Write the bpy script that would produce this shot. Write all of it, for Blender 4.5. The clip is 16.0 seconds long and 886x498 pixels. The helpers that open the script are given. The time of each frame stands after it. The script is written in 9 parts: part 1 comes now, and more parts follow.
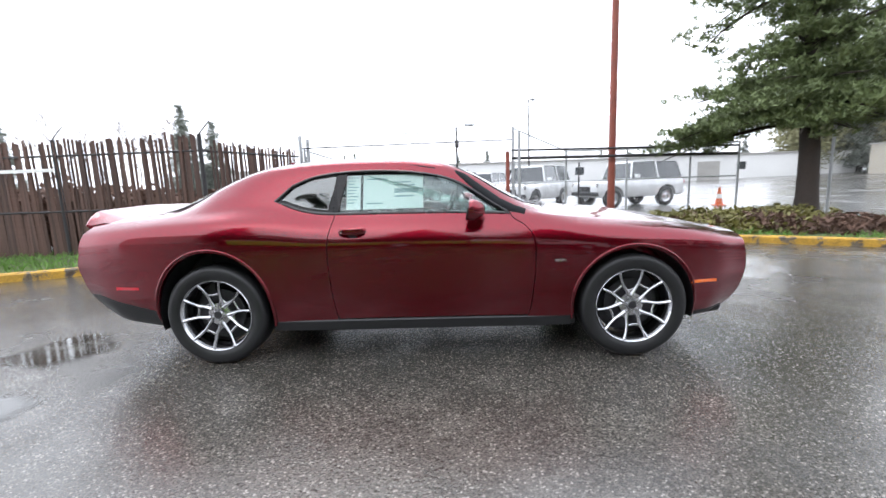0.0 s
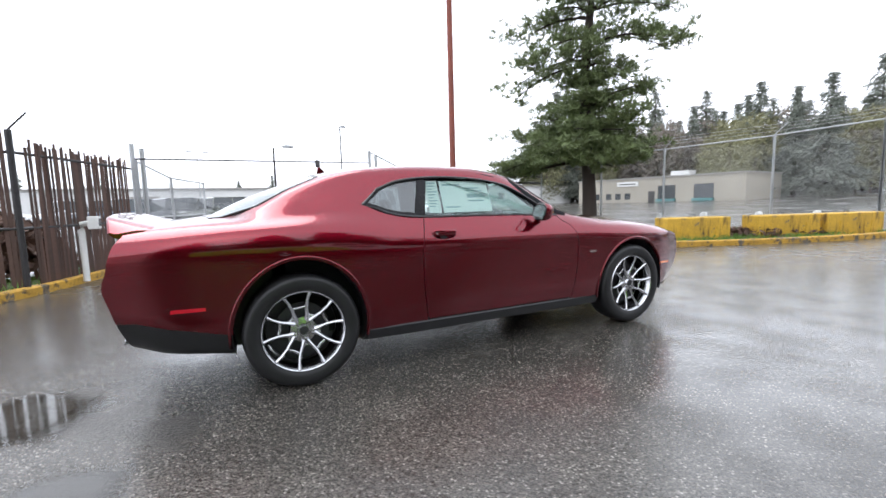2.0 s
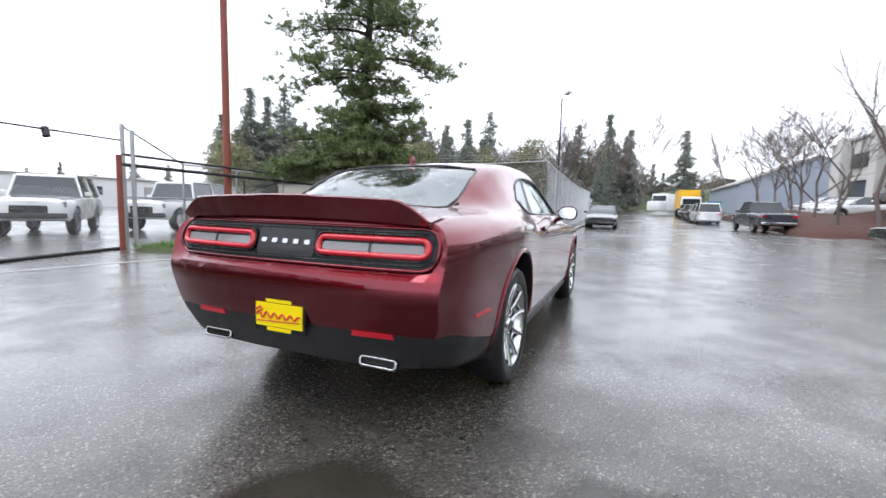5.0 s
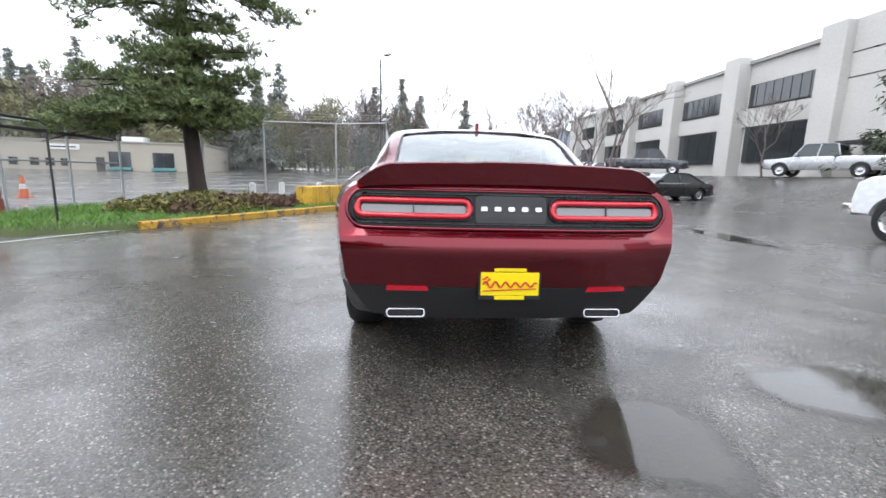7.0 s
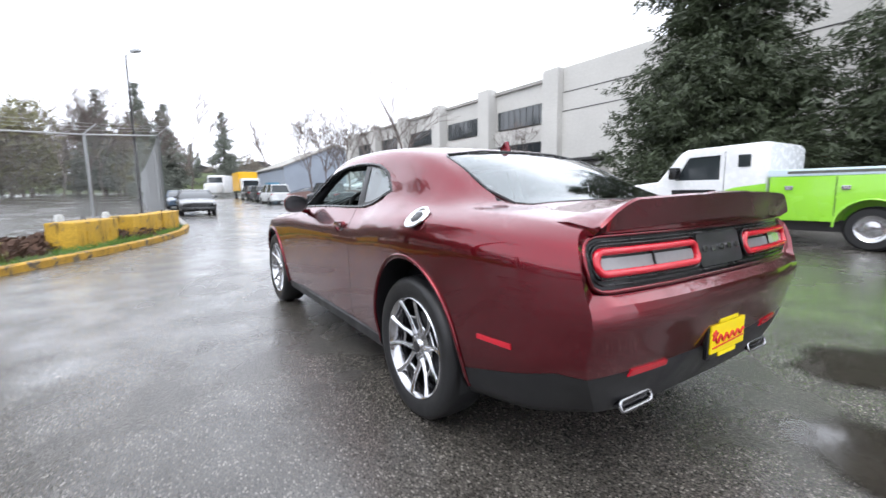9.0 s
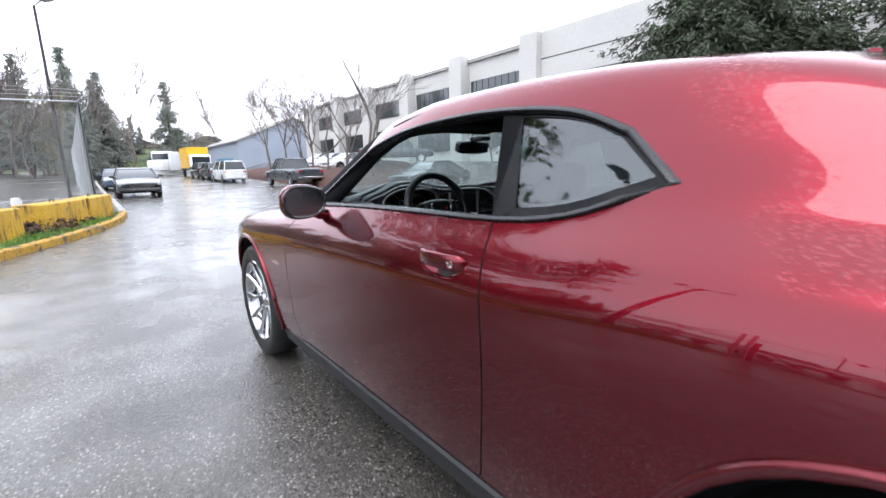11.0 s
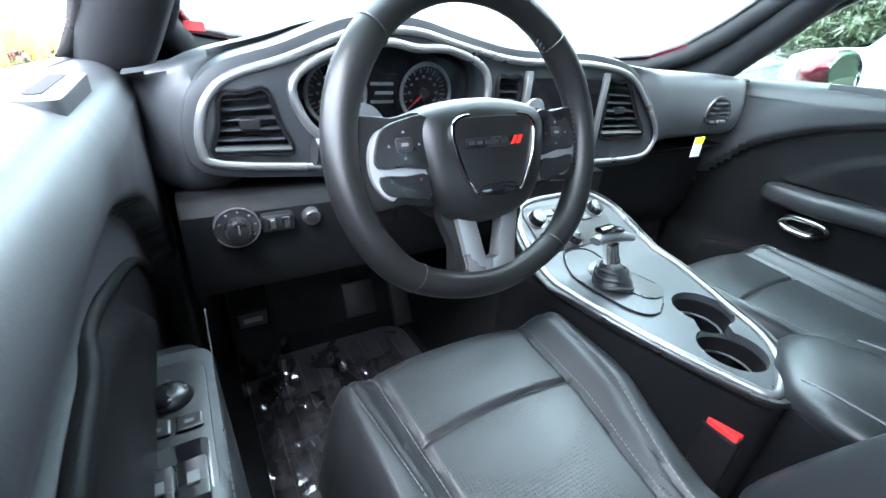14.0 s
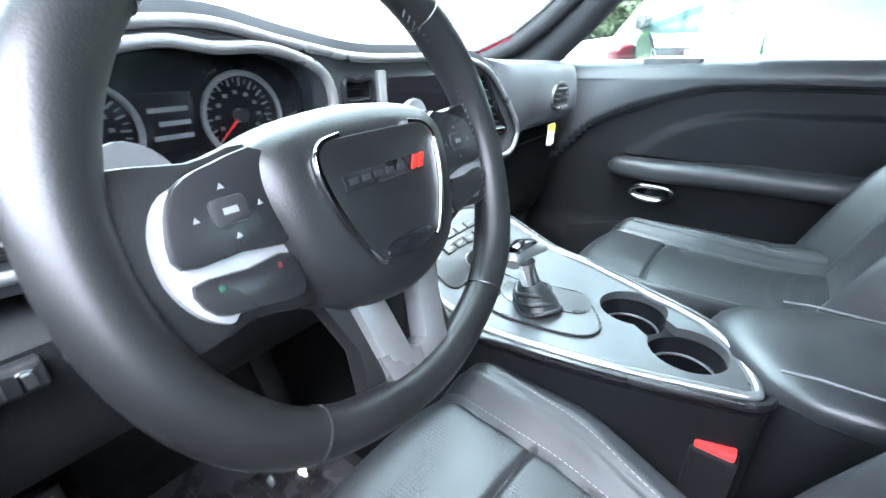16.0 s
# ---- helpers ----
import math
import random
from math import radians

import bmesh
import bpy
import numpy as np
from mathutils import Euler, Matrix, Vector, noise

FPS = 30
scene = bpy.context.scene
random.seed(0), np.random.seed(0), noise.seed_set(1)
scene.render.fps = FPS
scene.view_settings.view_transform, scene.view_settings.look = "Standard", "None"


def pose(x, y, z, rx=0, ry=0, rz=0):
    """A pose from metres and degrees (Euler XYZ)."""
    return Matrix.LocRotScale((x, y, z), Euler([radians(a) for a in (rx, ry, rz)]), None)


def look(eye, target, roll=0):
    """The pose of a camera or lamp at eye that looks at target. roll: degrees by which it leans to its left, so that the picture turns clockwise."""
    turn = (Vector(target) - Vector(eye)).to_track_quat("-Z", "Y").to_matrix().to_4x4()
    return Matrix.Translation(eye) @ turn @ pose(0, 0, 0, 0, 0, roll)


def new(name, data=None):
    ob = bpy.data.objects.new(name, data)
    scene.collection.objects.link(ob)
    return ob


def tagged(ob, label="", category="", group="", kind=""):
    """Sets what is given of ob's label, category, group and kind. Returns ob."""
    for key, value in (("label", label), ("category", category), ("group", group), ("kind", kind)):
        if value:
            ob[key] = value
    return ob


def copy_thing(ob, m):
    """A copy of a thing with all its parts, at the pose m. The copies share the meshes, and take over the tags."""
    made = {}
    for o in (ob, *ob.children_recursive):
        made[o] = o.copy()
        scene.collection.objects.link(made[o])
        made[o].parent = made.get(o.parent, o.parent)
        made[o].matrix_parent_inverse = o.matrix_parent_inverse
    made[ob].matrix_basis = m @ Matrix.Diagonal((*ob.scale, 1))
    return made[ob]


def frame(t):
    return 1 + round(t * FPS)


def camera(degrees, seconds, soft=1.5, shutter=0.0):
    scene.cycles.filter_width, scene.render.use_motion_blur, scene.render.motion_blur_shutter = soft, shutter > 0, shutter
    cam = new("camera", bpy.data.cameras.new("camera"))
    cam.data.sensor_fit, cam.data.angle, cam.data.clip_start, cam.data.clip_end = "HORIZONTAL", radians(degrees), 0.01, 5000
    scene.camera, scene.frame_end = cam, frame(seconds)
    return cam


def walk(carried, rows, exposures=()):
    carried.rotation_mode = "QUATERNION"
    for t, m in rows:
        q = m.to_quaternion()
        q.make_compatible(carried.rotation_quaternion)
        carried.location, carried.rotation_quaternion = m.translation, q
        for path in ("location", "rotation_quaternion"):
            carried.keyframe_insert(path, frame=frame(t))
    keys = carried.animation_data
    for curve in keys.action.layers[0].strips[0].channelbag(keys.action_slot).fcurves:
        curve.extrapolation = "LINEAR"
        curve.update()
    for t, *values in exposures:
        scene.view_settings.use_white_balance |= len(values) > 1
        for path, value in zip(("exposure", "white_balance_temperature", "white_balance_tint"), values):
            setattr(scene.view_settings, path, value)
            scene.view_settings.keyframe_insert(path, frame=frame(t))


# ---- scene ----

# The walk: seconds, eye in metres, yaw, pitch and roll in degrees. x runs along the red car, z = 0 is the wet ground under it.
cam = camera(91.8, 16.0, soft=1.5, shutter=0.3)
ROWS = [
    (0, 0.281, -3.819, 1.258, 1.88, -8.86, 2.02),
    (0.5, -0.274, -3.959, 1.215, -5.28, -7.23, 1.33),
    (1, -0.838, -4.046, 1.188, -13.01, -5.98, 1.57),
    (1.5, -1.337, -3.876, 1.154, -19.87, -8.12, 2.37),
    (2, -1.834, -3.699, 1.159, -26.07, -6.14, 1.47),
    (2.5, -2.277, -3.412, 1.144, -31.41, -6.10, 0.91),
    (2.8, -2.525, -3.239, 1.146, -35.24, -7.43, 0.46),
    (3, -2.697, -3.113, 1.148, -38.01, -6.74, -0.68),
    (3.2, -2.899, -3.008, 1.143, -41.36, -6.21, -0.73),
    (5.3, -4.266, -1.204, 1.100, -70.79, -7.10, -0.70),
    (5.5, -4.366, -0.975, 1.103, -73.64, -8.29, -0.10),
    (6, -4.507, -0.463, 1.099, -80.38, -7.34, 0.02),
    (6.5, -4.635, 0.021, 1.114, -89.73, -7.36, -0.35),
    (7, -4.576, 0.478, 1.083, -93.74, -9.94, -1.41),
    (7.5, -4.396, 0.888, 1.102, -101.34, -9.44, -0.71),
    (8, -4.114, 1.291, 1.106, -109.79, -9.84, -0.40),
    (8.5, -3.730, 1.649, 1.122, -114.18, -10.03, 0.25),
    (9, -3.328, 1.941, 1.159, -123.57, -7.66, 0.70),
    (9.2, -3.143, 2.007, 1.141, -126.78, -7.75, 1.75),
    (11.3, -1.171, 1.507, 1.231, -128.72, -12.42, 2.00),
    (11.5, -1.045, 1.418, 1.247, -128.32, -13.98, 3.25),
    (12, -0.727, 1.156, 1.256, -122.41, -17.75, 0.73),
    (12.5, -0.467, 0.984, 1.230, -121.79, -24.19, -0.79),
    (13, -0.298, 0.852, 1.212, -123.22, -29.79, -3.51),
    (13.5, -0.225, 0.741, 1.164, -120.40, -31.71, -4.20),
    (14, -0.207, 0.691, 1.115, -120.34, -27.18, -4.01),
    (14.5, -0.204, 0.669, 1.102, -122.24, -24.64, -3.79),
    (15, -0.175, 0.640, 1.089, -123.73, -26.15, -1.78),
    (15.5, -0.117, 0.611, 1.089, -130.71, -24.69, -1.37),
    (16, -0.027, 0.600, 1.080, -143.44, -24.63, 0.53),
]
EXPOSURES = [(0.0, 1.45, 6500, 10), (1.0, 1.32, 6500, 10), (2.0, 1.2, 6500, 10), (3.2, 1.1, 6500, 10), (5.5, 1.0, 6500, 10), (7.0, 1.22, 6500, 10), (8.0, 1.32, 6500, 10), (9.2, 1.22, 6500, 11), (11.3, 1.6, 6350, 12), (12.0, 2.1, 6350, 13), (12.5, 2.15, 6350, 17), (13.0, 2.15, 6250, 17), (13.6, 3.6, 6050, 9), (14.2, 5.35, 6000, 8), (15.0, 5.55, 6050, 9), (16.0, 5.6, 6100, 10)]
walk(cam, [(t, pose(x, y, z, 90 + pitch, roll, yaw)) for t, x, y, z, yaw, pitch, roll in ROWS], EXPOSURES)

# Overcast daylight after rain: a pale sky and a very wide, weak sun.
world = bpy.data.worlds.new("overcast_sky")
world.use_nodes = True
scene.world = world
wn, wl = world.node_tree.nodes, world.node_tree.links
wn.clear()
sky = wn.new("ShaderNodeTexSky")
sky.sky_type, sky.sun_disc = "NISHITA", False
sky.sun_elevation, sky.sun_rotation = radians(48), radians(200)
sky.air_density, sky.dust_density, sky.ozone_density = 1.0, 2.0, 1.0
grey = wn.new("ShaderNodeHueSaturation")
grey.inputs["Saturation"].default_value = 0.12
wbg, wout = wn.new("ShaderNodeBackground"), wn.new("ShaderNodeOutputWorld")
wbg.inputs["Strength"].default_value = 0.15
wl.new(sky.outputs[0], grey.inputs["Color"])
cloud = wn.new("ShaderNodeMix")
cloud.data_type = "RGBA"
cloud.inputs["Factor"].default_value = 0.8
cloud.inputs[7].default_value = (6.65, 7.1, 8.0, 1)
wl.new(grey.outputs[0], cloud.inputs[6])
wl.new(cloud.outputs[2], wbg.inputs["Color"])
wl.new(wbg.outputs[0], wout.inputs["Surface"])
sun_data = bpy.data.lights.new("sun", "SUN")
sun_data.energy, sun_data.angle, sun_data.color = 0.8, radians(40), (1.0, 0.99, 0.98)
sun = new("sun", sun_data)
sun.matrix_world = look((0, 0, 30), (6, -14, 0))


# ---- materials ----
def material(name, colour, rough=0.5, metal=0.0, vary=0.15, scale=8.0, fine=60.0, bump=0.0, coat=0.0, random_tint=0.0, spec=0.5, rough_vary=0.1):
    """A plain surface with variation at two scales, grain relief and, for pieces, a tint by Object Info's Random."""
    m = bpy.data.materials.new(name)
    m.use_nodes = True
    nt = m.node_tree
    b = nt.nodes["Principled BSDF"]
    b.inputs["Metallic"].default_value = metal
    b.inputs["Specular IOR Level"].default_value = spec
    b.inputs["Coat Weight"].default_value = coat
    b.inputs["Coat Roughness"].default_value = 0.04
    tc = nt.nodes.new("ShaderNodeTexCoord")
    n1, n2 = nt.nodes.new("ShaderNodeTexNoise"), nt.nodes.new("ShaderNodeTexNoise")
    n1.inputs["Scale"].default_value, n1.inputs["Detail"].default_value = scale, 4
    n2.inputs["Scale"].default_value, n2.inputs["Detail"].default_value = fine, 3
    nt.links.new(tc.outputs["Object"], n1.inputs["Vector"])
    nt.links.new(tc.outputs["Object"], n2.inputs["Vector"])
    mix = nt.nodes.new("ShaderNodeMath")
    mix.operation = "ADD"
    nt.links.new(n1.outputs[0], mix.inputs[0])
    nt.links.new(n2.outputs[0], mix.inputs[1])
    value = nt.nodes.new("ShaderNodeMapRange")
    value.inputs["From Min"].default_value, value.inputs["From Max"].default_value = 0.6, 1.4
    value.inputs["To Min"].default_value, value.inputs["To Max"].default_value = 1 - vary, 1 + vary
    nt.links.new(mix.outputs[0], value.inputs["Value"])
    hsv = nt.nodes.new("ShaderNodeHueSaturation")
    hsv.inputs["Color"].default_value = (*colour, 1)
    last = value.outputs[0]
    if random_tint:
        info = nt.nodes.new("ShaderNodeObjectInfo")
        rr = nt.nodes.new("ShaderNodeMapRange")
        rr.inputs["To Min"].default_value, rr.inputs["To Max"].default_value = 1 - random_tint, 1 + random_tint
        nt.links.new(info.outputs["Random"], rr.inputs["Value"])
        mul = nt.nodes.new("ShaderNodeMath")
        mul.operation = "MULTIPLY"
        nt.links.new(last, mul.inputs[0])
        nt.links.new(rr.outputs[0], mul.inputs[1])
        last = mul.outputs[0]
    nt.links.new(last, hsv.inputs["Value"])
    nt.links.new(hsv.outputs[0], b.inputs["Base Color"])
    rg = nt.nodes.new("ShaderNodeMapRange")
    rg.inputs["From Min"].default_value, rg.inputs["From Max"].default_value = 0.3, 0.7
    rg.inputs["To Min"].default_value, rg.inputs["To Max"].default_value = max(rough - rough_vary, 0.02), min(rough + rough_vary, 1)
    nt.links.new(n1.outputs[0], rg.inputs["Value"])
    nt.links.new(rg.outputs[0], b.inputs["Roughness"])
    if bump:
        bp = nt.nodes.new("ShaderNodeBump")
        bp.inputs["Strength"].default_value, bp.inputs["Distance"].default_value = 0.6, bump
        nt.links.new(n2.outputs[0], bp.inputs["Height"])
        nt.links.new(bp.outputs[0], b.inputs["Normal"])
    return m


def glass_material(name, tint, alpha, rough=0.02, mist=0.0):
    """Thin window glass: mirrors the sky at a slant and lets the tinted view through; mist: the share of light that fine wet scatters."""
    m = bpy.data.materials.new(name)
    m.use_nodes = True
    nt = m.node_tree
    nt.nodes.clear()
    out = nt.nodes.new("ShaderNodeOutputMaterial")
    tr, gl = nt.nodes.new("ShaderNodeBsdfTransparent"), nt.nodes.new("ShaderNodeBsdfGlossy")
    tr.inputs["Color"].default_value = (*tint, 1)
    gl.inputs["Roughness"].default_value = rough
    gl.inputs["Color"].default_value = (1, 1, 1, 1)
    fr, pw, add, mx = nt.nodes.new("ShaderNodeLayerWeight"), nt.nodes.new("ShaderNodeMath"), nt.nodes.new("ShaderNodeMath"), nt.nodes.new("ShaderNodeMixShader")
    fr.inputs["Blend"].default_value = 0.5
    pw.operation = "POWER"
    pw.inputs[1].default_value = 4.0
    add.operation = "MULTIPLY_ADD"
    add.inputs[1].default_value, add.inputs[2].default_value = 0.8, alpha
    add.use_clamp = True
    nt.links.new(fr.outputs["Facing"], pw.inputs[0])
    nt.links.new(pw.outputs[0], add.inputs[0])
    nt.links.new(add.outputs[0], mx.inputs[0])
    nt.links.new(tr.outputs[0], mx.inputs[1])
    nt.links.new(gl.outputs[0], mx.inputs[2])
    last = mx
    if mist:
        haze, last = nt.nodes.new("ShaderNodeBsdfTranslucent"), nt.nodes.new("ShaderNodeMixShader")
        haze.inputs["Color"].default_value = (0.88, 0.92, 0.93, 1)
        last.inputs[0].default_value = mist
        nt.links.new(mx.outputs[0], last.inputs[1])
        nt.links.new(haze.outputs[0], last.inputs[2])
    nt.links.new(last.outputs[0], out.inputs["Surface"])
    return m


def wet_asphalt():
    """Dark chip asphalt, wet: pale stones in a dark binder, water films and standing puddles that shine."""
    m = bpy.data.materials.new("wet_asphalt")
    m.use_nodes = True
    nt = m.node_tree
    N, L = nt.nodes.new, nt.links.new
    b = nt.nodes["Principled BSDF"]
    tc = N("ShaderNodeTexCoord")
    big, mid = N("ShaderNodeTexNoise"), N("ShaderNodeTexNoise")
    big.inputs["Scale"].default_value, big.inputs["Detail"].default_value = 0.28, 3
    mid.inputs["Scale"].default_value, mid.inputs["Detail"].default_value = 2.2, 6
    stones, stones2 = N("ShaderNodeTexVoronoi"), N("ShaderNodeTexVoronoi")
    stones.inputs["Scale"].default_value, stones2.inputs["Scale"].default_value = 108, 54
    for n in (big, mid, stones, stones2):
        L(tc.outputs["Object"], n.inputs["Vector"])
    sep = N("ShaderNodeSeparateColor")
    L(stones.outputs["Color"], sep.inputs[0])
    ramp = N("ShaderNodeValToRGB")
    e = ramp.color_ramp.elements
    e[0].position, e[0].color = 0.0, (0.047, 0.043, 0.037, 1)
    e[1].position, e[1].color = 0.70, (0.098, 0.090, 0.079, 1)
    e.new(0.90).color = (0.120, 0.110, 0.096, 1)
    e.new(0.985).color = (0.27, 0.25, 0.225, 1)
    L(sep.outputs[0], ramp.inputs[0])
    edge = N("ShaderNodeMapRange")
    edge.inputs["From Min"].default_value, edge.inputs["From Max"].default_value = 0.25, 0.75
    edge.inputs["To Min"].default_value, edge.inputs["To Max"].default_value = 1.0, 0.45
    L(stones.outputs["Distance"], edge.inputs["Value"])
    mr = N("ShaderNodeMapRange")
    mr.inputs["From Min"].default_value, mr.inputs["From Max"].default_value = 0.3, 0.7
    mr.inputs["To Min"].default_value, mr.inputs["To Max"].default_value = 0.75, 1.25
    L(mid.outputs[0], mr.inputs["Value"])
    mul = N("ShaderNodeMath"); mul.operation = "MULTIPLY"
    L(edge.outputs[0], mul.inputs[0]); L(mr.outputs[0], mul.inputs[1])
    hsv = N("ShaderNodeHueSaturation")
    L(ramp.outputs[0], hsv.inputs["Color"]); L(mul.outputs[0], hsv.inputs["Value"])
    L(hsv.outputs[0], b.inputs["Base Color"])
    # water film
    wet = N("ShaderNodeMath"); wet.operation = "ADD"
    L(big.outputs[0], wet.inputs[0])
    m2 = N("ShaderNodeMath"); m2.operation = "MULTIPLY"; m2.inputs[1].default_value = 0.5
    L(mid.outputs[0], m2.inputs[0]); L(m2.outputs[0], wet.inputs[1])
    film = N("ShaderNodeMapRange")
    film.inputs["From Min"].default_value, film.inputs["From Max"].default_value = 0.62, 0.86
    film.inputs["To Min"].default_value, film.inputs["To Max"].default_value = 0.29, 0.17
    L(wet.outputs[0], film.inputs["Value"])
    L(film.outputs[0], b.inputs["Roughness"])
    # a skin of water that smooths over the stones where it is deeper
    skin = N("ShaderNodeMapRange")
    skin.inputs["From Min"].default_value, skin.inputs["From Max"].default_value = 0.58, 0.88
    skin.inputs["To Min"].default_value, skin.inputs["To Max"].default_value = 0.28, 0.50
    L(wet.outputs[0], skin.inputs["Value"])
    L(skin.outputs[0], b.inputs["Coat Weight"])
    b.inputs["Coat Roughness"].default_value, b.inputs["Coat IOR"].default_value = 0.19, 1.40
    b.inputs["Specular IOR Level"].default_value = 0.5
    relief = N("ShaderNodeMapRange")
    relief.inputs["From Min"].default_value, relief.inputs["From Max"].default_value = 0.66, 0.90
    relief.inputs["To Min"].default_value, relief.inputs["To Max"].default_value = 1.0, 0.25
    L(wet.outputs[0], relief.inputs["Value"])
    hsum = N("ShaderNodeMath"); hsum.operation = "ADD"
    L(stones.outputs["Distance"], hsum.inputs[0]); L(stones2.outputs["Distance"], hsum.inputs[1])
    bp = N("ShaderNodeBump")
    bp.inputs["Distance"].default_value = 0.0022
    bp.invert = True
    L(relief.outputs[0], bp.inputs["Strength"])
    L(hsum.outputs[0], bp.inputs["Height"])
    L(bp.outputs[0], b.inputs["Normal"])
    return m


def car_paint(name, colour):
    """Deep metallic paint under clear lacquer, beaded with rain."""
    m = bpy.data.materials.new(name)
    m.use_nodes = True
    nt = m.node_tree
    N, L = nt.nodes.new, nt.links.new
    b = nt.nodes["Principled BSDF"]
    b.inputs["Base Color"].default_value = (*colour, 1)
    b.inputs["Metallic"].default_value, b.inputs["Roughness"].default_value = 0.96, 0.27
    b.inputs["Coat Weight"].default_value, b.inputs["Coat Roughness"].default_value = 1.0, 0.02
    b.inputs["Coat IOR"].default_value = 1.50
    tc, flakes, drops, patch = N("ShaderNodeTexCoord"), N("ShaderNodeTexNoise"), N("ShaderNodeTexVoronoi"), N("ShaderNodeTexNoise")
    flakes.inputs["Scale"].default_value = 900
    drops.inputs["Scale"].default_value = 130
    patch.inputs["Scale"].default_value, patch.inputs["Detail"].default_value = 6, 4
    for n in (flakes, drops, patch):
        L(tc.outputs["Object"], n.inputs["Vector"])
    hv, mr = N("ShaderNodeHueSaturation"), N("ShaderNodeMapRange")
    hv.inputs["Color"].default_value = (*colour, 1)
    mr.inputs["To Min"].default_value, mr.inputs["To Max"].default_value = 0.75, 1.25
    L(flakes.outputs[0], mr.inputs["Value"]); L(mr.outputs[0], hv.inputs["Value"]); L(hv.outputs[0], b.inputs["Base Color"])
    # rain beads lie on the faces that look upwards
    geo, sep = N("ShaderNodeNewGeometry"), N("ShaderNodeSeparateXYZ")
    L(geo.outputs["Normal"], sep.inputs[0])
    up = N("ShaderNodeMapRange")
    up.inputs["From Min"].default_value, up.inputs["From Max"].default_value = 0.25, 0.8
    L(sep.outputs["Z"], up.inputs["Value"])
    bead = N("ShaderNodeMapRange")
    bead.inputs["From Min"].default_value, bead.inputs["From Max"].default_value = 0.15, 0.36
    bead.inputs["To Min"].default_value, bead.inputs["To Max"].default_value = 1, 0
    L(drops.outputs["Distance"], bead.inputs["Value"])
    pm = N("ShaderNodeMapRange")
    pm.inputs["From Min"].default_value, pm.inputs["From Max"].default_value = 0.45, 0.6
    L(patch.outputs[0], pm.inputs["Value"])
    m1, m2 = N("ShaderNodeMath"), N("ShaderNodeMath")
    m1.operation = m2.operation = "MULTIPLY"
    L(up.outputs[0], m1.inputs[0]); L(pm.outputs[0], m1.inputs[1])
    L(m1.outputs[0], m2.inputs[0]); L(bead.outputs[0], m2.inputs[1])
    bp = N("ShaderNodeBump")
    bp.inputs["Strength"].default_value, bp.inputs["Distance"].default_value = 0.5, 0.0012
    L(m2.outputs[0], bp.inputs["Height"])
    L(bp.outputs[0], b.inputs["Normal"]); L(bp.outputs[0], b.inputs["Coat Normal"])
    return m


ASPHALT = wet_asphalt()
RED = car_paint("deep_red_metallic_paint", (0.158, 0.0012, 0.0095))
BLACK_PLASTIC = material("black_plastic", (0.013, 0.013, 0.0145), 0.42, vary=0.2, bump=0.0004, fine=400)
SATIN_BLACK = material("satin_black_trim", (0.008, 0.008, 0.009), 0.3, vary=0.15)
GLOSS_BLACK = material("gloss_black", (0.005, 0.005, 0.006), 0.08, coat=0.3, vary=0.1, rough_vary=0.02)
RUBBER = material("tyre_rubber", (0.010, 0.010, 0.011), 0.5, vary=0.3, bump=0.0006, fine=120)
CHROME = material("polished_metal", (0.62, 0.62, 0.63), 0.12, 1.0, vary=0.06, rough_vary=0.05)
ALLOY = material("polished_alloy", (0.50, 0.50, 0.515), 0.17, 1.0, vary=0.08, rough_vary=0.06)
DARK_ALLOY = material("dark_alloy", (0.05, 0.05, 0.055), 0.4, 0.6, vary=0.15)
GLASS = glass_material("clear_car_glass", (0.80, 0.88, 0.86), 0.03)
MISTED_GLASS = glass_material("misted_screen_glass", (0.80, 0.88, 0.86), 0.03, mist=0.028)
SKY_GLASS = glass_material("rain_wet_glass", (0.45, 0.54, 0.54), 0.14, 0.06)
FOGGED_GLASS = glass_material("rain_fogged_tinted_glass", (0.40, 0.46, 0.47), 0.10, 0.02)
RAIN_DROP = glass_material("rain_drop", (0.86, 0.90, 0.91), 0.22, 0.05)
TAIL_BLACK = material("piano_black_tail_panel", (0.006, 0.006, 0.007), 0.16, vary=0.1, spec=0.22, rough_vary=0.03)
RED_LENS = material("red_lens", (0.50, 0.008, 0.022), 0.14, coat=0.35, vary=0.05, rough_vary=0.03)
CLEAR_LENS = material("frosted_lens", (0.20, 0.195, 0.20), 0.16, coat=0.5, vary=0.08, rough_vary=0.04)
AMBER_LENS = material("amber_lens", (0.85, 0.16, 0.01), 0.15, coat=0.8, vary=0.05, rough_vary=0.03)
YELLOW_CARD = material("yellow_plate_card", (0.86, 0.66, 0.0), 0.35, vary=0.04)
WHITE_PAINT = material("white_paint", (0.72, 0.73, 0.74), 0.25, coat=0.6, vary=0.06)
# driver's door mirror: a much darker metal than the other mirror, with rippled relief
DARK_MIRROR = material("dark_mirror", (0.13, 0.135, 0.14), 0.06, 1.0, vary=0.3, scale=30, rough_vary=0.04, bump=0.003, fine=160)
MIRROR = material("mirror_glass", (0.80, 0.81, 0.82), 0.04, 1.0, vary=0.05, rough_vary=0.03, bump=0.0008, fine=140)


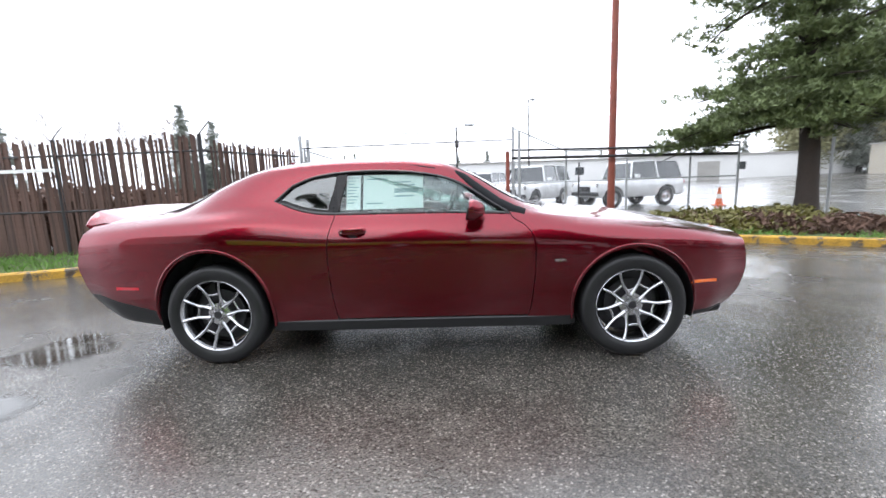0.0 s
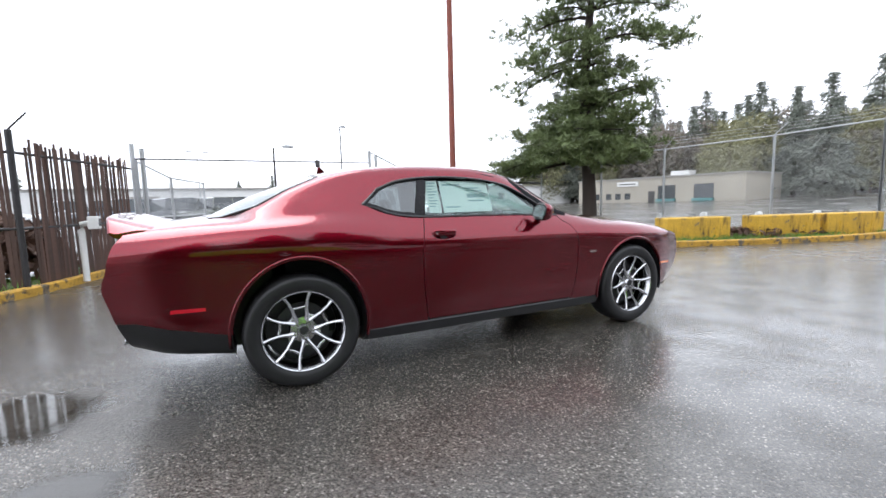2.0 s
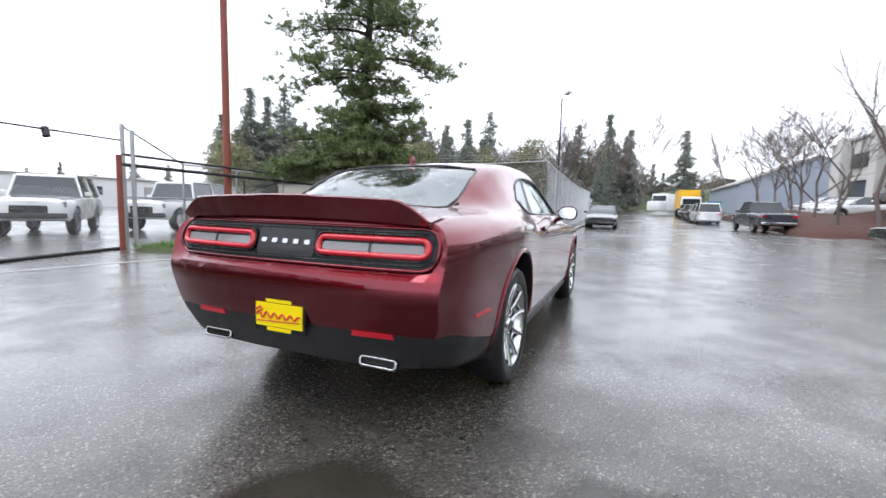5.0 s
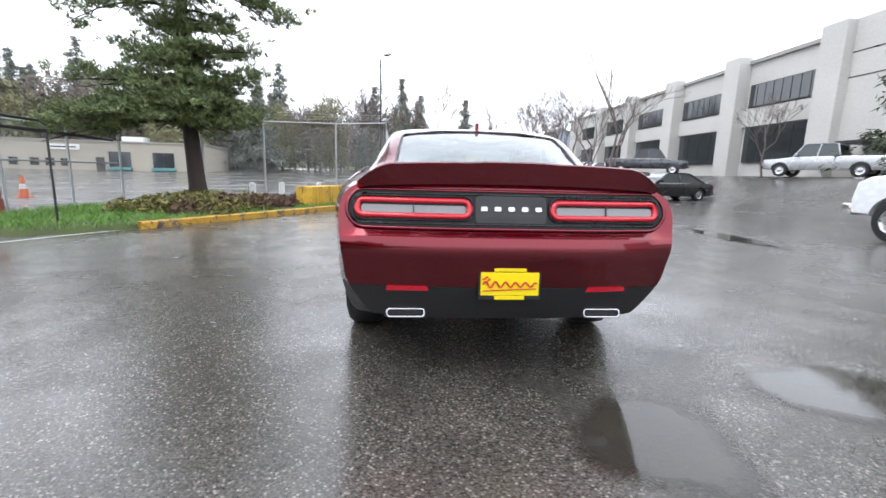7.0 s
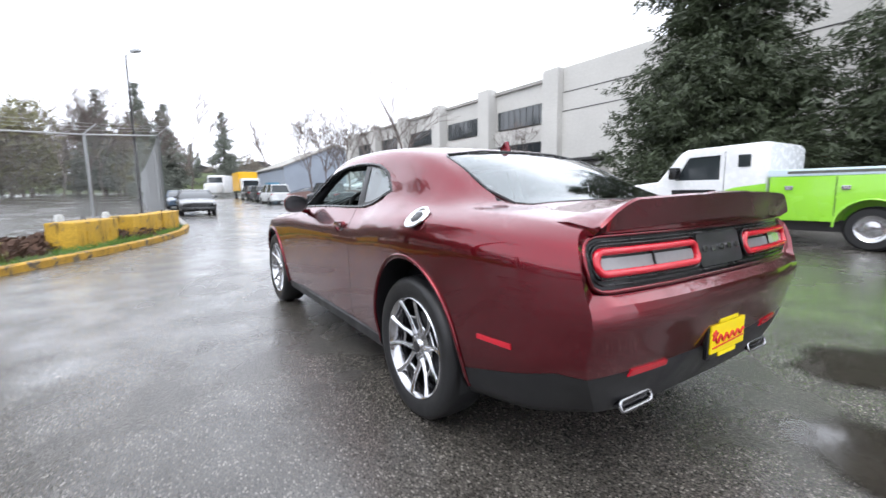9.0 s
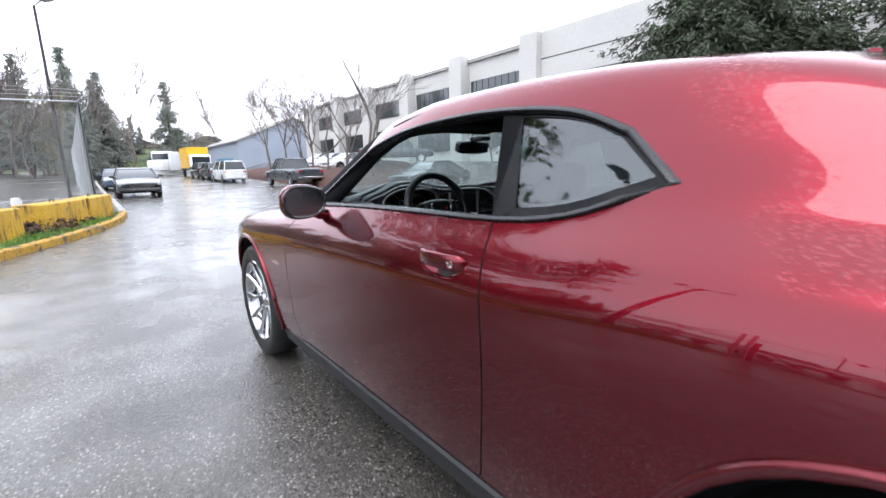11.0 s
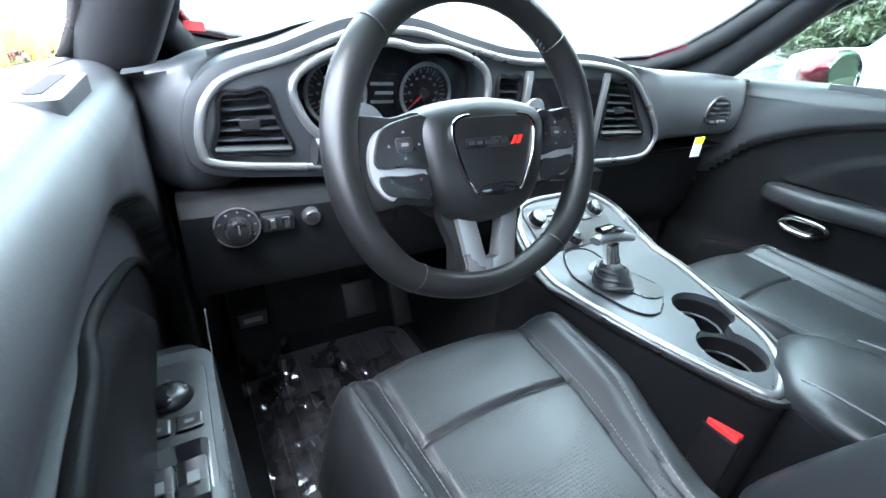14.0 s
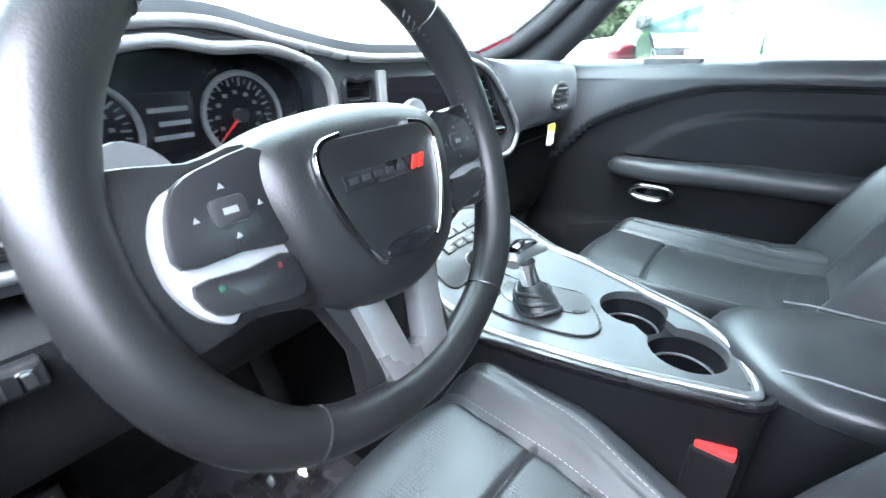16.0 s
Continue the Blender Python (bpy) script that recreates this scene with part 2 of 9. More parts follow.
# ---- building blocks ----
def part(name, bm, material_, parent=None, label="", smooth=None, m=None):
    """Links a bmesh as one mesh object under a thing or a part. smooth: the angle in degrees past which edges stay sharp."""
    me = bpy.data.meshes.new(name)
    bm.to_mesh(me)
    bm.free()
    for mt in (material_ if isinstance(material_, (list, tuple)) else [material_]):
        me.materials.append(mt)
    if smooth is not None:
        me.shade_smooth()
        me.set_sharp_from_angle(angle=radians(smooth))
    ob = new(name, me)
    if m is not None:
        ob.matrix_basis = m
    if parent is not None:
        ob.parent = parent
    if label:
        ob["label"] = label
    return ob


def thing(name, label, category, m=None, group="", kind=""):
    ob = new(name)
    ob.empty_display_size = 0.1
    if m is not None:
        ob.matrix_basis = m
    return tagged(ob, label, category, group, kind)


def box(x0, x1, y0, y1, z0, z1, bevel=0.0, segments=2, bm=None):
    bm = bm or bmesh.new()
    made = bmesh.ops.create_cube(bm, size=1)["verts"]
    for v in made:
        v.co = ((x0 + x1) / 2 + v.co.x * (x1 - x0), (y0 + y1) / 2 + v.co.y * (y1 - y0), (z0 + z1) / 2 + v.co.z * (z1 - z0))
    if bevel:
        edges = list({e for v in made for e in v.link_edges})
        bmesh.ops.bevel(bm, geom=edges, offset=bevel, segments=segments, profile=0.6, affect="EDGES")
    return bm


def rod(a, b, r0, r1=None, sides=10, bm=None, caps=True):
    """A round bar from a to b, tapering from r0 to r1."""
    bm = bm or bmesh.new()
    a, b = Vector(a), Vector(b)
    r1 = r0 if r1 is None else r1
    made = bmesh.ops.create_cone(bm, cap_ends=caps, segments=sides, radius1=r0, radius2=r1, depth=(b - a).length)["verts"]
    turn = (b - a).to_track_quat("Z", "Y").to_matrix().to_4x4()
    bmesh.ops.transform(bm, matrix=Matrix.Translation((a + b) / 2) @ turn, verts=made)
    return bm


def tube(points, r, sides=8, closed=False, bm=None, flat=None, up=(0, 0, 1)):
    """A bar swept along points; r is a radius or one for each point; flat: the height of the section over its width."""
    bm = bm or bmesh.new()
    pts = [Vector(p) for p in points]
    n = len(pts)
    rings = []
    for i, p in enumerate(pts):
        a, b = pts[i - 1] if (i or closed) else p, pts[(i + 1) % n] if (i < n - 1 or closed) else p
        d = (b - a).normalized()
        u = Vector(up)
        if abs(d.dot(u)) > 0.97:
            u = Vector((1, 0, 0)) if abs(d.x) < 0.9 else Vector((0, 1, 0))
        s = d.cross(u).normalized()
        w = s.cross(d).normalized()
        rad = r[i] if isinstance(r, (list, tuple)) else r
        rings.append([bm.verts.new(p + s * (math.cos(q) * rad) + w * (math.sin(q) * rad * (flat or 1))) for q in (2 * math.pi * k / sides for k in range(sides))])
    m = n if closed else n - 1
    for i in range(m):
        a, b = rings[i], rings[(i + 1) % n]
        for k in range(sides):
            bm.faces.new((a[k], a[(k + 1) % sides], b[(k + 1) % sides], b[k]))
    if not closed:
        bm.faces.new(rings[0][::-1])
        bm.faces.new(rings[-1])
    bmesh.ops.recalc_face_normals(bm, faces=bm.faces)
    return bm


def prism(outline, axis, lo, hi, bevel=0.0, bm=None, segments=2):
    """A closed outline pushed along an axis: outline pairs are (y, z) for x, (x, z) for y, (x, y) for z."""
    bm = bm or bmesh.new()
    def at(p, d):
        return {"x": (d, p[0], p[1]), "y": (p[0], d, p[1]), "z": (p[0], p[1], d)}[axis]
    a, b = [bm.verts.new(at(p, lo)) for p in outline], [bm.verts.new(at(p, hi)) for p in outline]
    n = len(outline)
    faces = [bm.faces.new(a[::-1]), bm.faces.new(b)]
    for i in range(n):
        faces.append(bm.faces.new((a[i], a[(i + 1) % n], b[(i + 1) % n], b[i])))
    bmesh.ops.recalc_face_normals(bm, faces=faces)
    if bevel:
        rim = [e for e in bm.edges if {f for f in e.link_faces} & set(faces[:2]) and all(f in faces for f in e.link_faces)]
        bmesh.ops.bevel(bm, geom=rim, offset=bevel, segments=segments, profile=0.6, affect="EDGES")
    return bm


def rounded(x0, x1, y0, y1, r, n=5):
    """The outline of a rectangle with rounded corners."""
    out = []
    for cx, cy, a in ((x1 - r, y1 - r, 0), (x0 + r, y1 - r, 90), (x0 + r, y0 + r, 180), (x1 - r, y0 + r, 270)):
        out += [(cx + r * math.cos(radians(a + 90 * k / n)), cy + r * math.sin(radians(a + 90 * k / n))) for k in range(n + 1)]
    return out


def curve_through(points, n=8, closed=False):
    """Points along a smooth Catmull-Rom curve through the given ones."""
    p = [np.array(q, float) for q in points]
    k = len(p)
    out = []
    for i in range(k if closed else k - 1):
        a, b, c, d = (p[(i + j) % k] if closed else p[min(max(i + j, 0), k - 1)] for j in (-1, 0, 1, 2))
        for s in np.arange(n) / n:
            out.append(tuple(0.5 * (2 * b + (c - a) * s + (2 * a - 5 * b + 4 * c - d) * s * s + (3 * b - a - 3 * c + d) * s ** 3)))
    if not closed:
        out.append(tuple(p[-1]))
    return out


def sheet(rows, bm=None, closed_rows=False, close_ends=False):
    """A skin over a grid of points."""
    bm = bm or bmesh.new()
    vs = [[bm.verts.new(p) for p in r] for r in rows]
    n = len(vs[0])
    for a, b in zip(vs, vs[1:]):
        for k in range(n if closed_rows else n - 1):
            q = (k + 1) % n
            bm.faces.new((a[k], a[q], b[q], b[k]))
    if close_ends:
        bm.faces.new(vs[0][::-1])
        bm.faces.new(vs[-1])
    return bm


def lathe(profile, axis="y", sides=48, bm=None, closed=False):
    """Turns pairs (radius, along) round an axis."""
    bm = bm or bmesh.new()
    rings = []
    for r, d in profile:
        ring = []
        for k in range(sides):
            a = 2 * math.pi * k / sides
            c, s = r * math.cos(a), r * math.sin(a)
            ring.append(bm.verts.new({"y": (c, d, s), "z": (c, s, d), "x": (d, c, s)}[axis]))
        rings.append(ring)
    pairs = list(zip(rings, rings[1:])) + ([(rings[-1], rings[0])] if closed else [])
    for a, b in pairs:
        for k in range(sides):
            bm.faces.new((a[k], a[(k + 1) % sides], b[(k + 1) % sides], b[k]))
    bmesh.ops.recalc_face_normals(bm, faces=bm.faces)
    return bm


BENCH = []


def cut(bm, cutter, how="DIFFERENCE"):
    """The solid bm with the solid cutter taken away (or kept alone), as a new bmesh. Two bench solids serve every cut and go at the end."""
    if not BENCH:
        BENCH.extend(new("bench_solid", bpy.data.meshes.new("bench_solid")) for _ in range(2))
        mod = BENCH[0].modifiers.new("cut", "BOOLEAN")
        mod.object, mod.solver = BENCH[1], "MANIFOLD"
    for b, ob in zip((bm, cutter), BENCH):
        b.to_mesh(ob.data)
        ob.data.update()
    BENCH[0].modifiers["cut"].operation = how
    dg = bpy.context.evaluated_depsgraph_get()
    me = bpy.data.meshes.new_from_object(BENCH[0].evaluated_get(dg))
    out = bmesh.new()
    out.from_mesh(me)
    bpy.data.meshes.remove(me)
    return out


def mirrored(bm):
    """A copy of bm on the other side of the xz plane."""
    out = bm.copy()
    for v in out.verts:
        v.co.y = -v.co.y
    bmesh.ops.reverse_faces(out, faces=out.faces)
    return out


def pchip(xs, ys, x):
    """Monotone cubic interpolation."""
    xs, ys = np.asarray(xs, float), np.asarray(ys, float)
    h, d = np.diff(xs), np.diff(ys) / np.diff(xs)
    m = np.zeros(len(xs))
    m[0], m[-1] = d[0], d[-1]
    for i in range(1, len(xs) - 1):
        if d[i - 1] * d[i] > 0:
            w1, w2 = 2 * h[i] + h[i - 1], h[i] + 2 * h[i - 1]
            m[i] = (w1 + w2) / (w1 / d[i - 1] + w2 / d[i])
    x = min(max(x, xs[0]), xs[-1])
    i = min(int(np.searchsorted(xs, x, side="right")) - 1, len(h) - 1)
    s = (x - xs[i]) / h[i]
    return float(ys[i] * (1 + 2 * s) * (1 - s) ** 2 + m[i] * h[i] * s * (1 - s) ** 2 + ys[i + 1] * s * s * (3 - 2 * s) + m[i + 1] * h[i] * s * s * (s - 1))


# ---- ground ----
def ground_z(x, y):
    """The lie of the land: level round the car, rising to the offices and along the road."""
    ramp = min(1.4, 0.27 * max(0.0, -y - 14.3)) * min(1.0, max(0.0, (x + 22) / 10))
    far = 0.020 * max(0.0, min(x, 190) - 34)
    return ramp + far


def graded(near, far, n_near, n_far):
    a = np.linspace(-near, near, n_near)
    r = np.geomspace(near, far, n_far)[1:]
    return np.concatenate([-r[::-1], a, r])


gx, gy = graded(44, 3000, 89, 24), graded(44, 3000, 89, 24)
ground = part("ground", sheet([[(x, y, ground_z(x, y)) for x in gx] for y in gy]), ASPHALT, smooth=60)
tagged(ground, "wet dark grey asphalt with pale chippings", "ground", kind="structure")

CONCRETE = material("grey_concrete", (0.30, 0.29, 0.27), 0.75, vary=0.25, scale=1.2, fine=30, bump=0.002)


def worn_paint(name, paint, under, cover, stretch):
    """Paint chipped off in patches over stained concrete, with runs of dirt down its faces."""
    m = material(name, paint, 0.65, vary=0.35, scale=3.0, fine=30, bump=0.006)
    nt = m.node_tree
    N, L = nt.nodes.new, nt.links.new
    b = nt.nodes["Principled BSDF"]
    painted = b.inputs["Base Color"].links[0].from_socket
    tc, mp, chips, runs = N("ShaderNodeTexCoord"), N("ShaderNodeMapping"), N("ShaderNodeTexNoise"), N("ShaderNodeTexNoise")
    mp.inputs["Scale"].default_value = (1, 1, stretch)
    chips.inputs["Scale"].default_value, chips.inputs["Detail"].default_value, chips.inputs["Roughness"].default_value = 4.5, 7, 0.65
    runs.inputs["Scale"].default_value, runs.inputs["Detail"].default_value = 9, 4
    L(tc.outputs["Object"], chips.inputs["Vector"]); L(tc.outputs["Object"], mp.inputs["Vector"]); L(mp.outputs[0], runs.inputs["Vector"])
    c1, c2, m1, m2 = N("ShaderNodeMapRange"), N("ShaderNodeMapRange"), N("ShaderNodeMix"), N("ShaderNodeMix")
    c1.inputs["From Min"].default_value, c1.inputs["From Max"].default_value = cover, cover + 0.06
    c2.inputs["From Min"].default_value, c2.inputs["From Max"].default_value, c2.inputs["To Max"].default_value = 0.54, 0.70, 0.8
    m1.data_type = m2.data_type = "RGBA"
    m1.inputs[7].default_value, m2.inputs[7].default_value = (*under, 1), (0.045, 0.022, 0.010, 1)
    L(chips.outputs[0], c1.inputs["Value"]); L(runs.outputs[0], c2.inputs["Value"])
    L(c1.outputs[0], m1.inputs["Factor"]); L(painted, m1.inputs[6])
    L(c2.outputs[0], m2.inputs["Factor"]); L(m1.outputs[2], m2.inputs[6])
    L(m2.outputs[2], b.inputs["Base Color"])
    return m


YELLOW_KERB = worn_paint("worn_yellow_paint", (0.44, 0.25, 0.03), (0.12, 0.10, 0.075), 0.53, 1.0)
DIRTY_YELLOW = worn_paint("dirty_yellow_concrete", (0.52, 0.31, 0.03), (0.17, 0.125, 0.07), 0.60, 0.16)
GRASS_SOIL = material("mossy_soil", (0.055, 0.075, 0.022), 0.9, vary=0.4, scale=3, fine=40, bump=0.01)
GRASS = material("wet_grass", (0.10, 0.21, 0.03), 0.55, vary=0.35, scale=2, fine=20)
MULCH = material("red_brown_bark_mulch", (0.062, 0.022, 0.014), 0.85, vary=0.45, scale=2, fine=25, bump=0.03)
SHRUB = material("olive_leaves", (0.115, 0.105, 0.022), 0.6, vary=0.5, scale=3, fine=20)
TWIG = material("brown_twigs", (0.10, 0.055, 0.038), 0.8, vary=0.4, scale=4, fine=20)
NEEDLES = material("pine_needles", (0.115, 0.150, 0.055), 0.6, vary=0.45, scale=1.6, fine=12)
NEEDLES_DARK = material("spruce_needles", (0.036, 0.050, 0.022), 0.6, vary=0.45, scale=1.2, fine=9)
BARK = material("conifer_bark", (0.034, 0.024, 0.019), 0.85, vary=0.4, scale=5, fine=40, bump=0.01)
GREY_BARK = material("grey_bark", (0.13, 0.105, 0.095), 0.85, vary=0.3, scale=5, fine=30)
GALV = material("galvanised_steel", (0.42, 0.43, 0.44), 0.45, 0.6, vary=0.15, scale=3)
RUST = material("rusty_red_pole", (0.21, 0.050, 0.030), 0.6, vary=0.3, scale=4, fine=40)
DARK_STEEL = material("dark_steel", (0.035, 0.033, 0.034), 0.5, 0.4, vary=0.3)
SLAT_BROWN = material("brown_fence_slat", (0.076, 0.040, 0.029), 0.7, vary=0.35, scale=2, random_tint=0.35)
WALL_PALE = material("pale_concrete_wall", (0.50, 0.49, 0.465), 0.8, vary=0.10, scale=0.35, fine=8, bump=0.004)
WALL_TAN = material("tan_block_wall", (0.36, 0.33, 0.275), 0.85, vary=0.12, scale=0.5, fine=10)
WALL_WHITE = material("white_sheet_wall", (0.62, 0.62, 0.61), 0.7, vary=0.08, scale=0.3, fine=6)
WINDOW_DARK = material("dark_office_glass", (0.028, 0.034, 0.038), 0.08, vary=0.2, scale=0.5, coat=0.6, rough_vary=0.03)
BRONZE_FRAME = material("dark_window_frame", (0.05, 0.047, 0.045), 0.4, 0.3, vary=0.1)


def tidy(bm):
    bmesh.ops.recalc_face_normals(bm, faces=bm.faces)
    return bm


def wall_path(points, y_half, z0, z1, bevel=0.02):
    """A low wall or kerb of rounded section swept along a plan path."""
    pts = [Vector((x, y, 0)) for x, y in points]
    rows = []
    for i, p in enumerate(pts):
        d = (pts[min(i + 1, len(pts) - 1)] - pts[max(i - 1, 0)]).normalized()
        n = Vector((-d.y, d.x, 0))
        g = ground_z(p.x, p.y)
        rows.append([p + n * s + Vector((0, 0, g + z)) for s, z in ((-y_half, z0), (-y_half, z1 - bevel), (-y_half + bevel, z1), (y_half - bevel, z1), (y_half, z1 - bevel), (y_half, z0))])
    return tidy(sheet(rows, closed_rows=True, close_ends=True))


KERB_L = curve_through([(-16, 1.7), (-9, 1.9), (-6.4, 2.35), (-5.2, 3.1), (-4.5, 4.2), (-4.1, 5.4), (-3.85, 6.5)], 6)
KERB_R = curve_through([(3.2, 5.25), (4.2, 4.7), (5.4, 4.02), (6.9, 3.2), (8.4, 2.45), (10.0, 1.85), (12.0, 1.35), (14.0, 1.15)], 6)
KERB_FAR = curve_through([(14.02, 1.15), (20, 1.2), (30, 1.35), (45, 1.6), (70, 2.0)], 5)
for nm, path, mt, lb in (("kerb_yellow_west", KERB_L, YELLOW_KERB, "worn yellow-painted kerb along the grass"), ("kerb_yellow_east", KERB_R, YELLOW_KERB, "worn yellow-painted kerb round the planted island"), ("kerb_road", KERB_FAR, CONCRETE, "plain wet concrete kerb along the road")):
    tagged(part(nm, wall_path(path, 0.085, -0.05, 0.13), mt, smooth=40), lb, "kerb", kind="structure")


def patch(name, outline, z, mat, label, category, n=1, bump=0.0):
    """A raised bed: an outline filled and pressed up a little in its middle."""
    bm = bmesh.new()
    c = np.mean(np.array(outline), axis=0)
    rings = []
    for k in (1.0, 0.97, 0.8, 0.6, 0.4, 0.2, 0.06):
        ring = []
        for p in outline:
            x, y = c[0] + (p[0] - c[0]) * k, c[1] + (p[1] - c[1]) * k
            h = -0.05 if k == 1.0 else z + bump * (1 - k ** 2) + 0.03 * noise.noise((x * 0.9, y * 0.9, 0))
            ring.append(bm.verts.new((x, y, ground_z(x, y) + h)))
        rings.append(ring)
    for a, b in zip(rings, rings[1:]):
        for i in range(len(outline)):
            bm.faces.new((a[i], a[(i + 1) % len(outline)], b[(i + 1) % len(outline)], b[i]))
    bm.faces.new(rings[-1])
    return tagged(part(name, tidy(bm), mat, smooth=70), label, category, kind="structure")


BED_R = KERB_R + [(14.0, 1.9), (12.6, 3.6), (10.6, 5.6), (9.4, 7.6), (6.0, 8.7), (3.2, 8.5), (1.6, 8.2), (1.9, 7.0), (2.5, 5.9)]
patch("bed_east", BED_R, 0.10, GRASS_SOIL, "mossy planted island behind the yellow kerb", "ground")
BED_L = KERB_L + [(-4.4, 6.7), (-5.0, 5.6), (-5.3, 5.0), (-9, 4.9), (-16, 5.0)]
patch("bed_west", BED_L, 0.09, GRASS_SOIL, "grass strip under the slatted fence", "ground")
MOUND = curve_through([(23.3, -10.2), (24.0, -13.0), (26.0, -16.2), (30, -19.5), (44, -20), (60, -17), (60, -12), (44, -11.0), (30, -10.4), (26, -9.9)], 5, closed=True)
patch("bark_bank", MOUND, 0.15, MULCH, "bank of red-brown bark mulch beside the road", "ground", bump=1.25)


def inside(p, poly):
    n, hit = len(poly), False
    for i in range(n):
        (x0, y0), (x1, y1) = poly[i], poly[i - 1]
        if (y0 > p[1]) != (y1 > p[1]) and p[0] < (x1 - x0) * (p[1] - y0) / (y1 - y0) + x0:
            hit = not hit
    return hit


def tufts(name, where, count, height, width, mat, label, seed, test=None, z0=0.08, lean=0.5):
    """Many loose blades."""
    rng = np.random.RandomState(seed)
    verts, faces = [], []
    xs, ys = [p[0] for p in where], [p[1] for p in where]
    made = 0
    while made < count:
        x, y = rng.uniform(min(xs), max(xs)), rng.uniform(min(ys), max(ys))
        if not inside((x, y), where) or (test and not test(x, y)):
            made += 0.2
            continue
        a, h = rng.uniform(0, 6.28), height * rng.uniform(0.5, 1.3)
        dx, dy = math.cos(a) * width, math.sin(a) * width
        lx, ly = rng.normal(0, lean * h), rng.normal(0, lean * h)
        i = len(verts)
        z = ground_z(x, y) + z0
        verts += [(x - dx, y - dy, z), (x + dx, y + dy, z), (x + lx * 0.5 + dx * 0.6, y + ly * 0.5 + dy * 0.6, z + h * 0.6), (x + lx, y + ly, z + h)]
        faces += [(i, i + 1, i + 2), (i, i + 2, i + 3)]
        made += 1
    me = bpy.data.meshes.new(name)
    me.from_pydata(verts, [], faces)
    me.materials.append(mat)
    return tagged(new(name, me), label, "grass", kind="stuff")


tufts("grass", BED_L, 9000, 0.11, 0.008, GRASS, "short wet grass under the brown fence", 3)
tufts("grass", BED_R, 16000, 0.12, 0.008, GRASS, "bright wet grass on the island", 4, lambda x, y: x < 6.2 or (y < 3.6 and x < 12) or noise.noise((x, y, 3)) > 0.15)


def shrubs(name, spots, mat, label, seed, leaf=0.055):
    """A low tangle of leaves and twigs."""
    rng = np.random.RandomState(seed)
    verts, faces = [], []
    for x, y, r, h, n in spots:
        for _ in range(n):
            a, q = rng.uniform(0, 6.28), r * math.sqrt(rng.uniform(0, 1))
            px_, py_ = x + q * math.cos(a), y + q * math.sin(a)
            pz = ground_z(px_, py_) + 0.08 + h * (1 - (q / r) ** 2) ** 0.5 * rng.uniform(0.3, 1.05)
            u, v = Vector(rng.normal(0, 1, 3)).normalized(), Vector(rng.normal(0, 1, 3)).normalized()
            s = leaf * rng.uniform(0.6, 1.5)
            i, c = len(verts), Vector((px_, py_, pz))
            verts += [tuple(c - u * s), tuple(c + v * s * 0.5), tuple(c + u * s), tuple(c - v * s * 0.5)]
            faces.append((i, i + 1, i + 2, i + 3))
    me = bpy.data.meshes.new(name)
    me.from_pydata(verts, [], faces)
    me.materials.append(mat)
    return tagged(new(name, me), label, "shrub", kind="stuff")


rs = np.random.RandomState(8)
shrubs("low_shrubs", [(rs.uniform(4.9, 8.2), rs.uniform(4.6, 6.8), rs.uniform(0.3, 0.6), rs.uniform(0.25, 0.5), 260) for _ in range(34)], SHRUB, "low olive-green shrubs round the pine", 5)
shrubs("low_shrubs", [(q[0] + rs.uniform(0.3, 1.0), q[1] + rs.uniform(0.55, 1.5), rs.uniform(0.3, 0.55), rs.uniform(0.2, 0.42), 240) for q in KERB_R[8:34] for _ in (0, 1)], TWIG, "bare brown twiggy ground cover", 6, 0.06)


# ---- conifers and bare trees ----
def clump(verts, faces, c, r, n, rng, length, flat=0.6, droop=0.0, out=None):
    """A spray of needles: thin blades that leave one spot."""
    for _ in range(n):
        d = Vector((rng.normal(), rng.normal(), rng.normal() * flat))
        if out is not None:
            d += Vector(out) * 0.9
        d.normalize()
        d.z -= droop
        side = d.cross(Vector((rng.normal(), rng.normal(), rng.normal()))).normalized() * length * rng.uniform(0.10, 0.17)
        b = Vector(c) + Vector((rng.normal(), rng.normal(), rng.normal() * 0.6)) * r
        e = b + d * length * rng.uniform(0.7, 1.25)
        i = len(verts)
        verts += [tuple(b - side), tuple(b + side), tuple(e)]
        faces.append((i, i + 1, i + 2))


def raw(name, verts, faces, mat, parent):
    me = bpy.data.meshes.new(name)
    me.from_pydata(verts, [], faces)
    me.materials.append(mat)
    ob = new(name, me)
    ob.parent = parent
    return ob


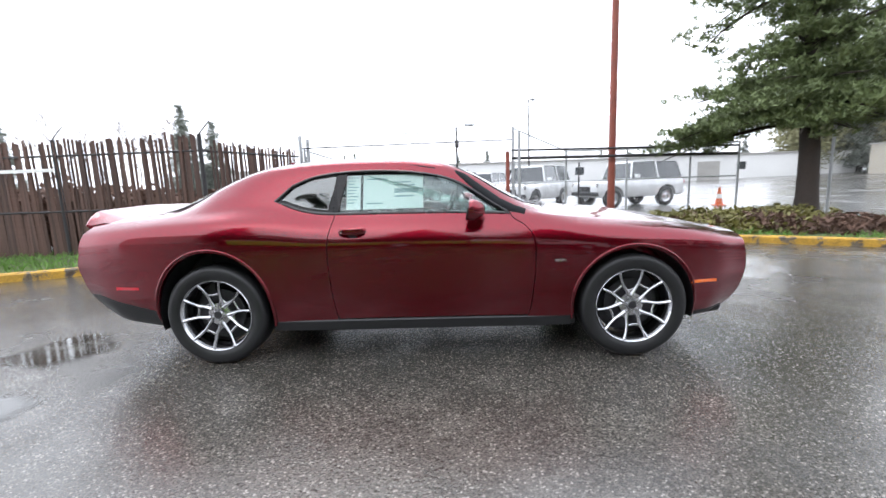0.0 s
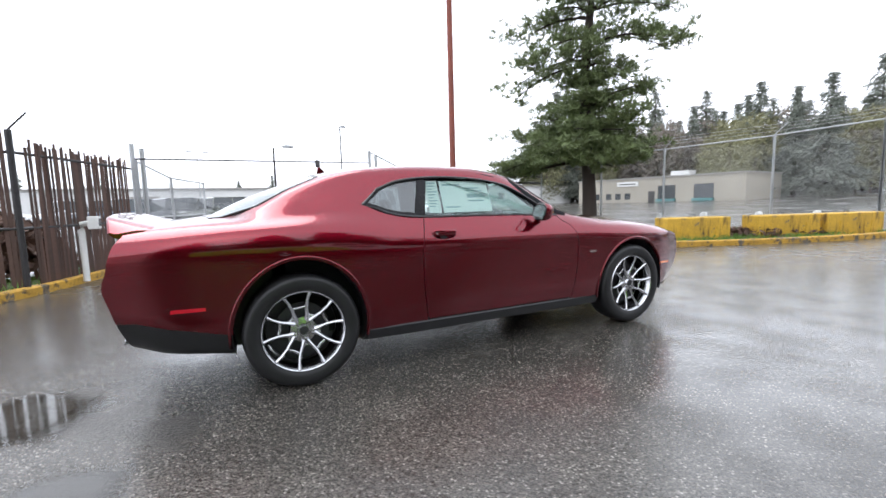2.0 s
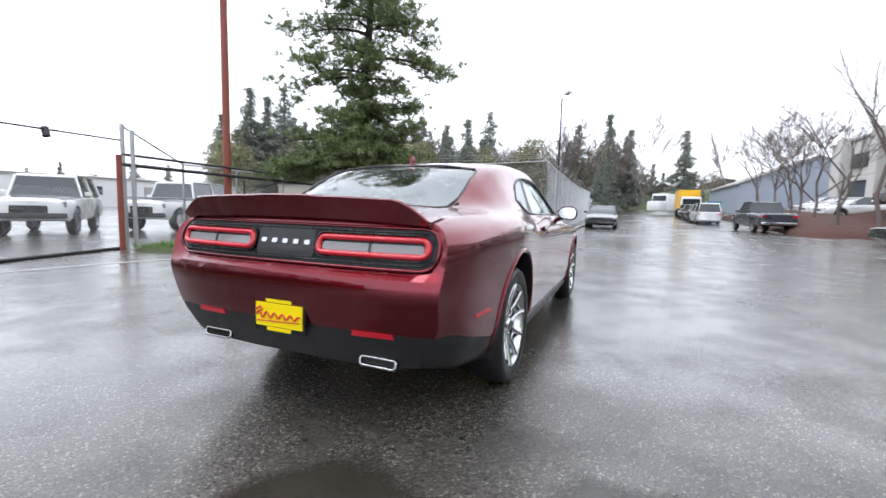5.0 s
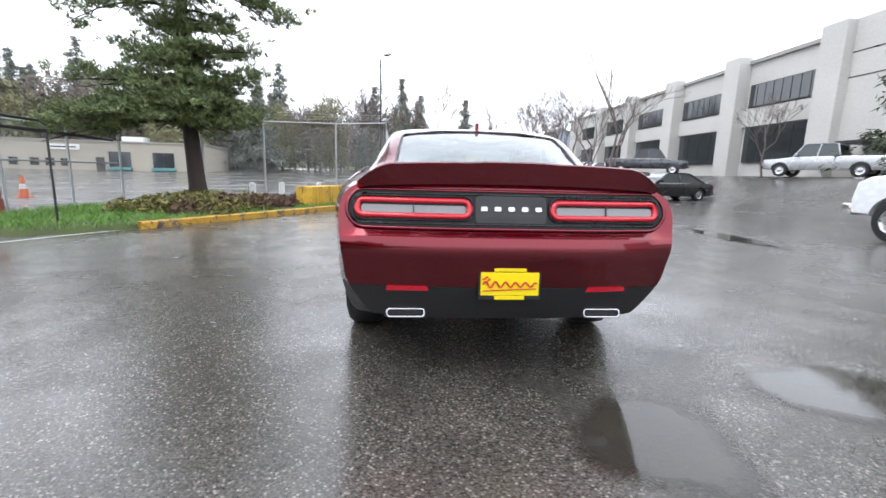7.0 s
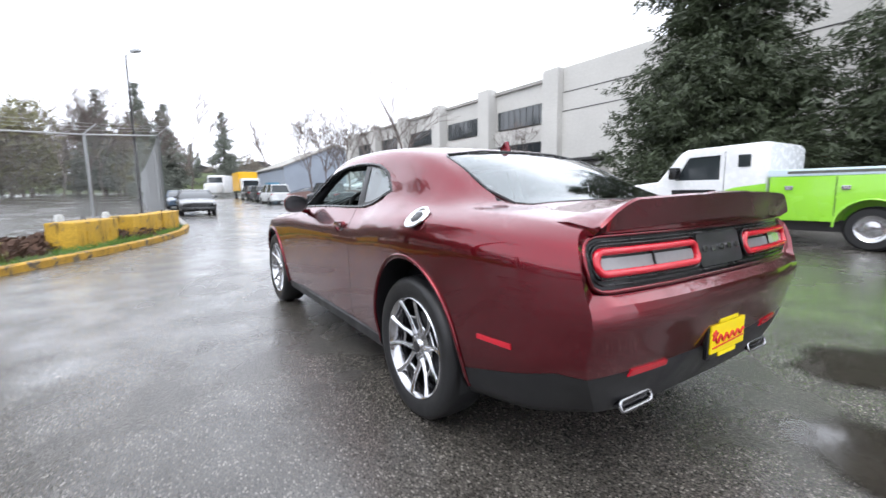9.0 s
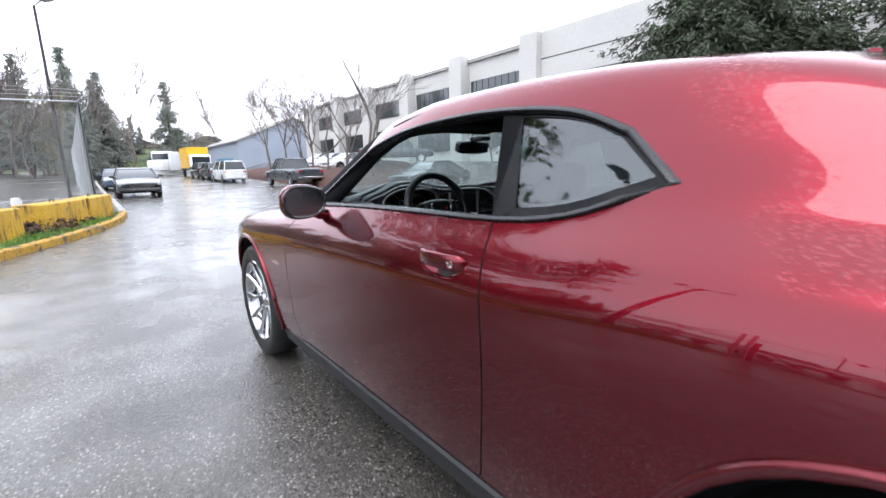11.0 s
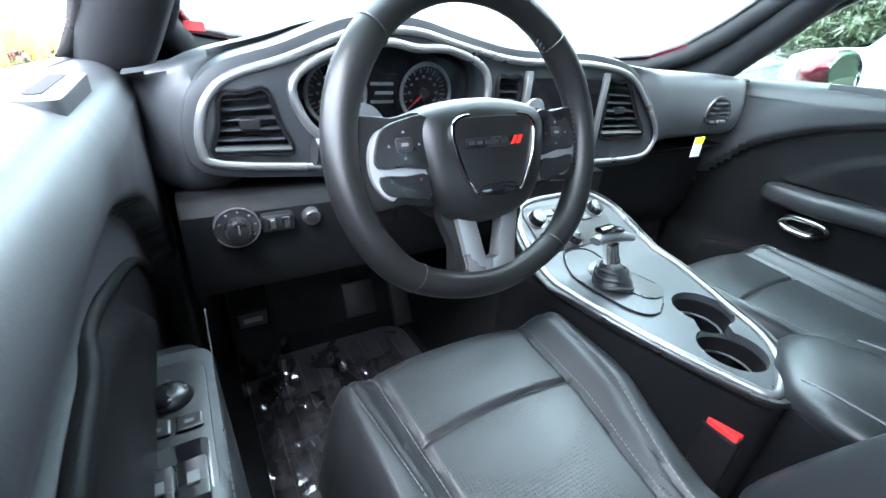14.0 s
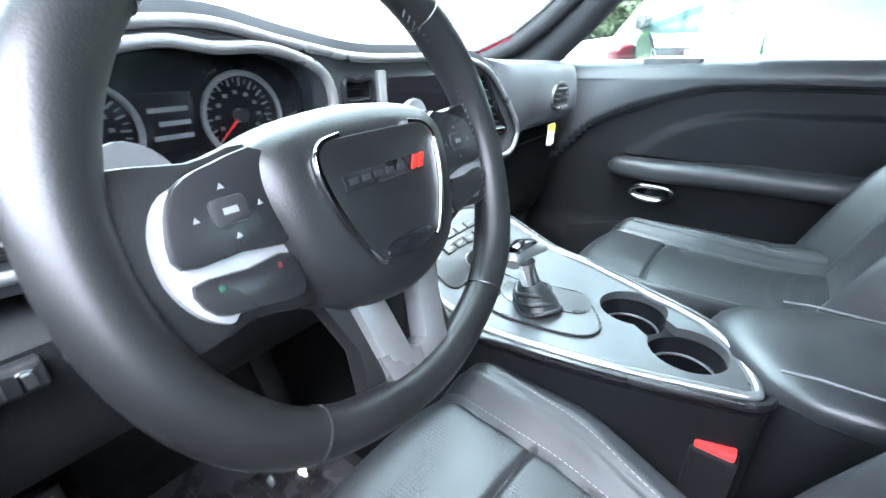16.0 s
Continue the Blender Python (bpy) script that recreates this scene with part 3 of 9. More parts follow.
def pine(base, height, label, seed):
    """A ragged pine with a clear lower trunk, heavy low limbs to one side and an open top."""
    t = thing("pine_tree", label, "tree", pose(*base))
    rng = np.random.RandomState(seed)
    def axis(h):
        return Vector((-0.30 * h / height + 0.10 * math.sin(h * 0.9), 0.15 * math.sin(h * 0.6), h))
    hs = np.linspace(0, height, 22)
    part("trunk", tube([axis(h) for h in hs], [0.24 * (1 - 0.86 * h / height) + 0.06 * math.exp(-h / 0.25) for h in hs], 10), BARK, t, smooth=70)
    verts, faces = [], []
    limbs = bmesh.new()
    LEFT = radians(139)
    # height on the trunk, number of limbs, reach on the heavy side, reach on the other, rise, droop of the tips
    tiers = [(2.35, 9, 4.2, 1.3, 0.02, 0.13), (2.8, 10, 4.2, 2.1, 0.02, 0.16), (3.35, 9, 2.6, 2.6, 0.10, 0.10), (3.9, 7, 1.7, 2.0, 0.22, 0.05), (4.5, 4, 0.9, 0.9, 0.30, 0.0), (5.2, 6, 2.8, 2.6, 0.22, 0.36),
             (5.9, 7, 3.1, 3.2, 0.20, 0.34), (6.6, 7, 2.6, 3.0, 0.28, 0.28), (7.3, 6, 2.2, 2.5, 0.30, 0.22), (8.0, 6, 2.0, 1.9, 0.34, 0.15), (8.8, 6, 1.6, 1.5, 0.40, 0.10), (9.6, 6, 1.1, 1.1, 0.45, 0.05), (10.3, 6, 0.7, 0.7, 0.5, 0.0)]
    for h, n, heavy, light, rise, droop in tiers:
        turn = rng.uniform(0, 6.28)
        for k in range(n):
            az = turn + 2 * math.pi * (k + rng.uniform(-0.3, 0.3)) / n
            c_ = 0.5 + 0.5 * math.cos(az - LEFT)
            L = 0.95 * (light + (heavy - light) * c_) * rng.uniform(0.72, 1.08) * (0.62 if math.cos(az - radians(217)) > 0.55 else 1.0)
            p0 = axis(h + rng.uniform(-0.22, 0.22))
            kink, up_ = rng.uniform(-0.35, 0.35), rise + rng.uniform(-0.08, 0.08)
            pts = [p0 + Vector((math.cos(az + kink * s) * L * s, math.sin(az + kink * s) * L * s, L * (up_ * s - droop * s * s * 1.5))) for s in np.linspace(0, 1, 8)]
            tube(pts, [0.055 * (1 - 0.85 * s) * (1.2 - h / 16) for s in np.linspace(0, 1, 8)], 5, bm=limbs)
            # flat pads of foliage along the outer part of the limb
            for q in range(int(2 + (4.6 if h < 3.2 else 2.8 if h < 4.6 else 1.9) * L)):
                s = rng.uniform(0.34 if h > 4.6 else 0.22, 1.03)
                c = pts[min(int(s * 7), 6)].lerp(pts[min(int(s * 7) + 1, 7)], (s * 7) % 1)
                c = c + Vector((rng.normal() * 0.26, rng.normal() * 0.26, 0.04 + rng.normal() * 0.08))
                size = rng.uniform(0.17, 0.34)
                for _ in range(int(52 * size)):
                    d = Vector((rng.normal() * size, rng.normal() * size, abs(rng.normal()) * size * 0.5))
                    clump(verts, faces, c + d, 0.05, 16, rng, 0.135, 0.6, -0.30, (d.x, d.y, 0.35))
    part("branchwork", limbs, BARK, t)["kind"] = "stuff"
    raw("crown", verts, faces, NEEDLES, t)
    return t


def spruce(base, height, spread, label, seed, dense=1.0, blade=0.24, needles=8, mat=None, name="spruce_tree", group=""):
    """A dense spruce with drooping branches."""
    t = thing(name, label, "tree", pose(*base), group)
    rng = np.random.RandomState(seed)
    part("trunk", tube([(0, 0, h) for h in np.linspace(0, height, 8)], [0.02 * height * (1 - 0.93 * q) for q in np.linspace(0, 1, 8)], 7), BARK, t, smooth=70)
    verts, faces = [], []
    h = 0.10 * height
    while h < height * 0.985:
        f = h / height
        R = spread * (1 - f) ** 0.85 * (rng.uniform(0.62, 1.15) if dense > 1 else rng.uniform(0.45, 1.2))
        n = max(4, int((7 + 7 * (1 - f)) * dense))
        for k in range(n):
            az = rng.uniform(0, 6.28)
            L = R * rng.uniform(0.55, 1.1)
            for q in range(max(2, int(L * 4.2 * dense))):
                s = rng.uniform(0.12, 1.0) ** 0.7
                c = (math.cos(az) * L * s + rng.normal() * 0.09 * L, math.sin(az) * L * s + rng.normal() * 0.09 * L, h + L * (0.10 * s - 0.30 * s * s) + rng.normal() * 0.05 * L)
                clump(verts, faces, c, blade * 0.5, needles, rng, blade, 0.5, 0.35, (math.cos(az), math.sin(az), -0.2))
        h += height * 0.028 / max(dense, 0.4) * rng.uniform(0.8, 1.2)
    raw("crown", verts, faces, mat or NEEDLES_DARK, t)
    return t


def bare_tree(base, height, label, seed, group="", spread=0.5, depth=5, r0=0.012):
    t = thing("bare_tree", label, "tree", pose(*base), group)
    rng = np.random.RandomState(seed)
    verts, faces = [], []
    def grow(p, d, L, r, k):
        mid = p + d * L * 0.5 + Vector((rng.normal(), rng.normal(), rng.normal())) * L * 0.05
        q = p + d * L
        side = d.orthogonal().normalized()
        n = 5 if k > depth - 2 else 3
        i = len(verts)
        for c, rr in ((p, r), (mid, r * 0.8), (q, r * 0.58)):
            verts.extend(tuple(c + (Matrix.Rotation(2 * math.pi * m / n, 3, d) @ side) * rr) for m in range(n))
        for a in (0, n):
            faces.extend((i + a + m, i + a + (m + 1) % n, i + a + n + (m + 1) % n, i + a + n + m) for m in range(n))
        if k == 0:
            return
        for m in range(4 if k == depth else 3):
            nd = (d + Vector((rng.normal(), rng.normal(), rng.normal() * 0.6 + 0.18)) * spread).normalized()
            grow(p.lerp(q, rng.uniform(0.4, 1.0) if m else 1.0), nd, L * rng.uniform(0.58, 0.82), max(r * 0.55, 0.009 if base[0] < 60 else 0.03), k - 1)
    grow(Vector((0, 0, -0.1)), Vector((rng.normal() * 0.05, rng.normal() * 0.05, 1)).normalized(), height * 0.34, height * r0, depth)
    raw("branchwork", verts, faces, GREY_BARK, t)["kind"] = "stuff"
    return t


pine((8.62, 6.80, 0.08), 11.2, "ragged green pine with a bare lower trunk", 11)
spruce((4.6, -15.4, 0.25), 15, 4.8, "tall dark spruce behind the service truck", 21, 1.55, 0.21, 14)
spruce((-1.6, -16.2, 0.2), 16, 4.9, "tall dark spruce behind the service truck", 22, 1.5, 0.21, 13)
spruce((-8.0, -16.0, 0.2), 15, 4.4, "tall dark spruce behind the service truck", 23, 1.2, 0.30)
for k, (x, y, h) in enumerate(((26.5, -12.2, 8.4), (29.5, -12.0, 8.0), (25.0, -13.4, 10.6), (33, -12.2, 8.4), (36, -12.6, 8.6), (40, -12.6, 9.0), (45, -12.6, 9.4))):
    bare_tree((x, y, ground_z(x, y) + 0.55), h, "young leafless street tree on the bark bank", 40 + k, "street trees on the bank", 0.36)
bare_tree((21.8, -21.6, ground_z(21.8, -21.6)), 6.0, "thin leafless tree against the offices", 47, "", 0.4)

# far woods: a few trees of each kind, then copies
woods = []
# distance haze is put into the far needles' colour: paler and greyer than near ones
NEEDLES_HAZED = material("hazed_needles", (0.150, 0.165, 0.138), 0.8, vary=0.4, scale=0.4, fine=3)
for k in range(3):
    woods.append(spruce((70 + 9 * k, 26 + 8 * k, 0), 17 + k, 4.7, "conifer in the distant wood, its needles coloured pale with haze", 60 + k, 0.85, 0.55, 8, NEEDLES_HAZED, "conifer", "distant wood"))
HAZE_GREEN = material("budding_tree", (0.19, 0.185, 0.10), 0.8, vary=0.35, scale=0.3, fine=2)
HAZE_BROWN = material("bare_wood", (0.19, 0.165, 0.14), 0.8, vary=0.35, scale=0.3, fine=2)


def soft_tree(base, height, mat, label, seed):
    """A distant broadleaf in bud: a trunk and a loose crown of small leaves."""
    t = thing("broadleaf_tree", label, "tree", pose(*base), "distant wood")
    rng = np.random.RandomState(seed)
    part("trunk", tube([(0, 0, 0), (0.1, 0, height * 0.5), (0, 0.1, height * 0.85)], [0.22, 0.14, 0.04], 6), GREY_BARK, t)
    verts, faces = [], []
    for _ in range(240):
        u = Vector(rng.normal(0, 1, 3)).normalized() * rng.uniform(0.3, 1.0) ** 0.5
        c = (u.x * height * 0.30, u.y * height * 0.30, height * 0.52 + u.z * height * 0.46)
        clump(verts, faces, c, 0.45, 9, rng, 0.70, 1.0, -0.3)
    raw("crown", verts, faces, mat, t)
    return t


soft = [soft_tree((62, 34, 0), 12, HAZE_GREEN, "distant tree in yellow-green bud", 71), soft_tree((80, 50, 0), 13, HAZE_BROWN, "distant leafless brown tree", 72)]
tall_bare = bare_tree((95, 8, 1.0), 17, "tall leafless tree on the skyline", 75, "distant wood", 0.30, 5, 0.008)
rw = np.random.RandomState(5)


def far_tree(src, az, dist, scale):
    x, y = dist * math.cos(radians(az)), dist * math.sin(radians(az))
    o = copy_thing(src, pose(x, y, ground_z(x, y) - 0.2, 0, 0, rw.uniform(0, 360)))
    o.scale = (scale, scale, scale)


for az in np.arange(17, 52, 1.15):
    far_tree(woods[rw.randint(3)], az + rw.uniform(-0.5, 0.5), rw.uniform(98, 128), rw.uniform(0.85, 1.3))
for az in np.arange(11, 52, 0.85):
    far_tree(soft[rw.randint(2)], az + rw.uniform(-0.7, 0.7), rw.uniform(86, 106), rw.uniform(0.85, 1.3))
for az in np.arange(52, 118, 2.2):
    far_tree(soft[rw.randint(2)] if rw.rand() < 0.6 else woods[rw.randint(3)], az + rw.uniform(-0.9, 0.9), rw.uniform(150, 190), rw.uniform(0.45, 0.75))
for az in (121, 123.5, 140, 149):
    far_tree(woods[rw.randint(3)], az + rw.uniform(-0.9, 0.9), rw.uniform(58, 75), rw.uniform(0.55, 0.85))
for az in (44.5, 46.5, 48.5):
    far_tree(woods[rw.randint(3)], az, 92, 1.3)
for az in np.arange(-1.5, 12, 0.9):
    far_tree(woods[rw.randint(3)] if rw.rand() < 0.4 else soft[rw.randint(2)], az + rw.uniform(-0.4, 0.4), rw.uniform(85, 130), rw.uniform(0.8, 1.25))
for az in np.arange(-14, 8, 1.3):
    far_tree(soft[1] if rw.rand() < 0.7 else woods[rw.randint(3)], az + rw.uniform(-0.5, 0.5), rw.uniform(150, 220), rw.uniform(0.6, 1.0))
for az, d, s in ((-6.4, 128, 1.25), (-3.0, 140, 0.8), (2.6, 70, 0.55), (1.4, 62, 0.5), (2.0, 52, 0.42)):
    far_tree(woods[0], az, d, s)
for az in (1, 2.2, 3, 4.5, 6, 7, 8, 9.5, 11, 13, 15, -2, -11, -15, -19, 121, 123, 125, 127.5, 131, 134):
    far_tree(tall_bare, az, rw.uniform(72, 98) if az < 90 else 108, rw.uniform(0.75, 1.15))


# ---- puddles ----
def shallow_water():
    """Muddy rain water that thins out towards its edge."""
    m = material("puddle_water", (0.034, 0.030, 0.024), 0.08, vary=0.3, scale=3, rough_vary=0.03, coat=0.3)
    nt = m.node_tree
    N, L = nt.nodes.new, nt.links.new
    b = nt.nodes["Principled BSDF"]
    tc, sub, ln, nz, ad, mr = N("ShaderNodeTexCoord"), N("ShaderNodeVectorMath"), N("ShaderNodeVectorMath"), N("ShaderNodeTexNoise"), N("ShaderNodeMath"), N("ShaderNodeMapRange")
    sub.operation, ln.operation, ad.operation = "SUBTRACT", "LENGTH", "MULTIPLY_ADD"
    sub.inputs[1].default_value = (0.5, 0.5, 0.5)
    flat_ = N("ShaderNodeVectorMath")
    flat_.operation = "MULTIPLY"
    flat_.inputs[1].default_value = (2, 2, 0)
    nz.inputs["Scale"].default_value, nz.inputs["Detail"].default_value = 2.5, 6
    L(tc.outputs["Generated"], sub.inputs[0]); L(sub.outputs[0], flat_.inputs[0]); L(flat_.outputs[0], ln.inputs[0])
    L(tc.outputs["Object"], nz.inputs["Vector"]); L(nz.outputs[0], ad.inputs[0])
    ad.inputs[1].default_value = 0.9
    L(ln.outputs["Value"], ad.inputs[2])
    mr.inputs["From Min"].default_value, mr.inputs["From Max"].default_value = 0.95, 1.22
    mr.inputs["To Min"].default_value, mr.inputs["To Max"].default_value = 0.92, 0.0
    L(ad.outputs[0], mr.inputs["Value"]); L(mr.outputs[0], b.inputs["Alpha"])
    return m


WATER = shallow_water()


def puddle(outline, label, seed):
    rng = np.random.RandomState(seed)
    pts = curve_through(outline, 8, closed=True)
    pts = [(x + rng.normal() * 0.018, y + rng.normal() * 0.018) for x, y in pts]
    bm = bmesh.new()
    bm.faces.new([bm.verts.new((x, y, ground_z(x, y) + 0.004)) for x, y in pts])
    bmesh.ops.triangulate(bm, faces=bm.faces)
    for f in bm.faces:
        if f.normal.z < 0:
            f.normal_flip()
    tagged(part("puddle", bm, WATER), label, "puddle", kind="structure")


puddle([(-3.45, -0.55), (-3.15, -0.15), (-2.75, -0.10), (-2.50, -0.40), (-2.48, -0.75), (-2.75, -1.02), (-3.2, -1.05), (-3.5, -0.85)], "shallow puddle by the tail of the coupe", 1)
puddle([(-3.0, -1.35), (-2.6, -1.20), (-2.25, -1.35), (-2.15, -1.75), (-2.35, -2.2), (-2.75, -2.35), (-3.05, -2.05)], "shallow puddle beside the tail of the coupe", 4)
puddle([(-6.6, -0.4), (-5.6, -0.2), (-4.8, -0.5), (-4.5, -0.9), (-5.2, -1.2), (-6.4, -1.0)], "long shallow puddle on the asphalt", 2)
puddle([(1.5, -5.4), (2.6, -5.2), (4.2, -5.5), (5.0, -5.9), (3.6, -6.1), (1.9, -5.9)], "long shallow puddle on the asphalt", 3)

# painted edge line in front of the gate
LINE = material("worn_white_line", (0.40, 0.40, 0.39), 0.6, vary=0.4, scale=4, fine=40)
edge = [(-3.4, 6.55), (-1.5, 6.75), (0.2, 6.6), (2.0, 6.0), (3.2, 5.38)]
tagged(part("edge_line", tidy(sheet([[(x, y + o, 0.004) for o in (-0.05, 0.05)] for x, y in curve_through(edge, 5)])), LINE), "worn pale line painted before the gate", "line", kind="structure")


# ---- fences and gates ----
CHAIN = material("zinc_wire", (0.40, 0.41, 0.42), 0.45, 0.4, vary=0.12, scale=2)


def wire_panel(a, b, z0, z1a, z1b, parent, pitch=0.078, r=0.0021):
    """One bay of chain link between two posts: slanting wires of both directions, woven a little apart."""
    A, B = Vector((a[0], a[1], ground_z(*a))), Vector((b[0], b[1], ground_z(*b)))
    L = (B.xy - A.xy).length
    side = Vector((B.y - A.y, A.x - B.x, 0)).normalized()
    top = min(z1a, z1b)
    verts, faces = [], []
    for sign in (1, -1):
        k = -top if sign > 0 else 0.0
        while k < (L if sign > 0 else L + top):
            ends = []
            for z in (z0, top):
                ends.append((k + z if sign > 0 else k - z, z))
            (u0, w0), (u1, w1) = ends
            if u1 < u0:
                (u0, w0), (u1, w1) = (u1, w1), (u0, w0)
            k += pitch
            if u1 <= 0 or u0 >= L:
                continue
            g = (w1 - w0) / (u1 - u0)
            if u0 < 0:
                u0, w0 = 0.0, w0 - u0 * g
            if u1 > L:
                w1, u1 = w1 - (u1 - L) * g, L
            P, Q = (A.lerp(B, u / L) + Vector((0, 0, w)) + side * (0.003 * sign) for u, w in ((u0, w0), (u1, w1)))
            d = (Q - P).normalized()
            n2 = d.cross(side)
            i = len(verts)
            for c in (P, Q):
                for q in (90, 210, 330):
                    verts.append(tuple(c + side * (r * math.sin(radians(q))) + n2 * (r * math.cos(radians(q)))))
            faces += [(i, i + 1, i + 4, i + 3), (i + 1, i + 2, i + 5, i + 4), (i + 2, i, i + 3, i + 5)]
    ob = raw("wire_mesh", verts, faces, CHAIN, parent)
    ob["kind"] = "stuff"
    return ob


def chain_fence(posts, label, top=True, barbs=False, mid=None, r=0.03):
    """posts: (x, y, height)."""
    t = thing("chain_link_fence", label, "fence", pose(0, 0, 0))
    for i, (x, y, h) in enumerate(posts):
        g = ground_z(x, y)
        post = part("post", rod((x, y, g - 0.1), (x, y, g + h), r, sides=10), GALV, t)
        if barbs:
            part("barb_arm", rod((x, y, g + h), (x + 0.05, y - 0.28, g + h + 0.28), 0.014, sides=6), GALV, post)
        if i:
            a, b = posts[i - 1], posts[i]
            ga = ground_z(a[0], a[1])
            wire_panel(a[:2], b[:2], 0.05, a[2] - 0.03, b[2] - 0.03, t)
            if top:
                part("rail", rod((a[0], a[1], ga + a[2] - 0.03), (b[0], b[1], g + b[2] - 0.03), 0.021, sides=8), GALV, t)
            if mid:
                part("rail", rod((a[0], a[1], ga + mid), (b[0], b[1], g + mid), 0.019, sides=8), GALV, t)
            if barbs:
                for k in (0.10, 0.19, 0.28):
                    part("barbed_wire", rod((a[0], a[1] - k, ga + a[2] + k), (b[0], b[1] - k, g + b[2] + k), 0.004, sides=4), GALV, t)
    return t


chain_fence([(1.90, 8.76, 2.72), (3.45, 9.0, 2.05), (5.3, 9.25, 2.05), (7.1, 9.2, 2.05), (8.1, 8.6, 2.1)], "low chain-link fence between the gate and the pine", mid=1.15)
chain_fence([(9.2, 6.9, 2.6), (10.34, 5.45, 2.66), (12.42, 3.47, 2.88), (14.25, 1.72, 3.15)], "tall chain-link fence behind the yellow blocks", barbs=True, r=0.034)
chain_fence([(14.25, 1.72, 3.15)] + [(14.25 + 3.1 * k, 1.72 + 0.035 * 3.1 * k, 3.05) for k in range(1, 15)], "long chain-link fence with barbed wire along the road", barbs=True, r=0.034)
chain_fence([(-3.55, 7.15, 2.2), (-3.2, 9.4, 2.0), (-2.6, 12, 2.0)], "chain-link fence beside the open gate", mid=1.0)

gate = thing("sliding_gate", "open sliding gate frame of pale steel pipe with a high track", "gate")
for x, y, h in ((-3.57, 6.95, 2.50), (-3.42, 7.05, 2.42), (1.89, 8.76, 2.73), (2.06, 8.70, 2.62)):
    part("post", rod((x, y, -0.1), (x, y, h), 0.045, sides=12), GALV, gate, smooth=60)
part("post", rod((1.72, 8.62, -0.1), (1.72, 8.62, 2.05), 0.055, sides=12), RUST, gate, "rusty gate post", smooth=60)
part("cable", rod((-3.57, 6.95, 2.20), (1.89, 8.76, 2.38), 0.016, sides=8), DARK_STEEL, gate)
part("track", rod((1.85, 8.74, 2.08), (8.3, 8.9, 2.00), 0.030, sides=8), DARK_STEEL, gate)
part("track", rod((1.85, 8.74, 1.86), (8.3, 8.9, 1.78), 0.042, sides=8), DARK_STEEL, gate)
part("roller", rod((0.3, 8.2, 2.20), (0.3, 8.26, 2.36), 0.06, sides=10), DARK_STEEL, gate)
wire_panel((-3.4, 7.06), (1.8, 8.74), 0.08, 1.3, 1.3, gate)
part("ground_track", rod((-3.4, 7.06, 0.03), (1.8, 8.74, 0.03), 0.03, sides=8), DARK_STEEL, gate)
RED_TAPE = material("red_reflective_tape", (0.55, 0.03, 0.03), 0.4, vary=0.1)
WHITE_TAPE = material("white_reflective_tape", (0.7, 0.7, 0.68), 0.4, vary=0.1)
tape = thing("striped_post", "post wrapped in red and white reflective tape", "post", pose(-3.40, 6.80, 0))
for k in range(9):
    part("band", rod((0, 0, 0.12 * k + (0 if k else -0.05)), (0, 0, 0.12 * k + 0.12), 0.05, sides=12), (RED_TAPE, WHITE_TAPE)[k % 2], tape, smooth=60)

# slatted fence: brown strips woven upright through the wire
slats = thing("slatted_fence", "tall chain-link fence woven with brown upright slats", "fence")
rsl = np.random.RandomState(12)
slat_bm = prism([(-0.025, -0.004), (0.025, -0.004), (0.025, 0.004), (-0.025, 0.004)], "z", 0, 1)
slat_me = bpy.data.meshes.new("slat")
slat_bm.to_mesh(slat_me)
slat_bm.free()
slat_me.materials.append(SLAT_BROWN)


def slat_run(a, b, h, step, w=1.0):
    a, b = np.array(a), np.array(b)
    L = np.linalg.norm(b - a)
    yaw = math.atan2(b[1] - a[1], b[0] - a[0])
    for k in range(int(L / step)):
        if rsl.rand() < 0.03:
            continue
        p = a + (b - a) * (k + 0.5) * step / L
        o = new("slat", slat_me)
        o.parent = slats
        hh = h + rsl.normal() * 0.035
        o.matrix_basis = pose(p[0], p[1], 0.10, rsl.normal() * 0.5, rsl.normal() * 0.7, math.degrees(yaw) + rsl.normal() * 4) @ Matrix.Diagonal((w, 1, hh, 1))


slat_run((-4.5, 4.25), (-13.0, 4.15), 2.16, 0.055)
slat_run((-5.6, 4.33), (-13.0, 4.23), 1.02, 0.086)
slat_run((-4.42, 4.45), (-3.66, 6.80), 2.05, 0.050, 0.92)
for a, b in (((-4.5, 4.25), (-13, 4.15)), ((-4.5, 4.25), (-3.62, 6.9))):
    for z in (0.95, 2.0):
        part("rail", rod((*a, z), (*b, z), 0.022, sides=8), DARK_STEEL, slats)
for x, y in ((-4.5, 4.25), (-7.3, 4.22), (-10.2, 4.19), (-13, 4.15)):
    post = part("post", rod((x, y, -0.1), (x, y, 2.3), 0.04, sides=10), DARK_STEEL, slats)
    part("barb_arm", rod((x, y, 2.3), (x + 0.2, y + 0.05, 2.55), 0.012, sides=6), DARK_STEEL, post)
part("vent_strip", box(-8.9, -7.2, 4.03, 4.05, 1.70, 1.76, 0.004), WHITE_TAPE, slats)
box_post = thing("entry_box", "white entry keypad box on a bent white post", "keypad", pose(-4.02, 5.0, 0.05))
part("post", tube([(0, 0, 0), (0, 0, 0.82), (0.02, -0.02, 0.92), (0.16, -0.10, 0.94)], 0.045, 10), WHITE_TAPE, box_post, smooth=50)
part("keypad", box(0.13, 0.27, -0.20, -0.02, 0.84, 1.04, 0.01), WHITE_TAPE, box_post)
part("keypad_face", box(0.268, 0.274, -0.17, -0.05, 0.88, 1.0, 0.002), SATIN_BLACK, box_post)
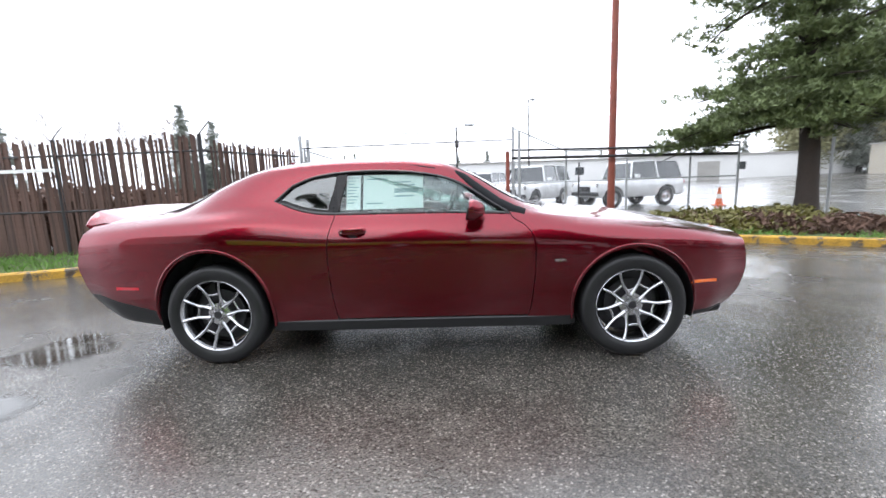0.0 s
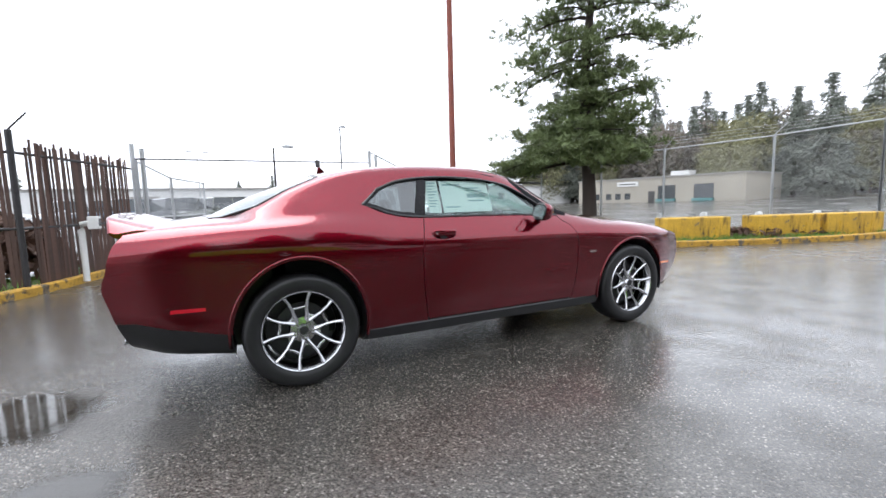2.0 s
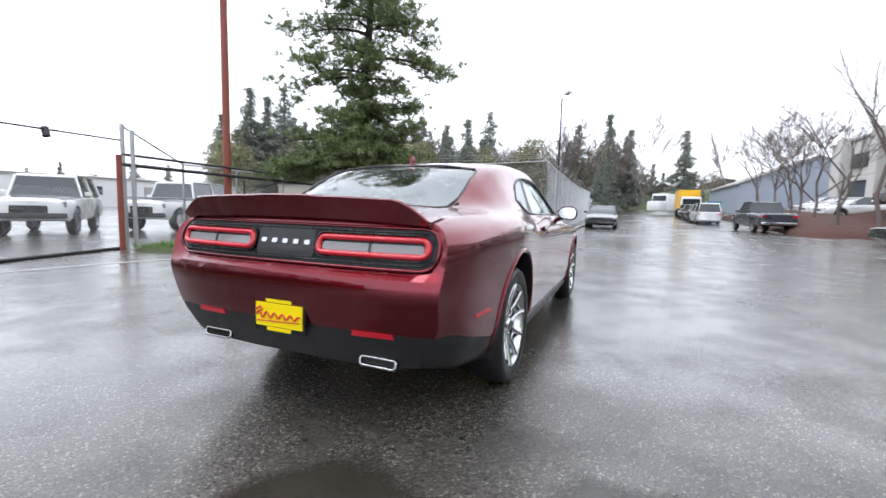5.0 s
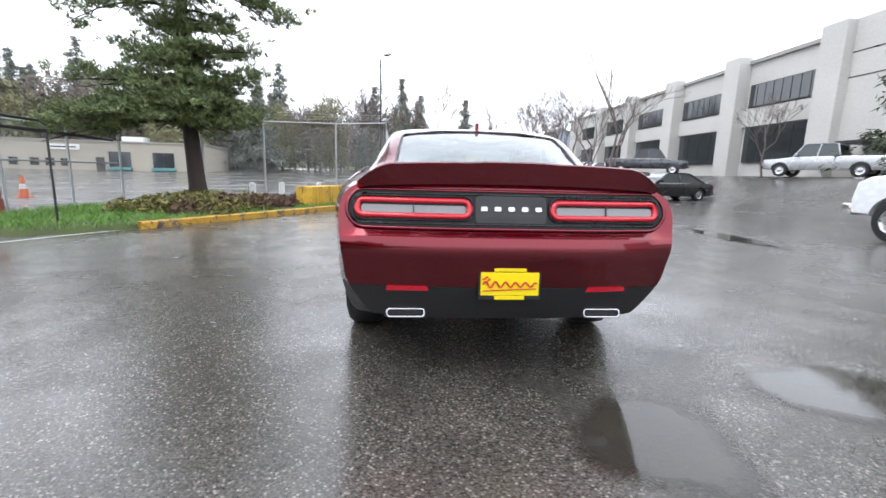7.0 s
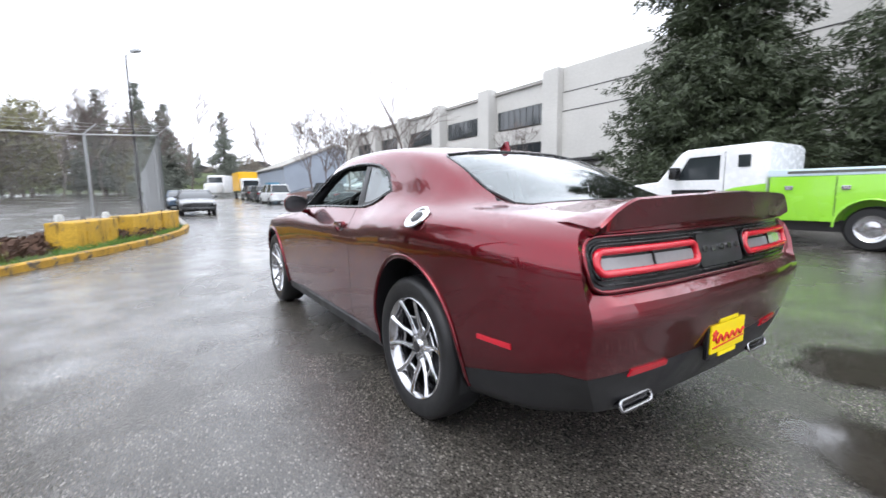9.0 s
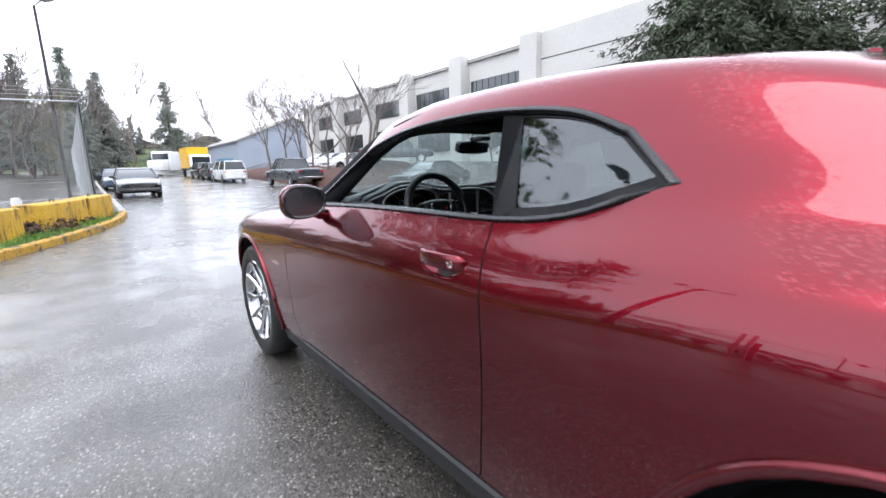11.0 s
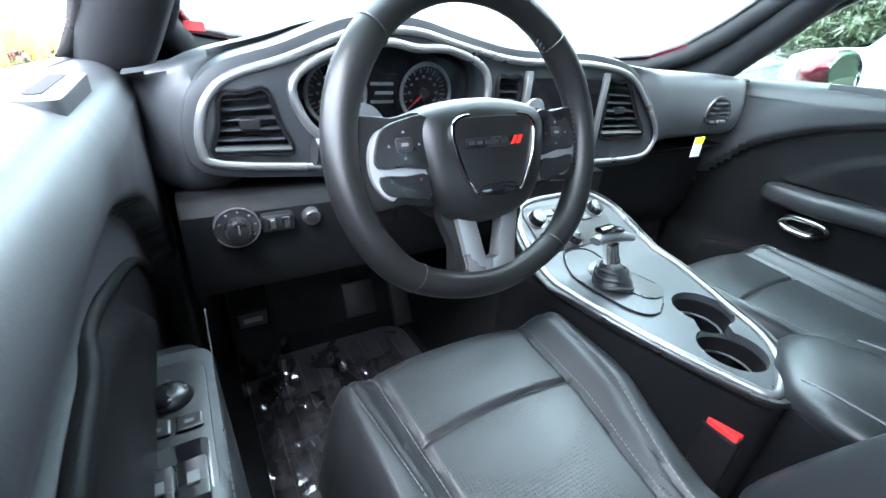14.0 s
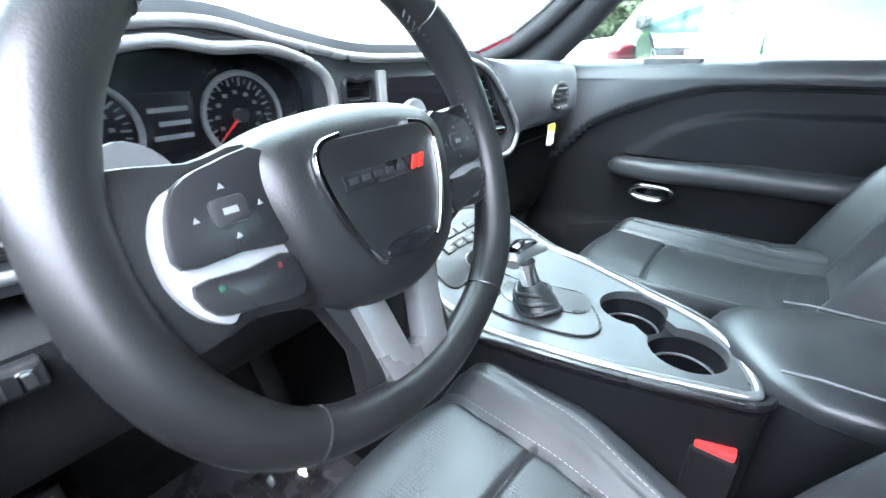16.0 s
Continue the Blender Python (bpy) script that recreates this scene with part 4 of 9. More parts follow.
hedge = shrubs("dark_hedge", [(x, rs.uniform(5.2, 7.4), 0.9, rs.uniform(0.75, 1.0) * (1.15 + 0.085 * (-4.5 - x)), 300) for x in (rs.uniform(-14, -5.2) for _ in range(64))], TWIG, "brown leafless hedge behind the slats", 15, 0.12)

pole = thing("utility_pole", "tall rust-red steel pole with floodlights on top", "pole", pose(4.76, 8.98, 0.05))
part("shaft", rod((0, 0, 0), (0, 0, 8.3), 0.105, 0.088, 14), RUST, pole, smooth=60)
part("cross_arm", rod((-0.62, 0.55, 8.22), (0.62, -0.55, 8.22), 0.035, sides=8), DARK_STEEL, pole)
for q, dz in ((-0.62, 0.0), (0.0, -0.55), (0.62, 0.0)):
    head = part("floodlight", box(-0.22, 0.22, -0.16, 0.16, -0.09, 0.09, 0.03), DARK_STEEL, pole, smooth=50, m=pose(q - 0.1, -q * 0.89 - 0.18, 8.32 + dz, 28, -8, 40))
    part("bracket", rod((0, 0.1, -0.02), (0.06, 0.2, -0.1), 0.02, sides=6), DARK_STEEL, head)
part("base_collar", rod((0, 0, 0), (0, 0, 0.30), 0.14, 0.125, 14), RUST, pole, smooth=60)
marker = thing("marker_post", "thin dark marker post in the grass", "post", pose(3.15, 6.55, 0))
part("stake", rod((0, 0, 0), (0, 0, 1.6), 0.018, sides=8), DARK_STEEL, marker)


def lamp_post(base, h, label, heads=1, yaw=0):
    t = thing("street_lamp", label, "lamp", pose(*base, 0, 0, yaw))
    part("pole", rod((0, 0, 0), (0, 0, h), 0.07, 0.045, 10), DARK_STEEL if heads == 1 else GALV, t, smooth=60)
    for k in range(heads):
        s = 1 if k == 0 else -1
        arm = part("arm", tube([(0, 0, h - 0.05), (s * 0.3, 0, h + 0.08), (s * 0.55, 0, h + 0.12)], 0.025, 8), GALV, t)
        part("head", box(s * 0.75 - 0.26, s * 0.75 + 0.26, -0.13, 0.13, h + 0.05, h + 0.19, 0.04), GALV, arm, smooth=50)


lamp_post((23.1, 2.6, 0), 7.8, "tall street lamp with a flat head beside the road", 1, 215)
lamp_post((5.4, 27.4, 0), 6.7, "tall floodlight mast in the car yard", 1, 60)
lamp_post((-4.5, 44, 0), 6.5, "twin-headed lamp in the car yard", 2, 20)
lamp_post((0.3, 20.5, 0), 4.2, "lamp post in the car yard", 1, 10)

# yellow concrete road blocks


def road_block(x0, y0, x1, y1, label):
    d = math.degrees(math.atan2(y1 - y0, x1 - x0))
    L = math.hypot(x1 - x0, y1 - y0)
    t = thing("road_block", label, "road block", pose((x0 + x1) / 2, (y0 + y1) / 2, 0.04, 0, 0, d), "yellow road blocks")
    part("block", box(-L / 2, L / 2, -0.27, 0.27, 0, 0.60, 0.035, 3), DIRTY_YELLOW, t, smooth=40)
    for s in (-0.28, 0.28):
        part("groove", prism([(s * L - 0.05, 0.0), (s * L + 0.05, 0.0), (s * L + 0.03, 0.40), (s * L - 0.03, 0.40)], "y", -0.285, -0.262), DIRTY_YELLOW, t)
    part("lifting_eye", tube([(-0.08, 0, 0.59), (-0.06, 0, 0.66), (0.06, 0, 0.66), (0.08, 0, 0.59)], 0.012, 6), DARK_STEEL, t)


road_block(7.75, 3.55, 9.35, 3.0, "chipped yellow concrete road block")
road_block(10.0, 2.72, 11.6, 2.12, "rust-stained yellow concrete road block")
road_block(11.75, 2.05, 13.6, 1.62, "rust-stained yellow concrete road block")
CONE_ORANGE = material("cone_orange", (0.62, 0.12, 0.03), 0.5, vary=0.1)
cone = thing("traffic_cone", "orange traffic cone with a white band in the yard", "cone", pose(10.3, 13.1, 0.0))
part("base", box(-0.18, 0.18, -0.18, 0.18, 0, 0.035, 0.01), CONE_ORANGE, cone)
part("body", lathe([(0.14, 0.03), (0.105, 0.26), (0.075, 0.46), (0.035, 0.70), (0.0, 0.705)], "z", 20), CONE_ORANGE, cone, smooth=40)
part("band", lathe([(0.107, 0.27), (0.081, 0.44)], "z", 20), WHITE_TAPE, cone, smooth=40)
bollards = [(11.2, 6.2), (12.6, 5.6), (13.6, 4.4), (14.9, 3.4)]
for x, y in bollards:
    b = thing("white_bollard", "short white bollard in the yard behind the fence", "bollard", pose(x, y, 0), "white bollards")
    part("tube", lathe([(0.0, 0.62), (0.09, 0.60), (0.11, 0.52), (0.11, 0.0)], "z", 14), WHITE_TAPE, b, smooth=50)


# ---- buildings ----
def pane_wall(t, x0, x1, y, z0, z1, cols, mat=None, recess=0.18, face=1):
    """A window band: dark reveal, frame, mullions and one pane for each bay."""
    w = part("window", box(x0, x1, min(y, y - face * recess), max(y, y - face * recess), z0, z1), BRONZE_FRAME, t)
    step = (x1 - x0) / cols
    for k in range(cols):
        part("pane", box(x0 + k * step + 0.04, x0 + (k + 1) * step - 0.04, min(y + face * 0.004, y + face * 0.03), max(y + face * 0.004, y + face * 0.03), z0 + 0.05, z1 - 0.05), mat or WINDOW_DARK, w)


office = thing("office_building", "pale concrete office block with dark ribbon windows", "building")
GO = 1.2
part("wall", box(-30, 62, -48, -23.3, GO - 1.5, 9.2), WALL_PALE, office)
part("wall", box(-30, 18.6, -23.3, -22.9, GO - 1.5, 9.75, 0.02), WALL_PALE, office)
part("roof", box(-30.2, 62.2, -48.2, -23.1, 9.2, 9.45), CONCRETE, office)
for z in (8.0, 6.7):
    part("joint", box(-30, 18.6, -22.91, -22.885, z, z + 0.06), BRONZE_FRAME, office)
for k in range(6):
    x = 19.2 + 7.66 * k
    part("pilaster", box(x - 0.75, x + 0.75, -23.3, -22.35, GO - 1.5, 9.75 - 0.03 * k, 0.04), WALL_PALE, office)
    if k < 5:
        part("spandrel", box(x + 0.75, x + 6.91, -23.3, -23.12, 4.9, 6.1), WALL_PALE, office)
        pane_wall(office, x + 1.0, x + 6.5, -23.1, 6.2, 7.72, 8)
        pane_wall(office, x + 1.0, x + 6.5, -23.1, 2.4, 4.85, 4)
part("stair_roof", box(14.0, 17.0, -22.9, -21.3, 3.1, 3.25), DARK_STEEL, office)
part("stair", prism([(12.2, 1.4), (14.5, 1.4), (14.5, 2.9), (14.2, 2.9)], "y", -22.8, -21.6), CONCRETE, office)

yard = thing("workshop_building", "low tan workshop with teal-trimmed windows", "building", pose(56, 41.8, 0, 0, 0, 98.5))
part("wall", box(-12.6, 13.4, -12, 0, -0.3, 4.1), WALL_TAN, yard)
part("roof", box(-12.8, 13.6, -12.2, 0.15, 4.1, 4.28), CONCRETE, yard)
part("roof_unit", box(-4.5, -1.8, -4, -2, 4.28, 5.0, 0.05), WALL_WHITE, yard)
TEAL = material("teal_paint", (0.10, 0.26, 0.26), 0.5, vary=0.15)
for x in (-8.8, -3.6):
    pane_wall(yard, x, x + 2.6, 0.02, 0.9, 2.9, 2)
    part("awning", box(x - 0.1, x + 2.7, 0.05, 0.5, 0.55, 0.9, 0.03), TEAL, yard)
for x in (3.5, 5.2, 6.9, 9.2):
    pane_wall(yard, x, x + 1.0, 0.02, 0.9, 1.9, 1)
part("sign", box(2.2, 5.8, 0.02, 0.10, 3.0, 3.7, 0.01), WHITE_TAPE, yard, "white sign board with a dark stripe")
part("sign_bar", box(2.6, 5.4, 0.10, 0.11, 3.25, 3.42), DARK_STEEL, yard)
part("door", box(-0.5, 0.5, 0.0, 0.05, 0, 2.1), BRONZE_FRAME, yard)

shed = thing("long_warehouse", "long low white warehouse beyond the car yard", "building", pose(0, 66, 0))
part("wall", box(-45, 62, 0, 18, -0.3, 3.9), WALL_WHITE, shed)
part("roof", box(-45.3, 62.3, -0.3, 18.3, 3.9, 4.1), CONCRETE, shed)
for x in (-32, -20, -8, -1, 8, 19, 31, 44):
    pane_wall(shed, x, x + 1.4, -0.01, 1.6, 2.8, 1, face=-1)
for x in (-14, 14, 38):
    part("shutter", box(x, x + 3.4, -0.06, 0.0, 0, 3.0), CONCRETE, shed)
barn = thing("blue_grey_barn", "blue-grey gabled warehouse up the road", "building", pose(74, -25, 0.6))
BARN = material("blue_grey_sheet", (0.30, 0.34, 0.40), 0.6, vary=0.12, scale=0.5)
part("wall", prism([(-8, 0), (9, 0), (9, 5.0), (0, 8.6), (-8, 5.4)], "x", -3, 22), BARN, barn)
part("roof", prism([(-8.3, 5.35), (0, 8.85), (9.3, 5.0), (9.3, 4.8), (0, 8.6), (-8.3, 5.15)], "x", -3.3, 22.3), CONCRETE, barn)
for k, (x, y, w, h) in enumerate(((168, -12, 16, 6), (176, -32, 14, 7), (172, 12, 18, 5), (186, -6, 22, 7))):
    hs = thing("hill_house", "low house on the distant slope", "house", pose(x, y, ground_z(x, y)), "houses on the slope")
    part("wall", box(0, 10, -w / 2, w / 2, -1, h), WALL_TAN, hs)
    part("roof", prism([(-w / 2 - 0.5, h), (0, h + 2.4), (w / 2 + 0.5, h)], "x", -0.6, 10.6), BRONZE_FRAME, hs)
bank_far = patch("far_slope", curve_through([(120, -60), (120, -14), (118, 14), (124, 50), (230, 80), (260, -80)], 5, closed=True), 0.2, GRASS_SOIL, "grassy slope at the end of the road", "ground", bump=5.0)


# ---- parked vehicles ----
def vehicle_wheel(r, w, mats):
    tyre = lathe([(r * 0.62, -w / 2), (r * 0.9, -w / 2), (r, -w * 0.35), (r, w * 0.35), (r * 0.9, w / 2), (r * 0.62, w / 2), (r * 0.58, w * 0.3)], "y", 24)
    hub = lathe([(0.0, w * 0.36), (r * 0.2, w * 0.38), (r * 0.3, w * 0.30), (r * 0.55, w * 0.34), (r * 0.62, w * 0.44)], "y", 20)
    return tyre, hub


def vehicle(name, label, at, yaw, L, W, H, hood, belt, cabin, paint, wheel_r=0.33, wheel_x=(0.19, 0.80), clear=0.24, kind="car", nose=0.72, lamp_mat=None, ride=0.0):
    """A parked vehicle, nose towards +x of its own. cabin: where glass starts, roof starts, roof ends and glass ends, along x from the nose as shares of L."""
    t = thing(name, label, kind, pose(at[0], at[1], ground_z(at[0], at[1]), 0, 0, yaw))
    def X(s):
        return L * (0.5 - s)
    rows = []
    for s, w, z0, z1 in ((0.0, 0.80, clear + 0.14, nose * 0.92), (0.015, 0.90, clear + 0.05, nose * 0.98), (0.06, 0.97, clear, nose), (0.16, 1.0, clear, hood * 0.98), (cabin[0], 1.0, clear, belt), (0.6, 1.0, clear, belt + 0.01), (cabin[3], 1.0, clear, belt + 0.02), (0.95, 0.97, clear + 0.02, belt), (0.985, 0.92, clear + 0.06, belt - 0.03), (1.0, 0.84, clear + 0.14, belt - 0.10)):
        y = W / 2 * w
        half = [(0, z0), (y * 0.9, z0), (y * 0.985, z0 + 0.10), (y, z0 + (z1 - z0) * 0.55), (y * 0.985, z1 - 0.09), (y * 0.93, z1 - 0.02), (y * 0.6, z1 + 0.015), (0, z1 + 0.025)]
        rows.append([(X(s), a, b) for a, b in half] + [(X(s), -a, b) for a, b in half[-2:0:-1]])
    hull = tidy(sheet(rows, closed_rows=True, close_ends=True))
    for s in wheel_x:
        ring = [(X(s) + wheel_r * 1.17 * math.cos(a), wheel_r + wheel_r * 1.17 * math.sin(a)) for a in np.linspace(0, 2 * math.pi, 24, endpoint=False)]
        for sd in (1, -1):
            hull = cut(hull, prism(ring, "y", *sorted((sd * (W / 2 - 0.28), sd * (W / 2 + 0.2)))))
    part("body", hull, paint, t, smooth=40)
    g0, g1, g2, g3 = (X(q) for q in cabin)
    y0, y1 = W / 2 * 0.93, W / 2 * 0.74
    glass = sheet([[(g0, y0, belt), (g1, y1, H - 0.04), (g2, y1, H - 0.04), (g3, y0, belt)], [(g0, -y0, belt), (g1, -y1, H - 0.04), (g2, -y1, H - 0.04), (g3, -y0, belt)]], close_ends=True)
    bmesh.ops.bevel(glass, geom=list(glass.edges), offset=0.03, segments=2, affect="EDGES")
    part("glasshouse", tidy(glass), WINDOW_DARK, t, smooth=40)
    roof = tidy(sheet([[(g1 + 0.04, y * k, H - 0.06), (g1 - 0.10, y * k * 0.98, H - 0.005), ((g1 + g2) / 2, y * k, H + 0.01), (g2 + 0.08, y * k * 0.98, H - 0.005), (g2 - 0.04, y * k, H - 0.06)] for y, k in ((y1 + 0.02, 1), (y1 * 0.8, 1), (0.01, 1), (-y1 * 0.8, 1), (-y1 - 0.02, 1))]))
    bmesh.ops.solidify(roof, geom=roof.faces, thickness=0.03)
    part("roof", roof, paint, t, smooth=40)
    for sd in (1, -1):
        for a, b in (((g0, belt), (g1, H - 0.03)), ((g3, belt), (g2, H - 0.03)), (((g0 + g3) / 2 - 0.05, belt), ((g1 + g2) / 2, H - 0.03))):
            part("pillar", tube([(a[0], sd * (y0 + 0.005), a[1]), (b[0], sd * (y1 + 0.012), b[1])], 0.035, 6), paint, t)
        part("door_mirror", box(g0 - 0.25, g0 - 0.12, *sorted((sd * (W / 2 - 0.02), sd * (W / 2 + 0.17))), belt + 0.02, belt + 0.16, 0.03), paint, t, smooth=50)
        part("headlight", box(X(0.07), X(0.004), *sorted((sd * W * 0.27, sd * W * 0.44)), nose * 0.78, nose * 0.93, 0.02), CLEAR_LENS, t)
        part("tail_light", box(X(1.0), X(0.975), *sorted((sd * W * 0.30, sd * W * 0.45)), belt - 0.26, belt - 0.12, 0.02), RED_LENS, t)
        for s in wheel_x:
            tyre, hub = vehicle_wheel(wheel_r, 0.22, None)
            wo = part("wheel", tyre, RUBBER, t, smooth=40, m=pose(X(s), sd * (W / 2 - 0.13), wheel_r, 0, 0, 0 if sd > 0 else 180))
            part("hub", hub, ALLOY, wo, smooth=40)
    part("grille", box(X(0.03), X(-0.002), -W * 0.22, W * 0.22, nose * 0.55, nose * 0.82, 0.01), SATIN_BLACK, t)
    part("front_bumper", box(X(0.04), X(-0.008), -W * 0.44, W * 0.44, clear + 0.08, clear + 0.24, 0.04), paint if kind == "car" else BLACK_PLASTIC, t, smooth=50)
    part("rear_bumper", box(X(1.008), X(0.97), -W * 0.44, W * 0.44, clear + 0.10, clear + 0.26, 0.04), paint if kind == "car" else CHROME, t, smooth=50)
    return t


def paint_of(name, c, metal=0.3):
    return material(name, c, 0.28, metal, coat=1.0, vary=0.06, scale=2, rough_vary=0.04)


P_BLACK, P_CHAR, P_SILVER, P_WHITE, P_BLUE, P_GREY = paint_of("black_car_paint", (0.012, 0.013, 0.015)), paint_of("charcoal_car_paint", (0.05, 0.055, 0.065)), paint_of("silver_car_paint", (0.45, 0.46, 0.47)), paint_of("white_car_paint", (0.70, 0.71, 0.72), 0.0), paint_of("dark_blue_car_paint", (0.03, 0.06, 0.10)), paint_of("olive_grey_car_paint", (0.11, 0.12, 0.10))
SEDAN = dict(L=4.75, W=1.85, H=1.43, hood=0.88, belt=0.93, cabin=(0.26, 0.42, 0.68, 0.86))
PICKUP = dict(L=5.8, W=2.0, H=1.92, hood=1.12, belt=1.20, cabin=(0.27, 0.35, 0.60, 0.635), wheel_r=0.40, clear=0.42, nose=1.05, wheel_x=(0.17, 0.79), kind="pickup")
SUV = dict(L=4.6, W=1.86, H=1.68, hood=1.0, belt=1.06, cabin=(0.24, 0.36, 0.88, 0.97), wheel_r=0.36, clear=0.28, nose=0.9)
vehicle("sedan", "wet black sedan parked by the bark bank", (17.6, -12.7), 98, paint=P_BLACK, **SEDAN)
vehicle("sedan", "black car facing down the road beside the fence", (25.8, 0.05), 180, paint=P_BLACK, **SEDAN)
vehicle("sedan", "dark blue car parked along the road fence", (36.5, 0.4), 180, paint=P_BLUE, **SEDAN)
vehicle("sedan", "silver sedan parked by the office wall", (8.0, -20.3), 172, paint=P_SILVER, **SEDAN)
vehicle("pickup_truck", "dark pickup seen from behind beside the bark bank", (29.6, -9.4), 4, paint=P_CHAR, **PICKUP)
vehicle("pickup_truck", "silver pickup parked by the office windows", (16.8, -20.9), 28, paint=P_SILVER, **dict(PICKUP, L=5.3, W=1.82, H=1.70, hood=0.98, belt=1.04, nose=0.92, wheel_r=0.35, clear=0.34))
van = dict(L=4.8, W=1.9, H=1.85, hood=1.0, belt=1.08, cabin=(0.16, 0.30, 0.93, 0.985), wheel_r=0.33, clear=0.22, nose=0.85)
vehicle("minivan", "small white van parked up the road", (42, -7.9), 2, paint=P_WHITE, **van)
vehicle("suv", "grey estate car parked up the road", (49, -8.0), 2, paint=P_CHAR, **SUV)
vehicle("suv", "dark car parked up the road", (54.5, -8.0), 2, paint=P_BLACK, **SUV)
top = 0.45
for x, y, p, lb in ((33.0, -15.6, P_WHITE, "white car on the upper lot"), (36.4, -15.8, P_WHITE, "white car on the upper lot"), (39.6, -16, P_SILVER, "silver car on the upper lot")):
    v = vehicle("sedan", lb, (x, y), 95, paint=p, **SEDAN)
    v.location.z += 0.62
v = vehicle("pickup_truck", "dark grey pickup with a canopy on the upper lot", (28.6, -17.6), 236, paint=P_CHAR, **PICKUP)
v.location.z += 0.55
JEEP = dict(L=4.3, W=1.85, H=1.82, hood=1.08, belt=1.14, cabin=(0.36, 0.40, 0.93, 0.96), wheel_r=0.40, clear=0.42, nose=1.06, wheel_x=(0.17, 0.77), kind="jeep")
for x, y, yaw, p, lb in ((7.4, 14.6, 200, P_WHITE, "white boxy off-roader in the fenced yard"), (3.6, 15.4, 232, P_WHITE, "white boxy off-roader in the fenced yard"), (2.4, 29.0, 240, P_SILVER, "silver boxy off-roader deep in the yard"), (-0.4, 24.6, 215, P_CHAR, "dark off-roader in the yard row"), (-2.8, 25.2, 215, P_GREY, "olive off-roader in the yard row"), (-5.2, 25.8, 215, P_CHAR, "dark off-roader in the yard row"), (-7.6, 26.6, 215, P_BLUE, "dark blue off-roader in the yard row"), (-10.2, 27.4, 215, P_WHITE, "white off-roader in the yard row")):
    jeep = vehicle("off_roader", lb, (x, y), yaw, paint=p, **JEEP)
    tagged(jeep, group="off-roaders in the yard")
    tyre, hub = vehicle_wheel(0.38, 0.24, None)
    part("spare_wheel", tyre, RUBBER, jeep, smooth=40, m=pose(-2.22, 0, 0.98, 0, 0, 90))

# lorries up the road
YELLOW_BOX = material("yellow_lorry_box", (0.70, 0.38, 0.01), 0.4, vary=0.05)
lorry = thing("box_lorry", "white lorry with a yellow box body", "lorry", pose(62, -8.6, ground_z(62, -8.6), 0, 0, 180))
part("box_body", box(-3.6, 2.0, -1.2, 1.2, 1.0, 3.5, 0.05), YELLOW_BOX, lorry)
part("cab", box(2.1, 3.9, -1.1, 1.1, 0.5, 2.6, 0.15), WHITE_PAINT, lorry, smooth=40)
part("windscreen", box(3.86, 3.93, -0.95, 0.95, 1.5, 2.3, 0.02), WINDOW_DARK, lorry)
for x in (-2.4, 3.0):
    for s in (-1, 1):
        tyre, hub = vehicle_wheel(0.48, 0.3, None)
        part("wheel", tyre, RUBBER, lorry, smooth=40, m=pose(x, s * 1.0, 0.48))
semi = thing("semi_truck", "white semi tractor parked up the road", "lorry", pose(70, -6.2, ground_z(70, -6.2), 0, 0, 150))
part("cab", box(-2.0, 1.2, -1.2, 1.2, 0.6, 3.2, 0.2), WHITE_PAINT, semi, smooth=40)
part("hood", box(1.2, 3.0, -1.0, 1.0, 0.6, 2.0, 0.25), WHITE_PAINT, semi, smooth=40)
part("windscreen", box(1.17, 1.24, -1.0, 1.0, 2.1, 2.9, 0.02), WINDOW_DARK, semi)
BLUE_TARP = material("blue_skip", (0.06, 0.20, 0.30), 0.5, vary=0.1)
tagged(part("blue_container", box(52.5, 54.5, -10.9, -9.6, ground_z(53, -10), ground_z(53, -10) + 2.1, 0.03), BLUE_TARP), "blue steel container beside the road", "container")

# ---- the green service truck ----
LIME = material("lime_green_wrap", (0.26, 0.60, 0.035), 0.3, coat=0.6, vary=0.08, scale=0.7)
PALE_BAND = material("pale_blue_wrap", (0.55, 0.66, 0.72), 0.3, coat=0.6, vary=0.08, scale=0.7)
truck = thing("service_truck", "white service truck with a lime-green tool body", "truck", pose(1.05, -9.55, 0.0))


def cab_solid():
    prof = [(2.75, 0.48), (2.78, 0.80), (2.70, 1.12), (2.45, 1.24), (1.72, 1.32), (1.18, 1.98), (1.02, 2.05), (-0.55, 2.10), (-0.62, 2.00), (-0.62, 0.48)]
    bm = prism(prof, "y", -0.98, 0.98, 0.07, segments=3)
    ring = [(1.92 + 0.47 * math.cos(a), 0.40 + 0.47 * math.sin(a)) for a in np.linspace(0, 2 * math.pi, 28, endpoint=False)]
    for s in (1, -1):
        bm = cut(bm, prism(ring, "y", *sorted((s * 0.6, s * 1.2))))
    for s in (1, -1):
        bm = cut(bm, prism([(1.30, 1.34), (0.98, 1.86), (0.30, 1.88), (0.30, 1.34)], "y", *sorted((s * 0.95, s * 1.1))))
    return bm


